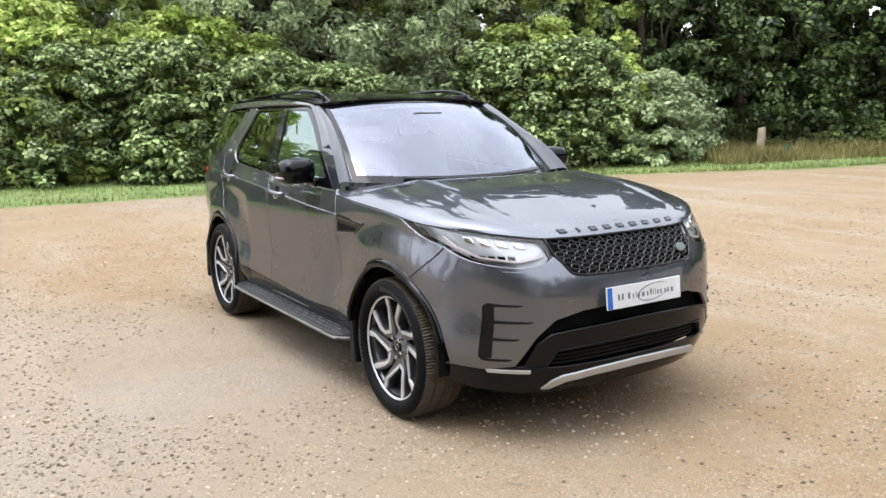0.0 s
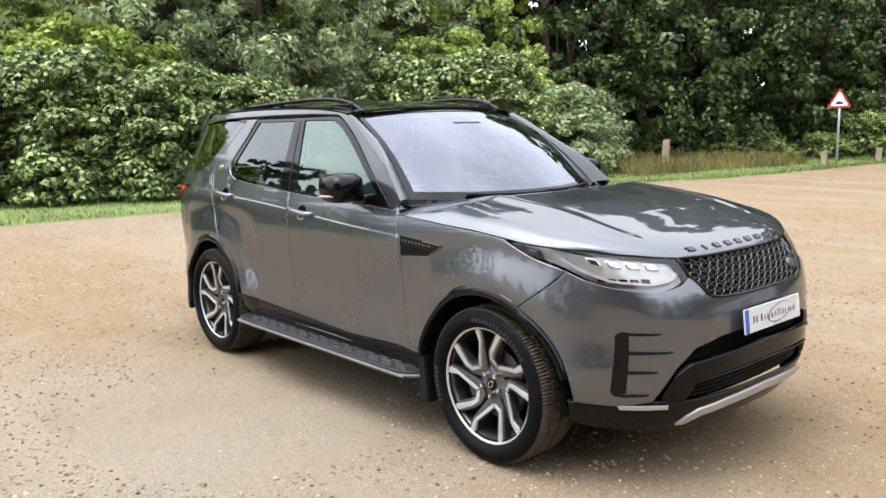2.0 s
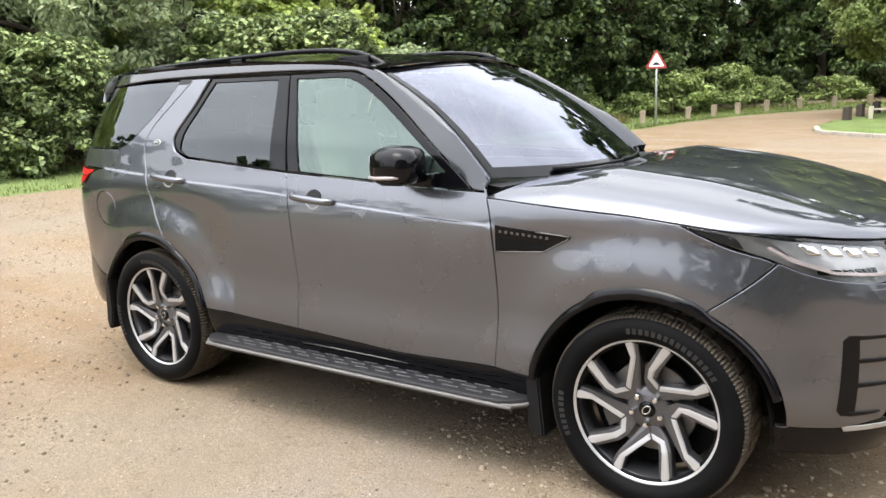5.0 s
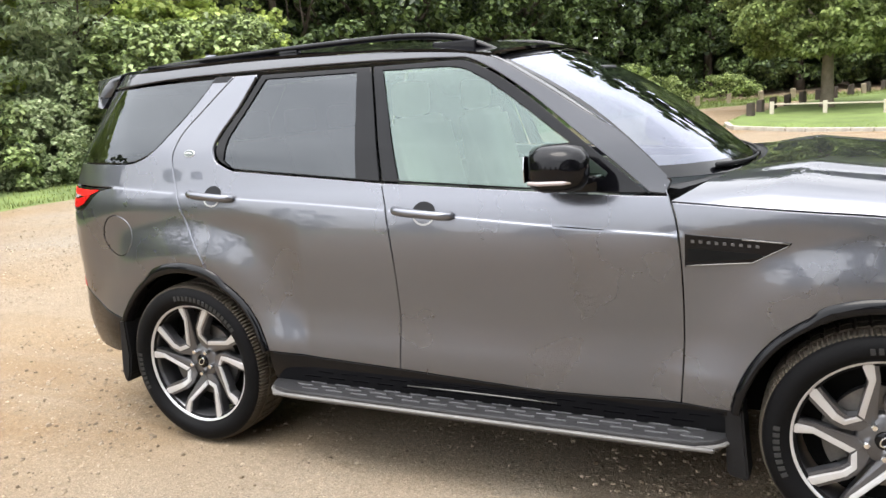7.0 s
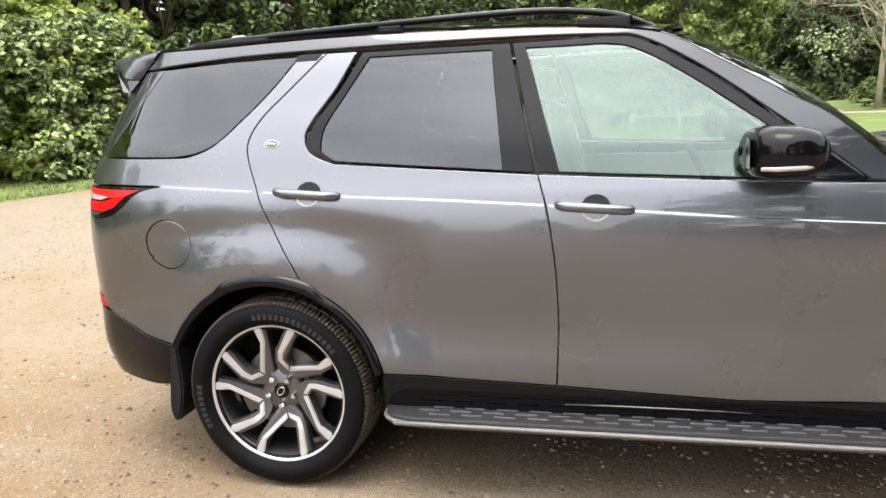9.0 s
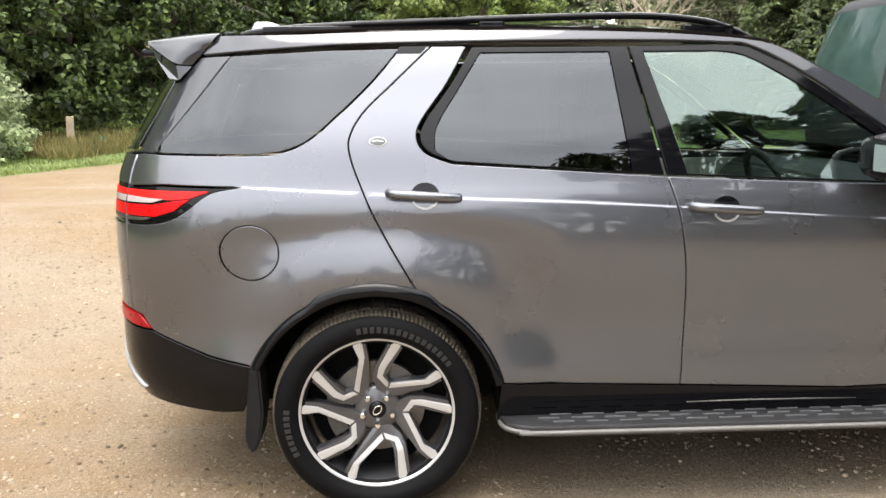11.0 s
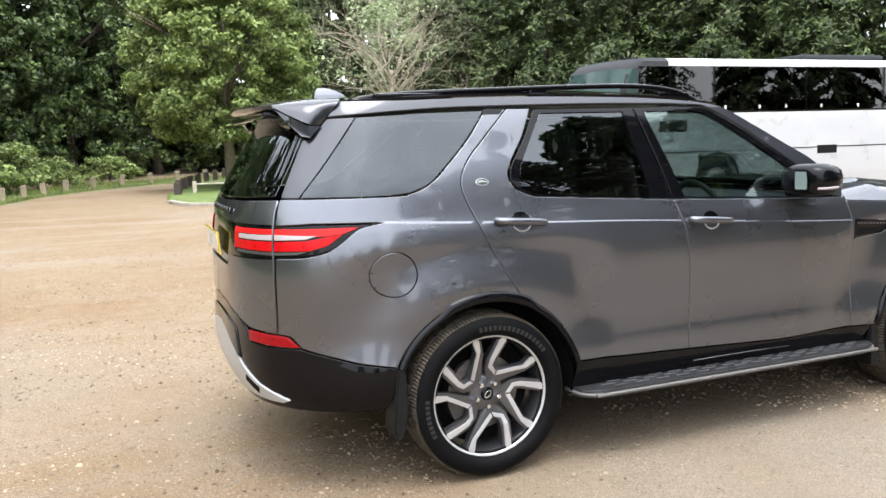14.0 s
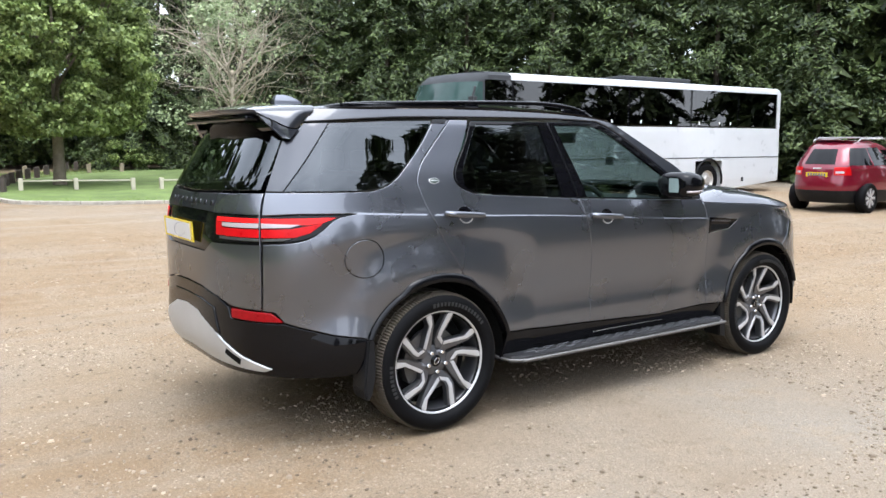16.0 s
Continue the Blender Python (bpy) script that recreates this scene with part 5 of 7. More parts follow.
# bonnet
def bonnet(a, b):
    """a from the screen to the nose, b from right to left."""
    t = 2 * b - 1
    u_side = 0.775 + (2.12 - 0.775) * a
    right = body_point(u_side, hood_edge(u_side))
    left = Vector((right.x, -right.y, right.z))
    front_u = U_NOSE + t * (U_NOSE - 2.12)
    fr = body_point(front_u, hood_edge(min(front_u, 2 * U_NOSE - front_u)))
    back = Vector((0.775 + 0.235 * (1 - t * t) ** 0.8, t * 0.93, 1.262 - 0.0 * t))
    back.z = 1.19 + 0.065 * (1 - abs(t) ** 6) + 0.0
    corner_br, corner_bl = Vector((0.775, -0.93, 1.19)), Vector((0.775, 0.93, 1.19))
    corner_fr = body_point(2.12, hood_edge(2.12))
    corner_fl = Vector((corner_fr.x, -corner_fr.y, corner_fr.z))
    p = right * (1 - b) + left * b + back * (1 - a) + fr * a
    p -= (corner_br * (1 - b) + corner_bl * b) * (1 - a) + (corner_fr * (1 - b) + corner_fl * b) * a
    side_round = (1 - abs(t) ** 7) ** 0.55
    front_round = (1 - a ** 9) ** 0.6
    p.z += (0.052 + 0.012 * math.sin(math.pi * a)) * side_round * front_round * min(1, a * 5)
    p.z += 0.016 * math.exp(-((abs(t) - 0.62) / 0.05) ** 2) * smooth01(a * 6) * smooth01((0.98 - a) * 3)
    p.z += 0.010 * smooth01((0.60 - abs(t)) / 0.1) * smooth01(a * 6) * smooth01((0.95 - a) * 3)
    return p


hood_edge = curve([(0.775, 1.193), (1.18, 1.166), (1.45, 1.152), (1.63, 1.137), (1.81, 1.117), (2.03, 1.102), (2.31, 1.073), (2.475, 1.055), (2.7, 1.052), (U_NOSE, 1.052)])
bonnet_part = patch_grid("bonnet", bonnet, 60, 80, PAINT, car, 0.015, "grey bonnet with two raised ridges")
for k in range(9):
    t = (k - 4) * 0.112
    c = bonnet(0.976, 0.5 + t / 2)
    ahead = (bonnet(0.992, 0.5 + t / 2) - bonnet(0.960, 0.5 + t / 2)).normalized()
    across = (bonnet(0.976, 0.53 + t / 2) - bonnet(0.976, 0.47 + t / 2)).normalized()
    up = across.cross(-ahead).normalized()
    if up.z < 0:
        up = -up
    m = Matrix((( across.x, ahead.x, up.x, c.x), (across.y, ahead.y, up.y, c.y), (across.z, ahead.z, up.z, c.z), (0, 0, 0, 1)))
    lb = bmesh.new()
    w = 0.012 if k == 1 else 0.044
    box(lb, -w / 2, w / 2, -0.015, 0.015, -0.002, 0.005, 0.0015, m)
    part("letter_bar", lb, LETTER, bonnet_part, "raised dark letter shape")

# windscreen, cowl, roof
def windscreen(a, b):
    t = 2 * b - 1
    low = Vector((0.985 - 0.265 * abs(t) ** 2.2, 0.80 * t, 1.225 + 0.028 * t * t))
    top = Vector((0.125 - 0.095 * abs(t) ** 2.2, 0.665 * t, 1.772 - 0.035 * t * t))
    p = low + (top - low) * a
    bow = 0.045 * math.sin(math.pi * a)
    return p + Vector((0.55, 0, 0.83)) * bow


patch_grid("windscreen", windscreen, 24, 32, GLASS_SCREEN, car, 0, "raked windscreen reflecting the pale sky", flip=True)


def frit(name, a0, a1, b0, b1):
    patch_grid(name, lambda a, b: windscreen(a0 + (a1 - a0) * a, b0 + (b1 - b0) * b) + Vector((0.002, 0, 0.003)), 16, 16, BLACK_GLOSS, car, 0.002, flip=True)


frit("screen_border", 0.0, 0.07, 0.0, 1.0)
frit("screen_border", 0.95, 1.0, 0.0, 1.0)
frit("screen_border", 0.0, 1.0, 0.0, 0.02)
frit("screen_border", 0.0, 1.0, 0.98, 1.0)


def pillar_fill(side):
    def f(a, b):
        p = windscreen(a, 0.0 if side > 0 else 1.0)
        u = 0.775 + (0.04 - 0.775) * a
        z = 1.262 + (1.768 - 1.262) * a
        i = a * (len(top_run) - 1)
        k = min(int(i), len(top_run) - 2)
        q2 = tuple(x + (y - x) * (i - k) for x, y in zip(top_run[k], top_run[k + 1]))
        q = body_point(*q2)
        q = Vector((q.x, q.y * side, q.z))
        r = p + (q - p) * b
        return r + Vector((0.3, -0.4 * side, 0.5)) * 0.012 * math.sin(math.pi * b)
    return f


top_run = cant_top[:25]
for s in BOTH:
    patch_grid("screen_pillar", pillar_fill(s), 30, 6, ROOF_BLACK, car, 0.006, "gloss black windscreen pillar", flip=s < 0)

patch_grid("cowl", lambda a, b: Vector((0.79 + 0.235 * (1 - (2 * b - 1) ** 2) ** 0.8 - 0.09 * a, 0.84 * (2 * b - 1), 1.222 + 0.01 * a + 0.026 * (1 - a) * (1 - abs(2 * b - 1) ** 6))), 6, 30, BLACK_PLASTIC, car, 0.02, "black plastic scuttle panel", flip=True)
for y0, y1 in ((-0.55, 0.10), (0.05, 0.62)):
    bm = bmesh.new()
    pts = [windscreen(0.03, 0.5 + (y0 + (y1 - y0) * k / 6) / 1.7) + Vector((0.012, 0, 0.014)) for k in range(7)]
    tube(bm, pts, [0.012, 0.010, 0.008, 0.007, 0.007, 0.006, 0.006], 6)
    part("wiper", bm, BLACK_PLASTIC, car, "black windscreen wiper", True)


def roof(a, b):
    t = 2 * b - 1
    x = 0.035 - 2.065 * a
    front_bow = 0.105 * (1 - abs(t) ** 2.2) * (1 - a) ** 3
    zs = cant_z(x)
    q = body_point(max(-2.15, x), zs)
    w = abs(q.y) - 0.055 * smooth01((-x - 1.7) / 0.35)
    return Vector((x + front_bow, w * t, zs + (0.034 + 0.012 * math.sin(math.pi * a)) * (1 - abs(t) ** 3.2)))


cant_z = curve([(-2.2, 1.766), (-1.8, 1.785), (-1.2, 1.797), (-0.6, 1.790), (-0.2, 1.770), (0.04, 1.737)])
patch_grid("roof", roof, 40, 28, BLACK_GLOSS, car, 0.01, "gloss black roof", flip=False)
for s in BOTH:
    rail_pts = [(-1.97, 1.780), (-1.90, 1.798), (-1.70, 1.816), (-1.32, 1.829), (-0.86, 1.843), (-0.43, 1.848), (-0.17, 1.826), (-0.04, 1.786), (0.035, 1.748)]
    bm = bmesh.new()
    path = spline([(x, z) for x, z in rail_pts], 5)
    tube(bm, [(x, -0.605 * s + 0.02 * s * (x < -1.5), z) for x, z in path], [0.0135] * len(path), 8)
    rail = part("roof_rail", bm, BLACK_GLOSS, car, "gloss black roof rail", True)
    for x, z, w in ((-1.70, 1.795, 0.34), (-1.0, 1.81, 0.10), (-0.16, 1.79, 0.20)):
        bm = bmesh.new()
        box(bm, x - w / 2, x + w / 2, -0.625 * s if s > 0 else 0.585, -0.585 * s if s > 0 else 0.625, z - 0.05, z + 0.022, 0.008)
        part("rail_foot", bm, BLACK_GLOSS, rail)
fin = bmesh.new()
for x0, x1, y, z in ((-2.02, -1.835, 0.032, 1.825), (-2.015, -1.86, 0.024, 1.85), (-2.005, -1.90, 0.014, 1.872), (-1.995, -1.945, 0.006, 1.884)):
    for yy in (-y, y):
        for x in (x0, x1):
            fin.verts.new((x, yy - 0.03, z))
bmesh.ops.convex_hull(fin, input=fin.verts)
part("roof_aerial", fin, PAINT, car, "grey shark-fin aerial")

# ---- rear end ----
gate_edge = [(-2.372, 0.752), (-2.54, 0.762), (-2.66, 0.80), (-2.85, 0.832), (U_TAIL, 0.838)]
panel("tailgate", round_panel(gate_edge, U_TAIL) + [(2 * U_TAIL + 2.368, 1.35), (U_TAIL, 1.332), (-2.368, 1.35)], PAINT, car, 0.003, step=0.06, lines=False, holes=[round_panel([(-2.372, 1.238), (-2.64, 1.238), (-2.80, 1.242), (U_TAIL, 1.242)], U_TAIL)[0:4] + [(U_TAIL, 1.242), (2 * U_TAIL + 2.64, 1.238), (2 * U_TAIL + 2.378, 1.238), (2 * U_TAIL + 2.378, 1.09), (2 * U_TAIL + 2.66, 1.085), (-3.45, 1.03), (-2.78, 1.03), (-2.70, 1.085), (-2.378, 1.092)]] , label="grey tailgate")
black_band = [(-2.376, 1.240), (-2.64, 1.240), (U_TAIL, 1.244), (2 * U_TAIL + 2.64, 1.240), (2 * U_TAIL + 2.376, 1.240), (2 * U_TAIL + 2.376, 1.088), (2 * U_TAIL + 2.66, 1.083), (-3.452, 1.028), (-2.778, 1.028), (-2.70, 1.083), (-2.376, 1.090)]
panel("tail_band", black_band, BLACK_GLOSS, car, 0.0, lift=-0.010, lines=False, label="gloss black band between the tail lamps")
gate_glass = [(-2.39, 1.362), (-2.37, 1.50), (-2.36, 1.62), (-2.40, 1.715), (-2.7, 1.73), (U_TAIL, 1.735)]
panel("rear_window", round_panel(gate_glass, U_TAIL) + [(U_TAIL, 1.340)], GLASS_DARK, car, 0.003, lift=-0.004, fold=0.004, lines=False, label="dark tailgate window", step=0.07)
for side in BOTH:
    def flipt(pts):
        return pts if side > 0 else [(2 * U_TAIL - u, z) for u, z in pts]
    outer = [(-2.366, 1.232), (-2.2, 1.239), (-1.945, 1.234)] + spline([(-1.945, 1.234), (-2.03, 1.212), (-2.11, 1.148), (-2.17, 1.118), (-2.26, 1.102), (-2.366, 1.098)])
    lamp = panel("tail_lamp", flipt(outer), BLACK_GLOSS, car, 0.0015, lift=-0.004, lines=False, label="red tail lamp with a pale bar in a black surround")[0]
    inner_part = [(-2.378, 1.233), (-2.66, 1.232), (-2.665, 1.10), (-2.378, 1.098)]
    lamp2 = panel("tail_lamp", flipt(inner_part), BLACK_GLOSS, car, 0.001, lift=-0.003, lines=False, label="red tail lamp on the tailgate")[0]
    for host, red_top, pale, red_low, clear in (
            (lamp, [(-2.366, 1.222), (-2.03, 1.222), (-2.10, 1.196), (-2.16, 1.190), (-2.366, 1.200)], [(-2.366, 1.199), (-2.19, 1.192), (-2.235, 1.178), (-2.366, 1.174)],
             [(-2.366, 1.168), (-2.23, 1.171), (-2.15, 1.187), (-2.095, 1.194), (-2.15, 1.150), (-2.22, 1.128), (-2.366, 1.126)], [(-2.366, 1.122), (-2.23, 1.124), (-2.27, 1.112), (-2.366, 1.108)]),
            (lamp2, [(-2.378, 1.222), (-2.645, 1.222), (-2.65, 1.200), (-2.378, 1.200)], [(-2.378, 1.198), (-2.60, 1.195), (-2.60, 1.174), (-2.378, 1.174)],
             [(-2.378, 1.168), (-2.605, 1.168), (-2.605, 1.198), (-2.652, 1.198), (-2.652, 1.128), (-2.378, 1.126)], [(-2.378, 1.122), (-2.62, 1.124), (-2.62, 1.110), (-2.378, 1.108)])):
        panel("red_bar", flipt(red_top), RED_GLOW, host, 0.0, lift=0.001, fold=0.004, lines=False, bead=0.001)
        panel("pale_bar", flipt(pale), WHITE_LENS, host, 0.0, lift=0.001, fold=0.004, lines=False, bead=0.001)
        panel("red_bar", flipt(red_low), RED_LENS, host, 0.0, lift=0.001, fold=0.004, lines=False, bead=0.001)
        panel("clear_bar", flipt(clear), DARK_METAL, host, 0.0, lift=0.001, fold=0.004, lines=False, bead=0.001)
    panel("reflector", flipt([(-2.378, 0.745), (-2.33, 0.742), (-2.268, 0.694), (-2.40, 0.697), (-2.54, 0.703), (-2.545, 0.752)]), REFLECTOR, car, 0.001, lift=0.002, lines=False, label="red bumper reflector")
rb = [(-1.893, 0.582), (-2.05, 0.611), (-2.19, 0.658), (-2.265, 0.685), (-2.40, 0.692), (-2.55, 0.70), (-2.57, 0.752), (-2.66, 0.795), (-2.85, 0.828), (U_TAIL, 0.834)]
rb_low = [(U_TAIL, 0.40), (-2.7, 0.395), (-2.40, 0.40), (-2.05, 0.385), (-1.965, 0.395), (-1.93, 0.45)]
panel("rear_bumper", round_panel(rb, U_TAIL) + [(2 * U_TAIL - u, z) for u, z in rb_low[::-1]] + rb_low, BLACK_GLOSS, car, 0.002, lift=-0.002, lines=False, label="gloss black rear bumper", step=0.06)
band = round_panel([(-2.64, 0.60), (-2.69, 0.735), (-2.85, 0.762), (U_TAIL, 0.768)], U_TAIL) + round_panel([(-2.70, 0.605), (-2.9, 0.66), (U_TAIL, 0.672)], U_TAIL)[::-1]
panel("bumper_band", band, BLACK_GLOSS, car, 0.0, lift=0.006, fold=0.01, lines=False, label="gloss black band across the rear bumper")
rear_skid = round_panel([(-2.35, 0.448), (-2.50, 0.505), (-2.60, 0.562), (-2.70, 0.622), (-2.9, 0.690), (U_TAIL, 0.704)], U_TAIL) + round_panel([(-2.39, 0.432), (-2.6, 0.44), (U_TAIL, 0.46)], U_TAIL)[::-1]
panel("rear_skid", rear_skid, SATIN, car, 0.0, lift=0.008, fold=0.03, lines=False, label="satin silver rear skid plate")
# shade inside the exhaust slots, laid on the skid as flat black panels
for side in BOTH:
    panel("exhaust_slot_shade", flipt([(-2.50, 0.490), (-2.59, 0.535), (-2.61, 0.505), (-2.52, 0.455)]) if side > 0 else [(2 * U_TAIL - u, z) for u, z in [(-2.50, 0.490), (-2.59, 0.535), (-2.61, 0.505), (-2.52, 0.455)]], LINER_AND_SHADE, car, 0.0, lift=0.009, fold=0.004, lines=False, bead=0.001)
rear_plate = number_plate("rear_plate", Matrix.Translation((-2.563, 0.09, 1.118)) @ pose(0, 0, 0, 4, 0, -90), PLATE_YELLOW, "yellow-edged rear plate with a white sticker")
part("plate_sticker", box(bmesh.new(), -0.225, 0.225, -0.0055, -0.003, -0.045, 0.045, 0.001), PLATE_WHITE, rear_plate)
plate_bars(rear_plate, 0.0, 1.0)
for k in range(9):
    u = U_TAIL + 0.36 - k * 0.088
    w = 0.010 if k == 7 else 0.028
    panel("letter_bar", [(u, 1.300), (u + w, 1.300), (u + w, 1.273), (u, 1.273)], LETTER, car, 0.0, lift=0.005, fold=0.006, lines=False, bead=0.001, label="raised dark letter shape on the tailgate")


def along_curve(pts, a):
    k = a * (len(pts) - 1)
    i = min(int(k), len(pts) - 2)
    p0, p1, p2, p3 = (Vector(pts[min(max(i + d, 0), len(pts) - 1)]) for d in (-1, 0, 1, 2))
    f = k - i
    return 0.5 * (2 * p1 + (p2 - p0) * f + (2 * p0 - 5 * p1 + 4 * p2 - p3) * f * f + (3 * p1 - p0 - 3 * p2 + p3) * f ** 3)


SPOILER_RIBS = [
    [body_point(-2.286, 1.677), (-2.197, -0.642, 1.682), (-2.255, -0.598, 1.715), (-2.322, -0.535, 1.757)],
    [body_point(-2.250, 1.735), (-2.160, -0.628, 1.738), (-2.245, -0.582, 1.750), (-2.326, -0.526, 1.763)],
    [body_point(-2.214, 1.784), (-2.120, -0.595, 1.781), (-2.225, -0.556, 1.776), (-2.335, -0.505, 1.768)],
    [(-2.025, -0.450, 1.804), (-2.150, -0.440, 1.800), (-2.280, -0.420, 1.788), (-2.385, -0.395, 1.772)],
    [(-2.030, -0.200, 1.813), (-2.170, -0.200, 1.808), (-2.310, -0.190, 1.796), (-2.418, -0.180, 1.773)],
    [(-2.030, 0.0, 1.815), (-2.170, 0.0, 1.810), (-2.315, 0.0, 1.797), (-2.425, 0.0, 1.773)]]


def spoiler_top(a, b):
    t = 2 * b - 1
    p = along_curve([along_curve(rib, a) for rib in SPOILER_RIBS], 1 - abs(t))
    return Vector((p.x, p.y if t < 0 else -p.y, p.z))


def spoiler_lip(a, b):
    """The trailing edge, folded down and forward under the top."""
    p = spoiler_top(1.0, 0.015 + 0.97 * b)
    return p + (Vector((0.006, 0, -0.004)) * a * 2 + Vector((0.0, 0, -0.020)) * a if a < 0.5 else Vector((0.006 + 0.11 * (a - 0.5), 0, -0.014 - 0.030 * (a - 0.5))))


patch_grid("spoiler", spoiler_top, 18, 48, ROOF_BLACK, car, 0.006, "dark grey roof spoiler over the rear window", flip=False)
patch_grid("spoiler_lip", spoiler_lip, 6, 48, ROOF_BLACK, car, 0.003, "trailing lip of the spoiler", flip=False)
for s in BOTH:
    bm = bmesh.new()
    outer = [(-2.137, -0.645, 1.671), (-2.197, -0.643, 1.675), (-2.255, -0.599, 1.709), (-2.318, -0.536, 1.750), (-2.285, -0.580, 1.700), (-2.226, -0.645, 1.628), (-2.188, -0.652, 1.620)]
    a = [bm.verts.new((x, y * s, z)) for x, y, z in outer]
    b = [bm.verts.new((x + 0.004, (y + 0.035) * s, z)) for x, y, z in outer]
    bm.faces.new(a)
    bm.faces.new(b[::-1])
    for i in range(len(outer)):
        k = (i + 1) % len(outer)
        bm.faces.new((a[k], a[i], b[i], b[k]))
    bmesh.ops.recalc_face_normals(bm, faces=bm.faces)
    part("spoiler_end", bm, ROOF_BLACK, car, "slim end plate of the spoiler")
bm = bmesh.new()
box(bm, -2.37, -2.12, -0.50, 0.50, 1.715, 1.745, 0.012)
box(bm, -2.27, -2.10, -0.60, 0.60, 1.66, 1.735, 0.02)
part("spoiler_underside", bm, BLACK_GLOSS, car, "gloss black underside of the spoiler")

# side steps, mud flaps, mirrors, handles, badges
for s in BOTH:
    bm = bmesh.new()
    deck = [(-1.0, 0.0), (-1.0, 0.08), (-0.985, 0.13), (-0.95, 0.165), (-0.89, 0.184), (-0.80, 0.19), (0.80, 0.19), (0.88, 0.18), (0.94, 0.15), (0.975, 0.10), (0.985, 0.0)]
    top = [bm.verts.new((x, -(0.86 + y) * s, 0.362)) for x, y in deck]
    low = [bm.verts.new((x, -(0.86 + y) * s, 0.320)) for x, y in deck]
    bm.faces.new(top if s > 0 else top[::-1])
    bm.faces.new(low[::-1] if s > 0 else low)
    for i in range(len(deck)):
        j = (i + 1) % len(deck)
        q = (top[i], low[i], low[j], top[j])
        bm.faces.new(q if s > 0 else q[::-1])
    bmesh.ops.recalc_face_normals(bm, faces=bm.faces)
    bmesh.ops.bevel(bm, geom=list(bm.edges), offset=0.008, segments=2, affect="EDGES", profile=0.6)
    step_part = part("side_step", bm, STEP_TOP, car, "black ribbed side step with a silver edge")
    bm = bmesh.new()
    tube(bm, [(x, -(0.862 + y) * s, 0.338) for x, y in spline(deck, 4)], [0.009] * 41, 6)
    part("step_edge", bm, STEP_EDGE, step_part, "satin silver edge strip", True)
    for row in range(4):
        for k in range(14):
            x = -0.86 + k * 0.125 + (row % 2) * 0.05
            bm = bmesh.new()
            y = 0.90 + row * 0.036
            box(bm, x, x + 0.08, -y * s - 0.004, -y * s + 0.004, 0.360, 0.367, 0.002)
            part("step_rib", bm, STEP_RIB, step_part)
    for cx, x0, x1, z0, z1 in ((0.97, 0.94, 1.03, 0.20, 0.47), (-1.94, -2.01, -1.90, 0.19, 0.575)):
        bm = bmesh.new()
        slab(bm, [(-1.938, 0.262), (-1.918, 0.252), (-1.895, 0.30), (-1.878, 0.40), (-1.885, 0.585), (-1.922, 0.58), (-1.940, 0.42), (-1.950, 0.31)] if cx < 0 else [(x0 + 0.03, z0 + 0.02), (x1 + 0.015, z0), (x1 - 0.01, z1), (x0 + 0.02, z1)], 0.14)
        for v in bm.verts:
            v.co.y = (-0.975 + v.co.y) * s
        bmesh.ops.recalc_face_normals(bm, faces=bm.faces)
        bmesh.ops.bevel(bm, geom=list(bm.edges), offset=0.008, segments=2, affect="EDGES")
        part("mud_flap", bm, BLACK_PLASTIC, car, "black rubber mud flap")
    # door mirror
    bm = bmesh.new()
    rings = []
    for f, k in ((0.0, 0.62), (0.06, 0.86), (0.25, 1.0), (0.6, 0.98), (0.85, 0.84), (1.0, 0.52)):
        ring = []
        for i in range(20):
            a = 2 * math.pi * i / 20
            n = 3.4
            r = (abs(math.cos(a)) ** n + abs(math.sin(a)) ** n) ** (-1 / n)
            yy = -1.045 - 0.125 * k * r * math.cos(a)
            zz = 1.325 + 0.085 * k * r * math.sin(a)
            ring.append(bm.verts.new((0.305 + 0.265 * f - 0.05 * f * f + 0.02 * math.cos(a), yy * s, zz)))
        rings.append(ring)
    for p, q in zip(rings, rings[1:]):
        for i in range(20):
            bm.faces.new((p[i], p[(i + 1) % 20], q[(i + 1) % 20], q[i]))
    bm.faces.new(rings[0])
    bm.faces.new(rings[-1])
    bmesh.ops.recalc_face_normals(bm, faces=bm.faces)
    mirror = part("door_mirror", bm, BLACK_GLOSS, car, "gloss black door mirror", True)
    bm = bmesh.new()
    slab(bm, [(-0.066, -0.046), (0.066, -0.046), (0.070, 0.0), (0.062, 0.046), (-0.062, 0.046), (-0.070, 0.0)], 0.002, Matrix.Translation((0.3025 + 0.0, -1.045 * s, 1.325)) @ pose(0, 0, 0, 0, 0, -90))
    part("mirror_glass", bm, CHROME, mirror, "mirror glass")
    bm = bmesh.new()
    tube(bm, [(0.335, -1.155 * s, 1.283), (0.38, -1.172 * s, 1.283), (0.46, -1.165 * s, 1.285), (0.505, -1.135 * s, 1.287)], [0.007, 0.008, 0.008, 0.004], 6)
    part("indicator_strip", bm, WHITE_LENS, mirror, "pale indicator strip", True)
    bm = bmesh.new()
    box(bm, 0.40, 0.53, -0.98 * s if s > 0 else 0.86, -0.86 * s if s > 0 else 0.98, 1.225, 1.285, 0.02)
    part("mirror_foot", bm, BLACK_GLOSS, mirror)
    # handles
    for door, u0 in ((front_doors[0 if s > 0 else 1], -0.315), (rear_doors[0 if s > 0 else 1], -1.405)):
        zc = crease(u0 + 0.13)
        out = abs(body_point(u0 + 0.13, zc).y)
        bm = bmesh.new()
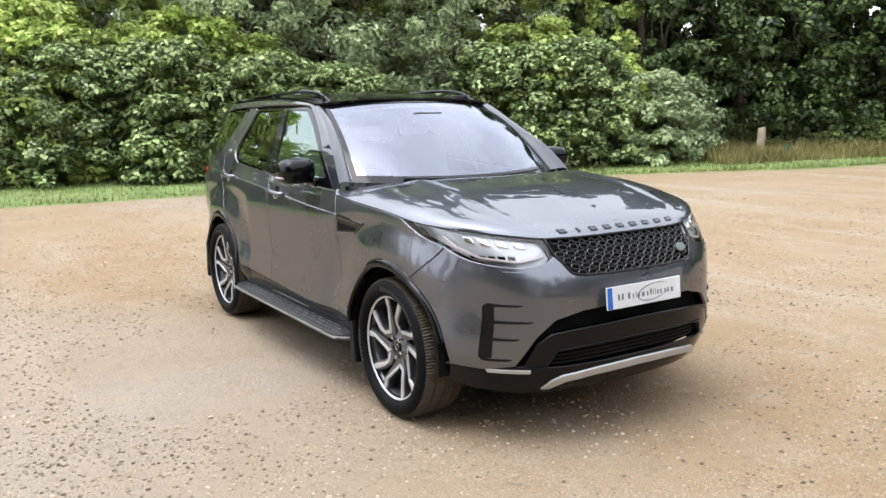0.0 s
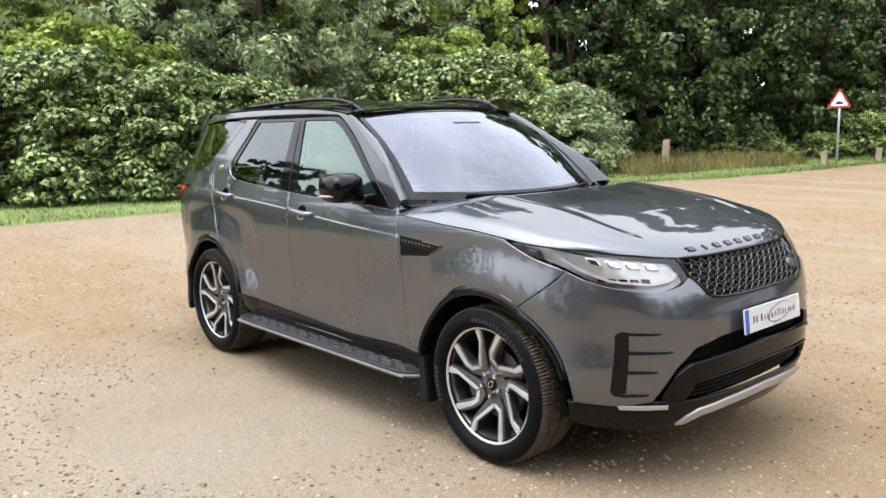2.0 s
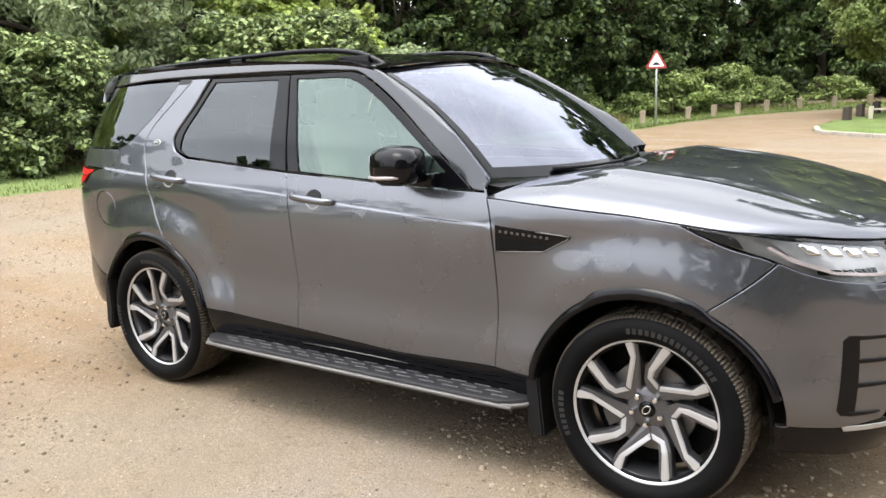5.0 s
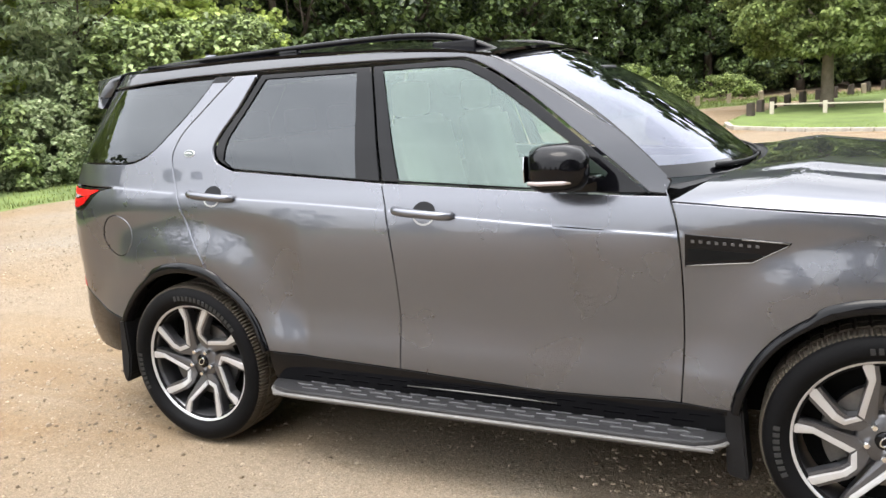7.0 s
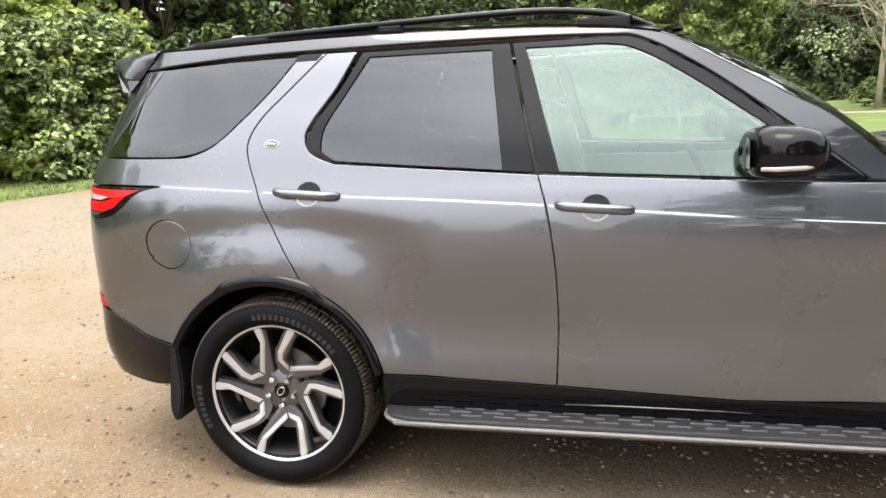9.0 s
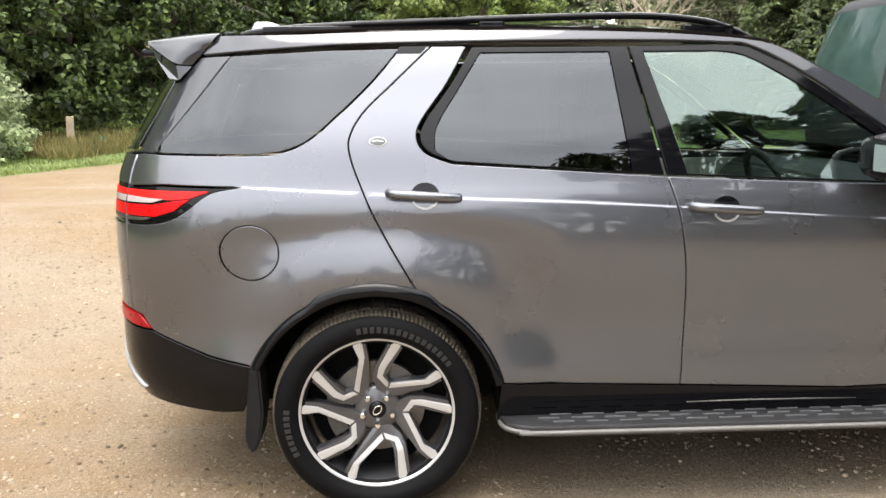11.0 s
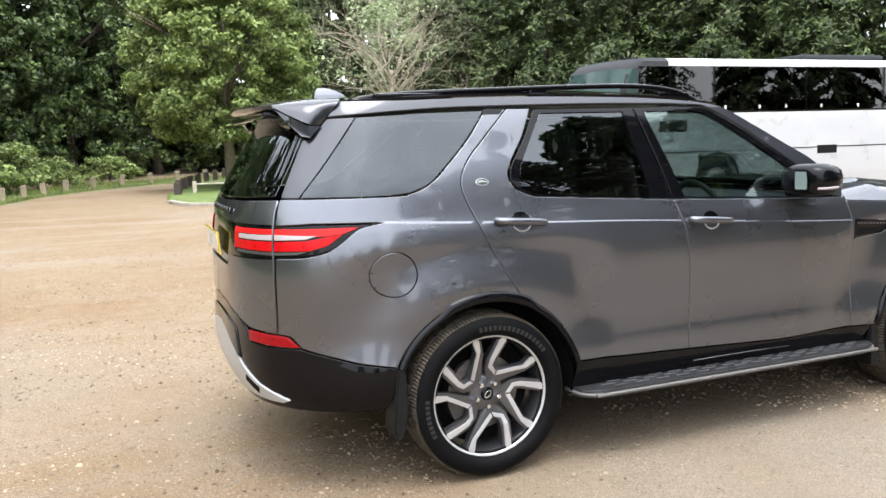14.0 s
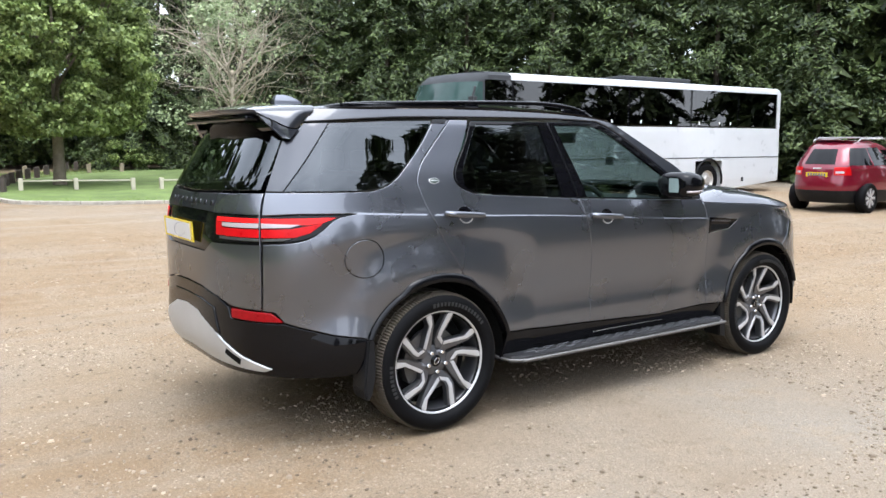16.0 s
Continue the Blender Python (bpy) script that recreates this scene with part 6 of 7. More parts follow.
        pts = [(u0, out - 0.002, zc + 0.014), (u0 + 0.03, out + 0.030, zc + 0.012), (u0 + 0.13, out + 0.040, zc + 0.006), (u0 + 0.23, out + 0.030, zc - 0.002), (u0 + 0.262, out - 0.002, zc - 0.004)]
        tube(bm, [(x, -y * s, z) for x, y, z in spline(pts, 5)], [0.010] + [0.0155] * 18 + [0.012, 0.009], 10)
        for v in bm.verts:
            v.co.z = zc + 0.005 + (v.co.z - zc - 0.005) * 1.12
        part("door_handle", bm, PAINT, door, "grey pull handle", True)
        cup = arc(u0 + 0.135, zc + 0.004, 0.052, 0, 360, 26)[:-1]
        panel("handle_cup", [(u, zc + (z - zc) * 0.82) for u, z in cup], PAINT, door, 0.0, lift=0.0015, fold=0.004, lines=False, bead=0.001, sides=(s,))
        # cup is flat: shade above and sky glint below are dark and pale panels
        panel("handle_cup_shade", [(u, zc + 0.008 + max(0, z - zc) * 0.80) for u, z in arc(u0 + 0.135, zc, 0.050, 0, 180, 14)], BLACK_GLOSS, door, 0.0, lift=0.0028, fold=0.004, lines=False, bead=0.001, sides=(s,))
        crescent = arc(u0 + 0.135, zc - 0.004, 0.049, 200, 340, 14) + arc(u0 + 0.135, zc + 0.001, 0.045, 340, 200, 14)
        panel("handle_cup_glint", [(u, zc + (z - zc) * 0.86) for u, z in crescent], SATIN, door, 0.0, lift=0.003, fold=0.002, lines=False, bead=0.0005, sides=(s,))
    # oval badge on the pillar
    oval = [(-1.437 + 0.033 * math.cos(a * 0.2618), 1.392 + 0.0165 * math.sin(a * 0.2618)) for a in range(24)]
    ring = panel("side_badge", oval, SATIN, car, 0.0, lift=0.004, fold=0.006, lines=False, bead=0.002, sides=(s,), label="small oval badge with a bright rim")[0]
    panel("badge_centre", [(-1.437 + (u + 1.437) * 0.86, 1.392 + (z - 1.392) * 0.82) for u, z in oval], BADGE_GREEN, ring, 0.0, lift=0.0055, fold=0.003, lines=False, bead=0.001, sides=(s,))
    panel("badge_stripe", [(-1.458, 1.396), (-1.44, 1.398), (-1.416, 1.393), (-1.416, 1.389), (-1.44, 1.392), (-1.458, 1.389)], SATIN, ring, 0.0, lift=0.0065, fold=0.002, lines=False, bead=0.0005, sides=(s,))


# ---- wheels ----
def make_wheel():
    """One wheel facing -y, axle through its origin."""
    wheel = new("wheel")
    wheel.parent = car
    wheel["label"] = "five-spoke alloy wheel with a wide black tyre"
    seg = 288
    prof = [(0.296, -0.120), (0.305, -0.136), (0.327, -0.146), (0.350, -0.143), (0.368, -0.134), (0.380, -0.122)]
    bm = bmesh.new()
    lathe(bm, [(0.270, -0.100)] + prof + [(0.381, 0.122), (0.350, 0.143), (0.283, 0.118)], 96)
    tyre = part("tyre", bm, RUBBER, wheel, "black tyre with raised side marks", True)
    bm = bmesh.new()
    rings = []
    rows = [(-0.1235, 0.3785), (-0.121, 0.384), (-0.100, 0.3905), (-0.070, 0.393), (-0.068, 0.385), (-0.060, 0.385), (-0.058, 0.3935), (-0.006, 0.3935), (-0.004, 0.385), (0.004, 0.385), (0.006, 0.3935), (0.058, 0.3935), (0.060, 0.385), (0.068, 0.385), (0.070, 0.393), (0.100, 0.3905), (0.121, 0.384), (0.1235, 0.3785)]
    for i in range(seg):
        ring = []
        for j, (y, r) in enumerate(rows):
            groove = (i % 2 == 0) and (1 <= j <= 3 or 14 <= j <= 16)
            groove |= (i % 3 == 1) and (6 <= j <= 7 or 10 <= j <= 11) and (i % 6 == 1)
            a = 2 * math.pi * (i + 0.5 * (j / 17)) / seg
            rr = r - (0.007 if groove else 0)
            ring.append(bm.verts.new((rr * math.cos(a), y, rr * math.sin(a))))
        rings.append(ring)
    for i in range(seg):
        p, q = rings[i], rings[(i + 1) % seg]
        for j in range(len(rows) - 1):
            bm.faces.new((p[j], p[j + 1], q[j + 1], q[j]))
    part("tread", bm, TREAD, tyre, "dusty block tread")
    for a0, cnt in ((62, 7), (205, 8), (100, 10)):
        for k in range(cnt):
            a = radians(a0 - k * 4.2)
            bm = bmesh.new()
            box(bm, -0.0075, 0.0075, -0.0012, 0.002, -0.011, 0.011, 0.0008, Matrix.Translation((0.332 * math.cos(a), -0.1462, 0.332 * math.sin(a))) @ pose(0, 0, 0, 0, 90 - math.degrees(a), 0) @ pose(0, 0, 0, 4, 0, 0))
            part("side_mark", bm, RUBBER_MARK, tyre)
    bm = bmesh.new()
    lathe(bm, [(0.268, -0.104), (0.276, -0.1115), (0.284, -0.110), (0.285, -0.100), (0.270, -0.085), (0.262, -0.070), (0.255, 0.09), (0.275, 0.115)], 72)
    rim_part = part("rim", bm, WHEEL_GREY, wheel, "dark grey rim with machined faces", True)
    bm = bmesh.new()
    lathe(bm, [(0.2655, -0.1045), (0.270, -0.1125), (0.2765, -0.1165), (0.283, -0.1125)], 72)
    part("rim_edge", bm, SILVER, rim_part, "bright machined rim edge", True)
    # one pair of arms, in the wheel's face: hub end, knee, rim end
    arms = [
        ([(0.010, -0.062), (0.020, -0.108), (-0.070, -0.196), (-0.088, -0.262), (-0.128, -0.245), (-0.098, -0.186), (-0.018, -0.075)]),
        ([(0.012, -0.064), (0.020, -0.106), (0.052, -0.122), (0.060, -0.150), (0.066, -0.268), (0.112, -0.252), (0.098, -0.136), (0.080, -0.094), (0.044, -0.062)]),
    ]
    face = [
        ([(0.024, -0.112), (-0.066, -0.198), (-0.082, -0.262), (-0.122, -0.247), (-0.094, -0.188), (0.014, -0.086)]),
        ([(0.024, -0.112), (0.056, -0.122), (0.064, -0.150), (0.070, -0.267), (0.108, -0.254), (0.094, -0.138), (0.076, -0.100), (0.016, -0.086)]),
    ]
    def grown(poly, d):
        """The outline moved outwards by d."""
        n = len(poly)
        area = sum(poly[i][0] * poly[(i + 1) % n][1] - poly[(i + 1) % n][0] * poly[i][1] for i in range(n))
        out = []
        for i in range(n):
            a, b, c = Vector(poly[i - 1]), Vector(poly[i]), Vector(poly[(i + 1) % n])
            e, f = (b - a).normalized(), (c - b).normalized()
            m = Vector((e.y + f.y, -e.x - f.x)).normalized() * (1 if area > 0 else -1)
            out.append(tuple(b + m * d))
        return out

    arms, face = [grown(p, 0.004) for p in arms], [grown(p, -0.0045) for p in face]
    for k in range(5):
        turn = pose(0, 0, 0, 0, 72 * k, 0)
        for f, g in zip(arms, face):
            for which, material, depth, thick, nm in ((f, WHEEL_GREY, -0.098, 0.045, "spoke"), (g, SILVER, -0.1035, 0.010, "spoke_face")):
                bm = bmesh.new()
                fv = [bm.verts.new((x, 0, z)) for x, z in which]
                area = sum(which[i][0] * which[(i + 1) % len(which)][1] - which[(i + 1) % len(which)][0] * which[i][1] for i in range(len(which)))
                if area < 0:
                    fv = fv[::-1]
                fc = bm.faces.new(fv)
                ext = bmesh.ops.extrude_face_region(bm, geom=[fc])
                for v in ext["geom"]:
                    if isinstance(v, bmesh.types.BMVert):
                        v.co.y = thick
                bmesh.ops.recalc_face_normals(bm, faces=bm.faces)
                bmesh.ops.bevel(bm, geom=[e for e in bm.edges if abs(e.verts[0].co.y) < 1e-6 and abs(e.verts[1].co.y) < 1e-6], offset=0.0035, segments=2, affect="EDGES")
                for v in bm.verts:
                    r = math.hypot(v.co.x, v.co.z)
                    v.co.y += depth + 0.030 * smooth01((0.20 - r) / 0.14) - 0.004 * smooth01((r - 0.2) / 0.07)
                bmesh.ops.transform(bm, matrix=turn, verts=bm.verts)
                part(nm, bm, material, rim_part)
        a = radians(72 * k + 54)
        bm = bmesh.new()
        lathe(bm, [(0.0, -0.018), (0.009, -0.018), (0.012, -0.014), (0.012, 0.01)], 6, Matrix.Translation((0.056 * math.cos(a), -0.074, 0.056 * math.sin(a))))
        part("wheel_nut", bm, CHROME, rim_part)
    bm = bmesh.new()
    lathe(bm, [(0.0, -0.070), (0.036, -0.070), (0.045, -0.066), (0.075, -0.064), (0.088, -0.055), (0.090, 0.0)], 40)
    part("hub", bm, WHEEL_GREY, rim_part, smooth=True)
    bm = bmesh.new()
    lathe(bm, [(0.0, -0.080), (0.026, -0.079), (0.031, -0.075), (0.032, -0.068)], 28)
    cap = part("centre_cap", bm, BLACK_GLOSS, rim_part, "black centre cap with an oval mark", True)
    bm = bmesh.new()
    lathe(bm, [(0.0165, -0.0815), (0.019, -0.0825), (0.0215, -0.0815)], 24)
    bmesh.ops.scale(bm, vec=(1, 1, 0.62), verts=bm.verts)
    bmesh.ops.rotate(bm, matrix=Matrix.Rotation(radians(-50), 3, "Y"), verts=bm.verts)
    part("oval_mark", bm, CHROME, cap, smooth=True)
    bm = bmesh.new()
    lathe(bm, [(0.06, -0.030), (0.178, -0.030), (0.180, -0.026), (0.180, -0.004), (0.06, -0.004)], 48)
    disc = part("brake_disc", bm, STEEL, wheel, "grey steel brake disc")
    bm = bmesh.new()
    for i in range(14):
        a = radians(150 + i * 5)
        for r, y in ((0.135, -0.05), (0.195, -0.05), (0.195, 0.02), (0.135, 0.02)):
            bm.verts.new((r * math.cos(a), y, r * math.sin(a)))
    bm.verts.ensure_lookup_table()
    for i in range(13):
        for j in range(4):
            bm.faces.new((bm.verts[i * 4 + j], bm.verts[i * 4 + (j + 1) % 4], bm.verts[i * 4 + 4 + (j + 1) % 4], bm.verts[i * 4 + 4 + j]))
    part("brake_caliper", bm, DARK_METAL, wheel)
    bm = bmesh.new()
    lathe(bm, [(0.0, 0.03), (0.262, 0.03), (0.262, 0.035)], 40)
    part("wheel_back", bm, LINER_AND_SHADE, wheel)
    return wheel


wheel = make_wheel()
for ob in wheel.children:
    if ob.name.startswith("rim"):
        ob.matrix_basis = Matrix.Diagonal((1.05, 1.0, 1.05, 1))
wheel.matrix_basis = pose(-1.4615, -0.842, 0.391, 0, 0, 0)
for x, s, turn in ((1.4615, 1, 1), (1.4615, -1, 40), (-1.4615, -1, 15)):
    copy_thing(wheel, pose(x, -0.842 * s, 0.391, 0, turn, 0 if s > 0 else 180))

# ---- underside and cabin ----
for x in (1.4615, -1.4615):
    for s in BOTH:
        bm = bmesh.new()
        prof = arc(x, 0.388, 0.462, -6, 186, 30)
        a = [bm.verts.new((u, -0.94 * s, z)) for u, z in prof]
        b = [bm.verts.new((u, -0.64 * s, z)) for u, z in prof]
        for i in range(len(prof) - 1):
            bm.faces.new((a[i], a[i + 1], b[i + 1], b[i]))
        bm.faces.new(b)
        part("wheel_arch_liner", bm, LINER_AND_SHADE, car)
bm = bmesh.new()
box(bm, -2.22, 2.15, -0.62, 0.62, 0.34, 0.90, 0.04)
part("underbody", bm, LINER_AND_SHADE, car, "dark underbody and floor")
for y0, y1 in ((-0.90, -0.63), (0.63, 0.90)):
    part("sill_box", box(bmesh.new(), -0.98, 0.98, y0, y1, 0.30, 0.47, 0.02), LINER_AND_SHADE, car)
bm = bmesh.new()
box(bm, -2.25, -0.98 - 0.95, -0.60, 0.60, 0.45, 1.15, 0.05)
part("boot_trim", bm, CABIN, car)
bm = bmesh.new()
box(bm, -0.95, 0.80, -0.885, -0.855, 0.5, 1.18, 0.012)
part("door_lining", bm, CREAM, car, "pale door lining")
bm = bmesh.new()
box(bm, -0.95, 0.80, 0.855, 0.885, 0.5, 1.18, 0.012)
part("door_lining", bm, CREAM, car, "pale door lining")
bm = bmesh.new()
dash = [(0.42, 0.90), (0.44, 1.08), (0.52, 1.175), (0.66, 1.20), (0.90, 1.205), (0.94, 0.90)]
slab(bm, dash, 1.62, Matrix.Translation((0, -0.81, 0)))
bmesh.ops.bevel(bm, geom=list(bm.edges), offset=0.02, segments=2, affect="EDGES")
dashboard = part("dashboard", bm, CABIN, car, "dark dashboard with a pale lower half")
bm = bmesh.new()
slab(bm, [(0.405, 0.90), (0.43, 1.06), (0.47, 1.10), (0.47, 0.90)], 1.60, Matrix.Translation((0, -0.80, 0)))
part("dash_trim", bm, CREAM, dashboard)
for y in (-0.38, 0.38):
    bm = bmesh.new()
    slab(bm, [(-0.36, 0.88), (0.16, 0.92), (0.20, 1.0), (0.12, 1.03), (-0.30, 1.0), (-0.42, 1.50), (-0.52, 1.50), (-0.46, 1.0)], 0.50, Matrix.Translation((0, y - 0.25, 0)))
    bmesh.ops.bevel(bm, geom=list(bm.edges), offset=0.035, segments=3, affect="EDGES")
    seat = part("front_seat", bm, CREAM, car, "cream leather front seat", True)
    bm = bmesh.new()
    box(bm, -0.55, -0.46, y - 0.13, y + 0.13, 1.50, 1.66, 0.04)
    part("headrest", bm, CREAM, seat, smooth=True)
for y in (-0.42, 0.0, 0.42):
    bm = bmesh.new()
    slab(bm, [(-1.30, 0.88), (-0.82, 0.92), (-0.80, 1.0), (-1.22, 1.0), (-1.34, 1.42), (-1.44, 1.42), (-1.38, 1.0)], 0.38, Matrix.Translation((0, y - 0.19, 0)))
    bmesh.ops.bevel(bm, geom=list(bm.edges), offset=0.03, segments=2, affect="EDGES")
    seat = part("rear_seat", bm, CREAM, car, "pale rear seat", True)
    bm = bmesh.new()
    box(bm, -1.45, -1.37, y - 0.11, y + 0.11, 1.43, 1.56, 0.03)
    part("headrest", bm, CREAM, seat, smooth=True)
wheel_at = Matrix.Translation((0.24, -0.38, 1.14)) @ pose(0, 0, 0, 0, -28, 0)
bm = bmesh.new()
tube(bm, [wheel_at @ Vector((0, 0.185 * math.cos(a), 0.185 * math.sin(a))) for a in np.linspace(0, 2 * math.pi, 33)], [0.017] * 33, 8, False)
steering = part("steering_wheel", bm, CABIN, car, "dark steering wheel with pale spokes", True)
for a0 in (0, 180, 270):
    bm = bmesh.new()
    box(bm, -0.01, 0.015, -0.022, 0.022, 0.03, 0.18, 0.006, wheel_at @ pose(0, 0, 0, a0 - 90, 0, 0))
    part("wheel_spoke", bm, SATIN, steering)
bm = bmesh.new()
box(bm, -0.02, 0.05, -0.075, 0.075, -0.06, 0.06, 0.02, wheel_at)
part("wheel_boss", bm, CABIN, steering)
bm = bmesh.new()
box(bm, 0.30, 0.34, -0.12, 0.12, 1.60, 1.68, 0.015)
part("rear_view_mirror", bm, CABIN, car)
patch_grid("headlining", lambda a, b: Vector((0.0 - 2.1 * a, 0.62 * (2 * b - 1), 1.745)), 4, 4, CREAM, car, 0.01, "pale headlining")


# ---- road sign, posts, rails ----
SIGN_RED = surface("sign_red", (0.36, 0.035, 0.03), 0.4, vary=0.08)
SIGN_WHITE = surface("sign_white", (0.78, 0.78, 0.76), 0.4, vary=0.06)
SIGN_BLACK = surface("sign_black", (0.015, 0.015, 0.015), 0.4)
GALVANISED = surface("galvanised_pole", (0.42, 0.44, 0.44), 0.5, 0.5, vary=0.15, scale=8)
POST_GREEN = surface("green_post", (0.05, 0.13, 0.08), 0.5, vary=0.2)
WHITE_RAIL = surface("pale_rail", (0.46, 0.42, 0.33), 0.8, vary=0.2, scale=5, bump=0.2)


def road_sign(x, y, face):
    root = thing("road_sign", "red-edged triangular hump warning sign on a pole", "road sign", at=pose(x, y, ground_z(x, y), 0, 0, face))
    bm = bmesh.new()
    tube(bm, [(0, 0.03, -0.1), (0, 0.03, 1.2), (0, 0.03, 2.28)], [0.032] * 3, 10)
    part("pole", bm, GALVANISED, root, smooth=True)

    def tri(r):
        return [(r * math.cos(radians(a)), 1.945 + r * math.sin(radians(a))) for k in (90, 210, 330) for a in (k - 5, k, k + 5)]
    bm = bmesh.new()
    slab(bm, tri(0.34), 0.012, Matrix.Translation((0, -0.012, 0)))
    board = part("board", bm, SIGN_RED, root, "red triangle border")
    bm = bmesh.new()
    slab(bm, tri(0.25), 0.002, Matrix.Translation((0, -0.015, 0)))
    part("white_field", bm, SIGN_WHITE, board)
    bm = bmesh.new()
    hump = [(-0.13, 1.862)] + [(0.095 * math.cos(radians(a)), 1.87 + 0.062 * math.sin(radians(a))) for a in range(180, -1, -15)] + [(0.13, 1.862), (0.13, 1.85), (-0.13, 1.85)]
    slab(bm, hump, 0.002, Matrix.Translation((0, -0.018, 0)))
    part("hump_symbol", bm, SIGN_BLACK, board)


road_sign(-6.3, 21.0, 12)


def bollard(name, label, w, h, material, group=""):
    rng = np.random.default_rng(len(name))
    root = thing(name, label, "post", group)
    bm = bmesh.new()
    box(bm, -w / 2, w / 2, -w / 2, w / 2, -0.1, h, w * 0.12)
    for v in bm.verts:
        v.co.x += rng.normal(0, 0.004)
        v.co.z += (0.03 * v.co.x / w) if v.co.z > h * 0.8 else 0
    part("shaft", bm, material, root)
    return root


spots = [(-6.9, 21.5), (-6.1, 23.5), (-5.6, 24.8), (-5.1, 26.0), (-4.5, 27.4), (-3.6, 28.7), (-2.6, 29.7), (-1.5, 30.6), (-0.4, 31.5), (0.8, 32.2), (2.1, 32.9), (3.5, 33.5), (5.0, 34.1)]
first = bollard("wooden_post", "short weathered wooden post beside the road", 0.16, 0.42, WEATHERED, "posts along the road")
rng = np.random.default_rng(9)
for i, (x, y) in enumerate(spots):
    m = pose(x, y, ground_z(x, y) + 0.03, rng.normal(0, 2), rng.normal(0, 2), rng.uniform(0, 30))
    if i:
        copy_thing(first, m)
    else:
        first.matrix_basis = m
first = bollard("dark_post", "short dark stained timber post on the lawn's edge", 0.19, 0.46, DARK_WOOD, "dark posts round the lawn")
for i in range(12):
    f = i / 11
    x, y = -1.1 + 5.4 * f ** 1.5, 22.2 + 16.0 * f
    m = pose(x, y, ground_z(x, y), 0, 0, rng.uniform(-8, 8) - 20)
    if i:
        copy_thing(first, m)
    else:
        first.matrix_basis = m
stump = bollard("gate_post", "grey weathered gate post standing in the grass", 0.19, 0.95, WEATHERED)
stump.matrix_basis = pose(-10.1, 17.9, ground_z(-10.1, 17.9), 0, 2, 20)
green = bollard("green_post", "small dark green marker post", 0.13, 0.42, POST_GREEN)
green.matrix_basis = pose(-9.4, 18.2, ground_z(-9.4, 18.2), 0, 0, 10)


def low_rail(points):
    """A knee-high timber rail on square posts."""
    root = thing("low_rail", "knee-high pale timber rail on short posts", "rail fence", "rails on the lawn")
    for x, y in points:
        bm = bmesh.new()
        box(bm, x - 0.06, x + 0.06, y - 0.06, y + 0.06, ground_z(x, y) - 0.1, ground_z(x, y) + 0.44, 0.012)
        part("post", bm, WHITE_RAIL, root)
    for (x0, y0), (x1, y1) in zip(points, points[1:]):
        bm = bmesh.new()
        d = math.hypot(x1 - x0, y1 - y0)
        box(bm, -0.02, d + 0.02, -0.03, 0.03, -0.022, 0.022, 0.008, Matrix.Translation((x0, y0, ground_z(x0, y0) + 0.36)) @ pose(0, 0, 0, 0, 0, math.degrees(math.atan2(y1 - y0, x1 - x0))))
        part("rail", bm, WHITE_RAIL, root)


low_rail([(-0.55, 22.7), (0.9, 22.2), (2.4, 21.5)])
low_rail([(3.2, 21.3), (5.0, 20.6), (7.0, 20.0)])

kerb = thing("kerb", "low worn stone kerb along the lawn", "kerb", kind="structure")
kerb_mesh = None
for i in range(22):
    p, q = along(ISLAND_FRONT, i / 22), along(ISLAND_FRONT, (i + 1) / 22)
    d = math.hypot(q[0] - p[0], q[1] - p[1])
    if kerb_mesh is None:
        bm = bmesh.new()
        box(bm, 0.01, 0.99, -0.09, 0.05, -0.08, 0.09, 0.015)
        ob = part("kerb_stone", bm, STONE_KERB, kerb)
        kerb_mesh = ob.data
    else:
        ob = new("kerb_stone", kerb_mesh)
        ob.parent = kerb
    ob.matrix_basis = pose(p[0], p[1], ground_z(*p), 0, 0, math.degrees(math.atan2(q[1] - p[1], q[0] - p[0]))) @ Matrix.Diagonal((d, 1, 1, 1))

wall = thing("boundary_wall", "long pale low wall beyond the lawn", "wall", kind="structure")
bm = bmesh.new()
box(bm, -2.0, 17.0, 53.0, 53.4, 0.2, 1.75, 0.03)
part("wall_run", bm, RENDER_WALL, wall)
bm = bmesh.new()
box(bm, -2.1, 17.1, 52.9, 53.5, 1.75, 1.85, 0.02)
part("coping", bm, STONE_KERB, wall)

# ---- coach ----
COACH_WHITE = surface("coach_white", (0.52, 0.53, 0.54), 0.3, vary=0.05, scale=2, coat=0.6)
COACH_GREY = surface("coach_grey", (0.035, 0.037, 0.040), 0.75, vary=0.2, spec=0.25)
COACH_GLASS = tinted_glass("coach_glass", (0.05, 0.05, 0.05), 0.06)
SCREEN_GREEN = surface("coach_screen_glass", (0.035, 0.065, 0.06), 0.08, vary=0.3, scale=2, spec=0.25)
HUB_STEEL = surface("steel_hub", (0.45, 0.43, 0.40), 0.5, 0.6, vary=0.3, scale=10)


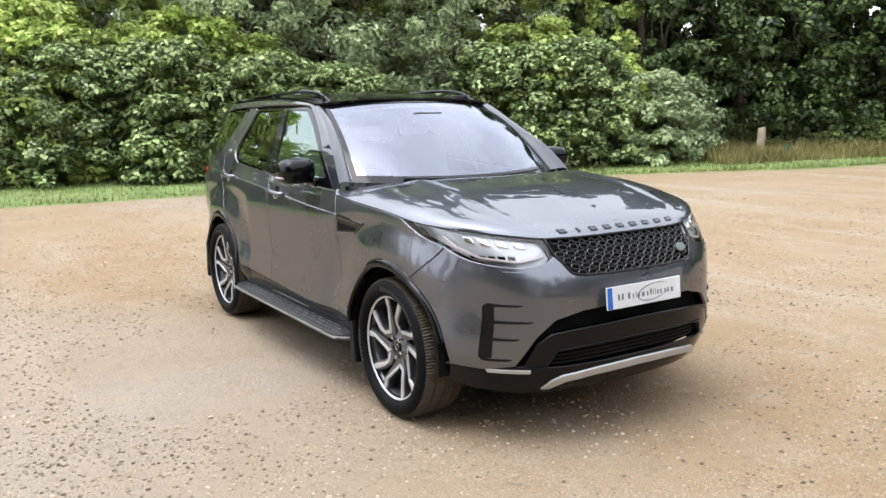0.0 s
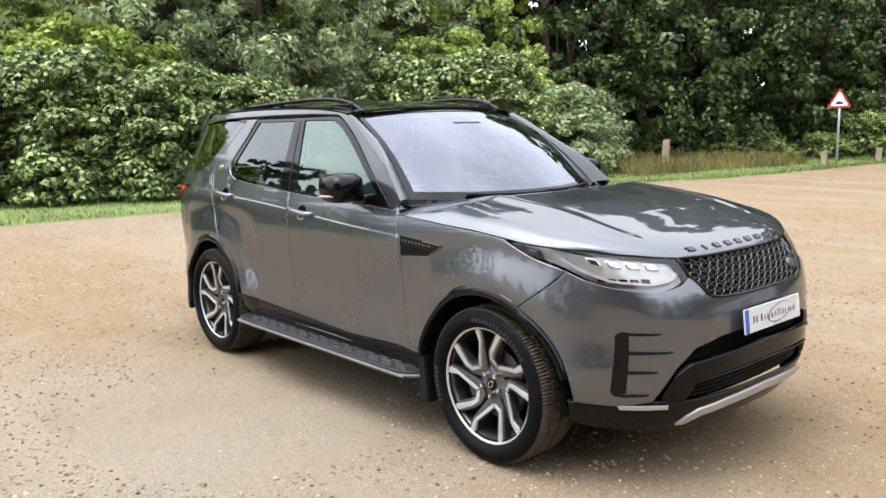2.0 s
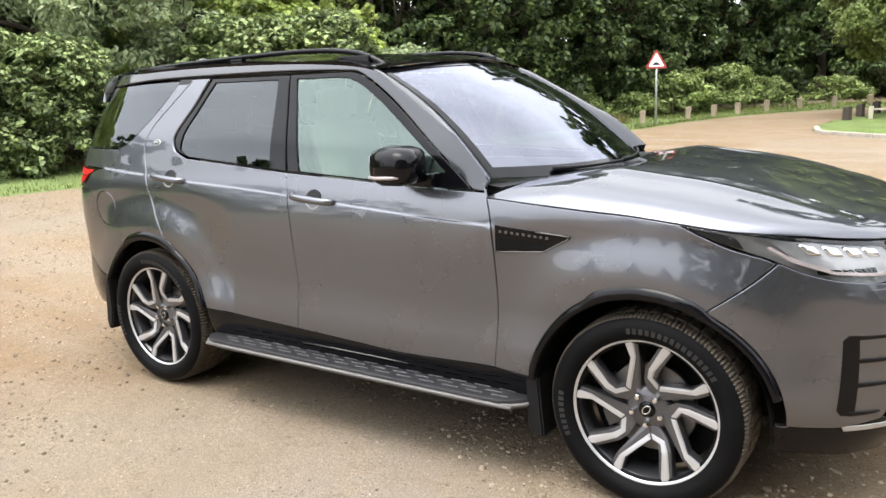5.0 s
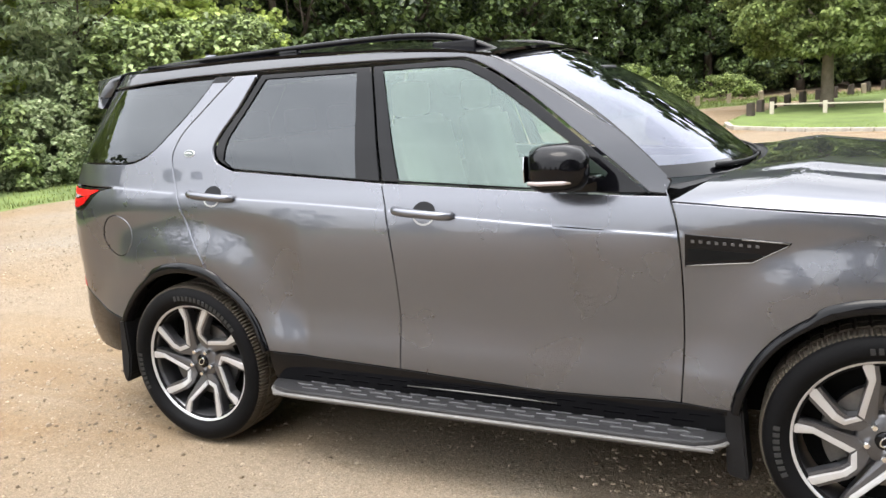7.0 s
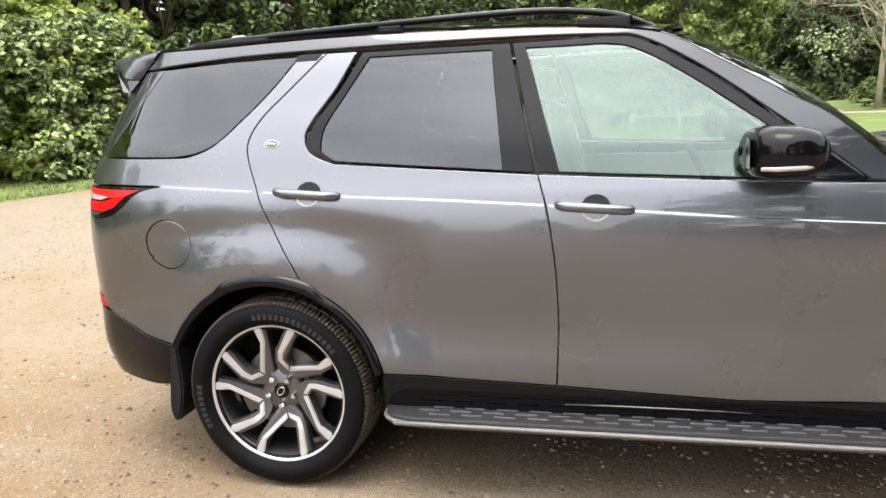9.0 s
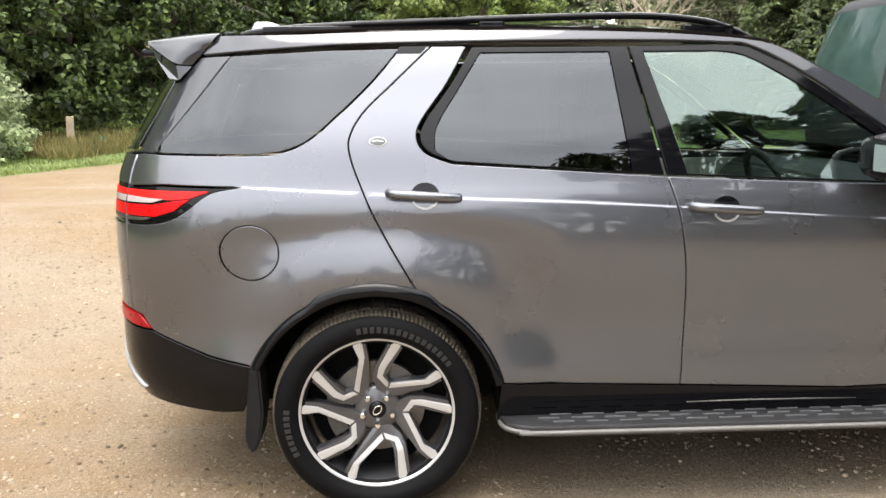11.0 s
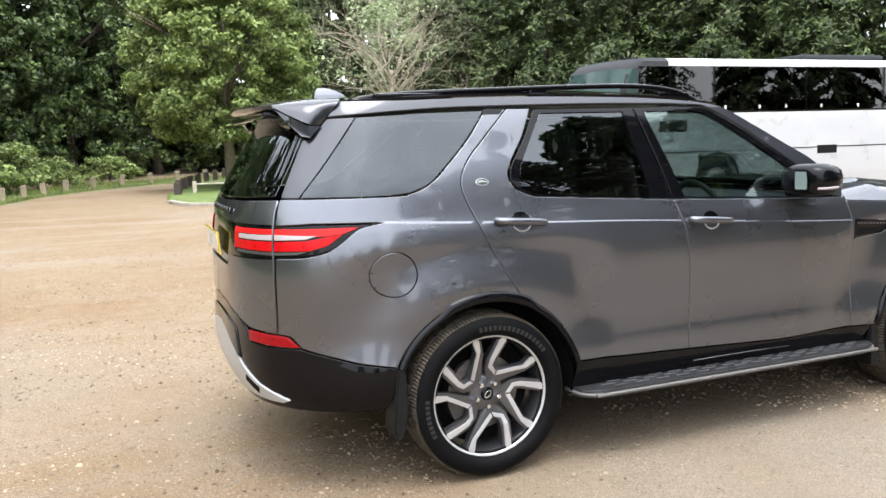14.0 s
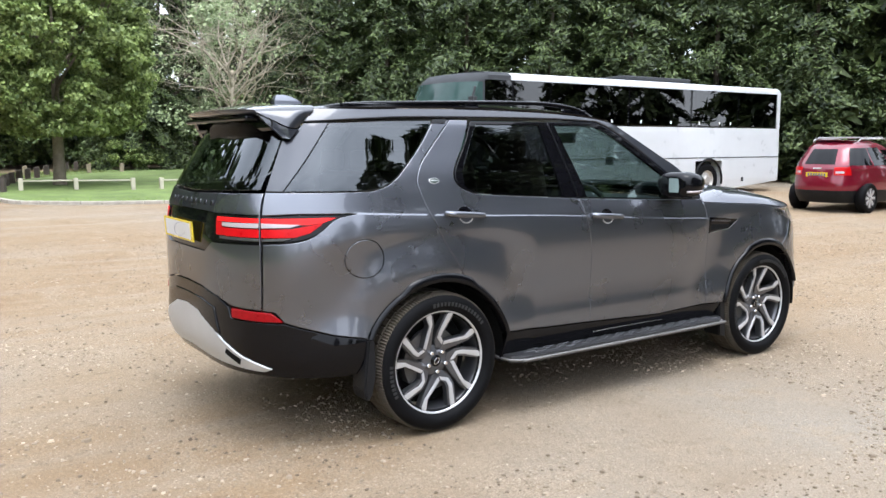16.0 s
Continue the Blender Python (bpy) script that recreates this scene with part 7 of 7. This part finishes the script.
def coach():
    """x from nose to tail, y away from the near side, z up."""
    root = thing("coach", "long white coach with black windows and a grey nose", "coach")
    root.matrix_basis = pose(6.74, 10.77, ground_z(9, 10.8) + 0.01, 0, 0, -0.55)
    long, wide, tall = 12.52, 2.5, 3.26

    def shell(name, section, x0, x1, material, label=""):
        bm = bmesh.new()
        a = [bm.verts.new((x0, y, z)) for y, z in section]
        b = [bm.verts.new((x1, y, z)) for y, z in section]
        n = len(section)
        for i in range(n):
            bm.faces.new((a[i], b[i], b[(i + 1) % n], a[(i + 1) % n]))
        bm.faces.new(a[::-1])
        bm.faces.new(b)
        bmesh.ops.recalc_face_normals(bm, faces=bm.faces)
        return part(name, bm, material, root, label)

    lower = [(0, 0.22), (-0.02, 0.5), (-0.02, 1.0), (0, 1.86), (0.01, 2.0), (wide - 0.01, 2.0), (wide, 1.86), (wide + 0.02, 0.5), (wide, 0.22)]
    roof_sec = [(0.02, 3.05), (0.03, 3.15), (0.12, 3.22), (0.4, tall), (wide - 0.4, tall), (wide - 0.12, 3.22), (wide - 0.03, 3.15), (wide - 0.02, 3.05)]
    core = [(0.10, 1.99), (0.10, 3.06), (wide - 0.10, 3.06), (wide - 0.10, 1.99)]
    for x0, x1 in ((1.15, 2.65), (3.75, 8.58), (9.76, 10.4)):
        shell("side_panel", lower, x0, x1, COACH_WHITE, "white lower side")
    for x0, x1 in ((2.65, 3.75), (8.58, 9.76)):
        shell("over_wheel_panel", [(y, max(z, 1.05)) for y, z in lower if z > 0.4], x0, x1, COACH_WHITE)
    bm = bmesh.new()
    ends = [[bm.verts.new((x, y, max(z, low))) for y, z in lower] for x, low in ((10.4, 0.22), (long, 0.40))]
    for i in range(len(lower)):
        k = (i + 1) % len(lower)
        bm.faces.new((ends[0][i], ends[1][i], ends[1][k], ends[0][k]))
    bm.faces.new(ends[0][::-1])
    bm.faces.new(ends[1])
    bmesh.ops.recalc_face_normals(bm, faces=bm.faces)
    part("tail_panel", bm, COACH_WHITE, root, "white tail with a rising skirt")
    shell("roof", roof_sec, 1.85, long, COACH_WHITE, "white roof")
    shell("cab_roof", roof_sec, 1.12, 1.85, COACH_GREY, "grey roof over the cab")
    # solid black block in place of the unlit cabin behind the glass
    shell("cabin_shade_block", core, 1.2, long - 0.1, LINER_AND_SHADE)
    shell("tail_post", [(-0.004, 1.98), (-0.004, 3.1), (wide, 3.1), (wide, 1.98)], long - 0.14, long, COACH_WHITE)
    xs = [1.02, 1.90, 3.10, 5.86, 8.36, 10.48, 12.38]
    for x0, x1 in zip(xs, xs[1:]):
        bm = bmesh.new()
        box(bm, x0 + 0.03, x1 - 0.03, 0.018, 0.05, 2.03, 3.05, 0.012)
        part("side_window", bm, COACH_GLASS, root, "dark tinted coach window")
        bm = bmesh.new()
        box(bm, x1 - 0.035, x1 + 0.035, 0.03, 0.09, 2.0, 3.06, 0.01)
        part("window_pillar", bm, BLACK_GLOSS, root)
    bm = bmesh.new()
    box(bm, 1.15, long, -0.026, -0.012, 1.125, 1.15, 0.003)
    part("side_trim", bm, COACH_GREY, root)
    # nose: rounded and raked
    bm = bmesh.new()
    rows = []
    for z, back in ((0.28, 0.12), (0.6, 0.02), (1.2, 0.0), (1.85, 0.06), (2.5, 0.26), (3.0, 0.46), (3.2, 0.70)):
        row = []
        for i in range(13):
            t = i / 12 * 2 - 1
            row.append(bm.verts.new((back + 0.45 * abs(t) ** 3.5, wide / 2 + t * (wide / 2) * (1.0 if z < 2 else 0.985), z)))
        row = [bm.verts.new((1.16, row[0].co.y, z))] + row + [bm.verts.new((1.16, row[-1].co.y, z))]
        rows.append(row)
    for p, q in zip(rows, rows[1:]):
        for i in range(len(p) - 1):
            bm.faces.new((p[i], p[i + 1], q[i + 1], q[i]))
    bm.faces.new(rows[-1])
    bmesh.ops.recalc_face_normals(bm, faces=bm.faces)
    nose_part = part("nose", bm, COACH_GREY, root, "grey rounded nose", True)
    bm = bmesh.new()
    front, n = [], 14
    for k, (z, back) in enumerate(((1.35, 0.0), (1.85, 0.055), (2.2, 0.16), (2.5, 0.255), (2.98, 0.445))):
        front.append([bm.verts.new((back + 0.45 * abs(i / n * 2 - 1) ** 3.5 - 0.012, wide / 2 + (i / n * 2 - 1) * (wide / 2 + 0.008), z)) for i in range(n + 1)])
    for p, q in zip(front, front[1:]):
        for i in range(n):
            bm.faces.new((p[i], p[i + 1], q[i + 1], q[i]))
    bmesh.ops.recalc_face_normals(bm, faces=bm.faces)
    part("windscreen", bm, SCREEN_GREEN, nose_part, "greenish coach windscreen", True)
    bm = bmesh.new()
    slab(bm, [(0.62, 2.05), (0.98, 2.05), (0.98, 2.98), (0.86, 2.98), (0.74, 2.6)], 0.01, Matrix.Translation((0, -0.012, 0)))
    part("cab_window", bm, SCREEN_GREEN, nose_part, "cab side window")
    bm = bmesh.new()
    tube(bm, [(0.75, -0.02, 2.85), (0.55, -0.28, 2.82), (0.48, -0.30, 2.6)], [0.03, 0.03, 0.025], 6)
    box(bm, 0.42, 0.54, -0.40, -0.20, 2.2, 2.62, 0.03)
    part("wing_mirror", bm, COACH_GREY, root)
    bm = bmesh.new()
    box(bm, 6.2, 8.9, 0.5, 2.0, 3.24, 3.40, 0.06)
    part("roof_unit", bm, COACH_GREY, root, "grey roof air unit")
    for x in (3.2, 9.17):
        for y, s in ((0.02, 1), (wide - 0.02, -1)):
            bm = bmesh.new()
            lathe(bm, [(0.28, 0.0), (0.40, -0.01), (0.47, 0.01), (0.49, 0.05), (0.49, 0.26), (0.30, 0.3)], 36, Matrix.Translation((x, y, 0.49)) @ Matrix.Diagonal((1, s, 1, 1)))
            tyre = part("wheel", bm, RUBBER, root, "black coach tyre with a steel hub", True)
            bm = bmesh.new()
            lathe(bm, [(0.0, -0.02), (0.10, -0.02), (0.13, 0.03), (0.22, 0.06), (0.28, 0.0)], 28, Matrix.Translation((x, y, 0.49)) @ Matrix.Diagonal((1, s, 1, 1)))
            part("hub", bm, HUB_STEEL, tyre)
        bm = bmesh.new()
        pts = [(x + 0.60 * math.cos(radians(a)), -0.022, 0.49 + 0.60 * math.sin(radians(a))) for a in range(-12, 193, 8)]
        tube(bm, pts, [0.035] * len(pts), 6)
        part("wheel_arch", bm, BLACK_PLASTIC, root, smooth=True)
        bm = bmesh.new()
        box(bm, x - 0.55, x + 0.55, 0.3, wide - 0.3, 0.4, 1.0, 0.05)
        part("axle_box", bm, LINER_AND_SHADE, root)
    for x, z, w, h in ((10.7, 0.42, 0.10, 0.12), (5.0, 1.0, 0.28, 0.20), (6.2, 0.98, 0.62, 0.20)):
        bm = bmesh.new()
        box(bm, x, x + w, -0.028, -0.01, z, z + h, 0.004)
        part("side_vent", bm, BLACK_PLASTIC, root)
    for x in (3.4, 4.4, 5.2, 6.3, 7.5, 8.7, 9.6, 10.1):
        bm = bmesh.new()
        box(bm, x, x + 0.05, 0.008, 0.018, 2.09, 2.17, 0.004)
        part("window_sticker", bm, SIGN_WHITE, root)


coach()

# ---- red car ----
RED_PAINT = car_paint("dark_red_paint", (0.15, 0.006, 0.018), 0.35, 0.3)


def red_car():
    """x ahead, rear axle at the origin, a rounded hatchback seen from behind."""
    root = thing("red_car", "dark red hatchback with roof bars", "car")
    root.matrix_basis = pose(14.15, 5.85, ground_z(14.1, 5.8), 0, 0, 2)
    wide = curve([(0.2, 0.80), (0.45, 0.87), (0.75, 0.89), (0.95, 0.87), (1.1, 0.82), (1.35, 0.70), (1.55, 0.58), (1.6, 0.45)])
    rear = curve([(0.2, -0.62), (0.4, -0.74), (0.6, -0.77), (0.85, -0.72), (1.0, -0.68), (1.2, -0.56), (1.45, -0.36), (1.6, -0.1)])
    front = curve([(0.2, 3.40), (0.5, 3.52), (0.8, 3.40), (0.95, 2.9), (1.0, 2.4), (1.2, 2.0), (1.45, 1.45), (1.6, 0.9)])

    def skin(u, z):
        # u from 0 (rear centre) round the right side to 1 (front centre) and on to 2
        a = math.pi * u
        s, c = math.sin(a), math.cos(a)
        n = 3.2
        r = (abs(s) ** n + abs(c) ** n) ** (-1 / n)
        mid, half = (front(z) + rear(z)) / 2, (front(z) - rear(z)) / 2
        return Vector((mid - half * c * r, -wide(z) * s * r, z))

    def band(name, z0, z1, material, label="", u0=0.0, u1=2.0, lift=0.0, parent=None, nz=8, nu=120):
        def f(a, b):
            u, z = u0 + (u1 - u0) * a, z0 + (z1 - z0) * b
            p = skin(u, z)
            m = Vector((1.3, 0, z))
            return p + (p - m).normalized() * lift
        return patch_grid(name, f, nu, nz, material, parent or root, 0, label)
    band("bumper", 0.22, 0.52, BLACK_PLASTIC, "black lower bumper and sills")
    body = band("body", 0.50, 0.98, RED_PAINT, "dark red body", lift=0.006)
    band("upper_body", 0.98, 1.60, RED_PAINT, nz=12)
    patch_grid("roof", lambda a, b: Vector((-0.1 + a * 1.0 + (0.12 * (1 - (2 * b - 1) ** 2)) * (2 * a - 1), 0.46 * (2 * b - 1), 1.595 + 0.03 * (1 - (2 * b - 1) ** 2))), 10, 10, RED_PAINT, root, 0.01, "red roof")
    band("rear_window", 1.08, 1.42, BLACK_GLOSS, "dark rear window", -0.13, 0.13, 0.006, nu=30)
    for s in (0, 1):
        for u0, u1, z0, z1 in ((0.22, 0.36, 1.06, 1.44), (0.37, 0.52, 1.05, 1.45), (0.53, 0.70, 1.04, 1.40)):
            band("side_window", z0, z1, BLACK_GLOSS, "dark side window", *((u0, u1) if s == 0 else (2 - u1, 2 - u0)), 0.006, nu=16)
        band("tail_lamp", 0.84, 1.02, RED_LENS, "red and clear tail lamp", *((0.13, 0.225) if s == 0 else (-0.225, -0.13)), 0.012, nu=12)
        band("lamp_lens", 0.88, 0.93, WHITE_LENS, "", *((0.14, 0.19) if s == 0 else (-0.19, -0.14)), 0.016, nu=8)
        bm = bmesh.new()
        tube(bm, [(0.0, (-0.52, 0.52)[s], 1.58), (0.1, (-0.53, 0.53)[s], 1.64), (1.2, (-0.53, 0.53)[s], 1.65), (1.4, (-0.52, 0.52)[s], 1.56)], [0.015] * 4, 6)
        part("roof_rail", bm, SATIN, root, smooth=True)
    for x in (0.3, 1.0):
        bm = bmesh.new()
        box(bm, x - 0.03, x + 0.03, -0.58, 0.58, 1.66, 1.69, 0.01)
        part("roof_bar", bm, SATIN, root, "silver cross bar")
    plate = part("rear_plate", box(bmesh.new(), -0.73, -0.715, -0.25, 0.25, 0.80, 0.90, 0.003), PLATE_YELLOW, root, "yellow rear plate with dark bars")
    for k in range(7):
        y = -0.19 + k * 0.063
        part("plate_bar", box(bmesh.new(), -0.735, -0.729, y - 0.02, y + 0.02, 0.82, 0.88), PLATE_INK, plate)
    part("plate_handle", box(bmesh.new(), -0.70, -0.67, -0.10, 0.10, 0.97, 1.0, 0.01), CHROME, root)
    bm = bmesh.new()
    tube(bm, [(-0.60, 0.02, 1.12), (-0.56, 0.2, 1.15), (-0.54, 0.33, 1.16)], [0.012, 0.01, 0.008], 5)
    part("rear_wiper", bm, BLACK_PLASTIC, root)
    for x in (0.0, 2.63):
        for s in (-1, 1):
            bm = bmesh.new()
            m = Matrix.Translation((x, 0.78 * s, 0.33)) @ Matrix.Diagonal((1, -s, 1, 1))
            lathe(bm, [(0.21, -0.09), (0.26, -0.115), (0.31, -0.11), (0.335, -0.08), (0.335, 0.09), (0.2, 0.1)], 40, m)
            tyre = part("wheel", bm, RUBBER, root, "alloy wheel with a black tyre", True)
            for k in range(8):
                a = radians(45 * k)
                bm = bmesh.new()
                slab(bm, [(-0.018, 0.04), (0.018, 0.04), (0.03, 0.215), (-0.03, 0.215)], 0.02, m @ Matrix.Translation((0, -0.098, 0)) @ pose(0, 0, 0, 0, 45 * k, 0))
                bmesh.ops.recalc_face_normals(bm, faces=bm.faces)
                part("spoke", bm, SILVER, tyre)
            bm = bmesh.new()
            lathe(bm, [(0.0, -0.07), (0.215, -0.07), (0.215, -0.105), (0.225, -0.10)], 30, m)
            part("wheel_well_disc", bm, DARK_METAL, tyre)


red_car()
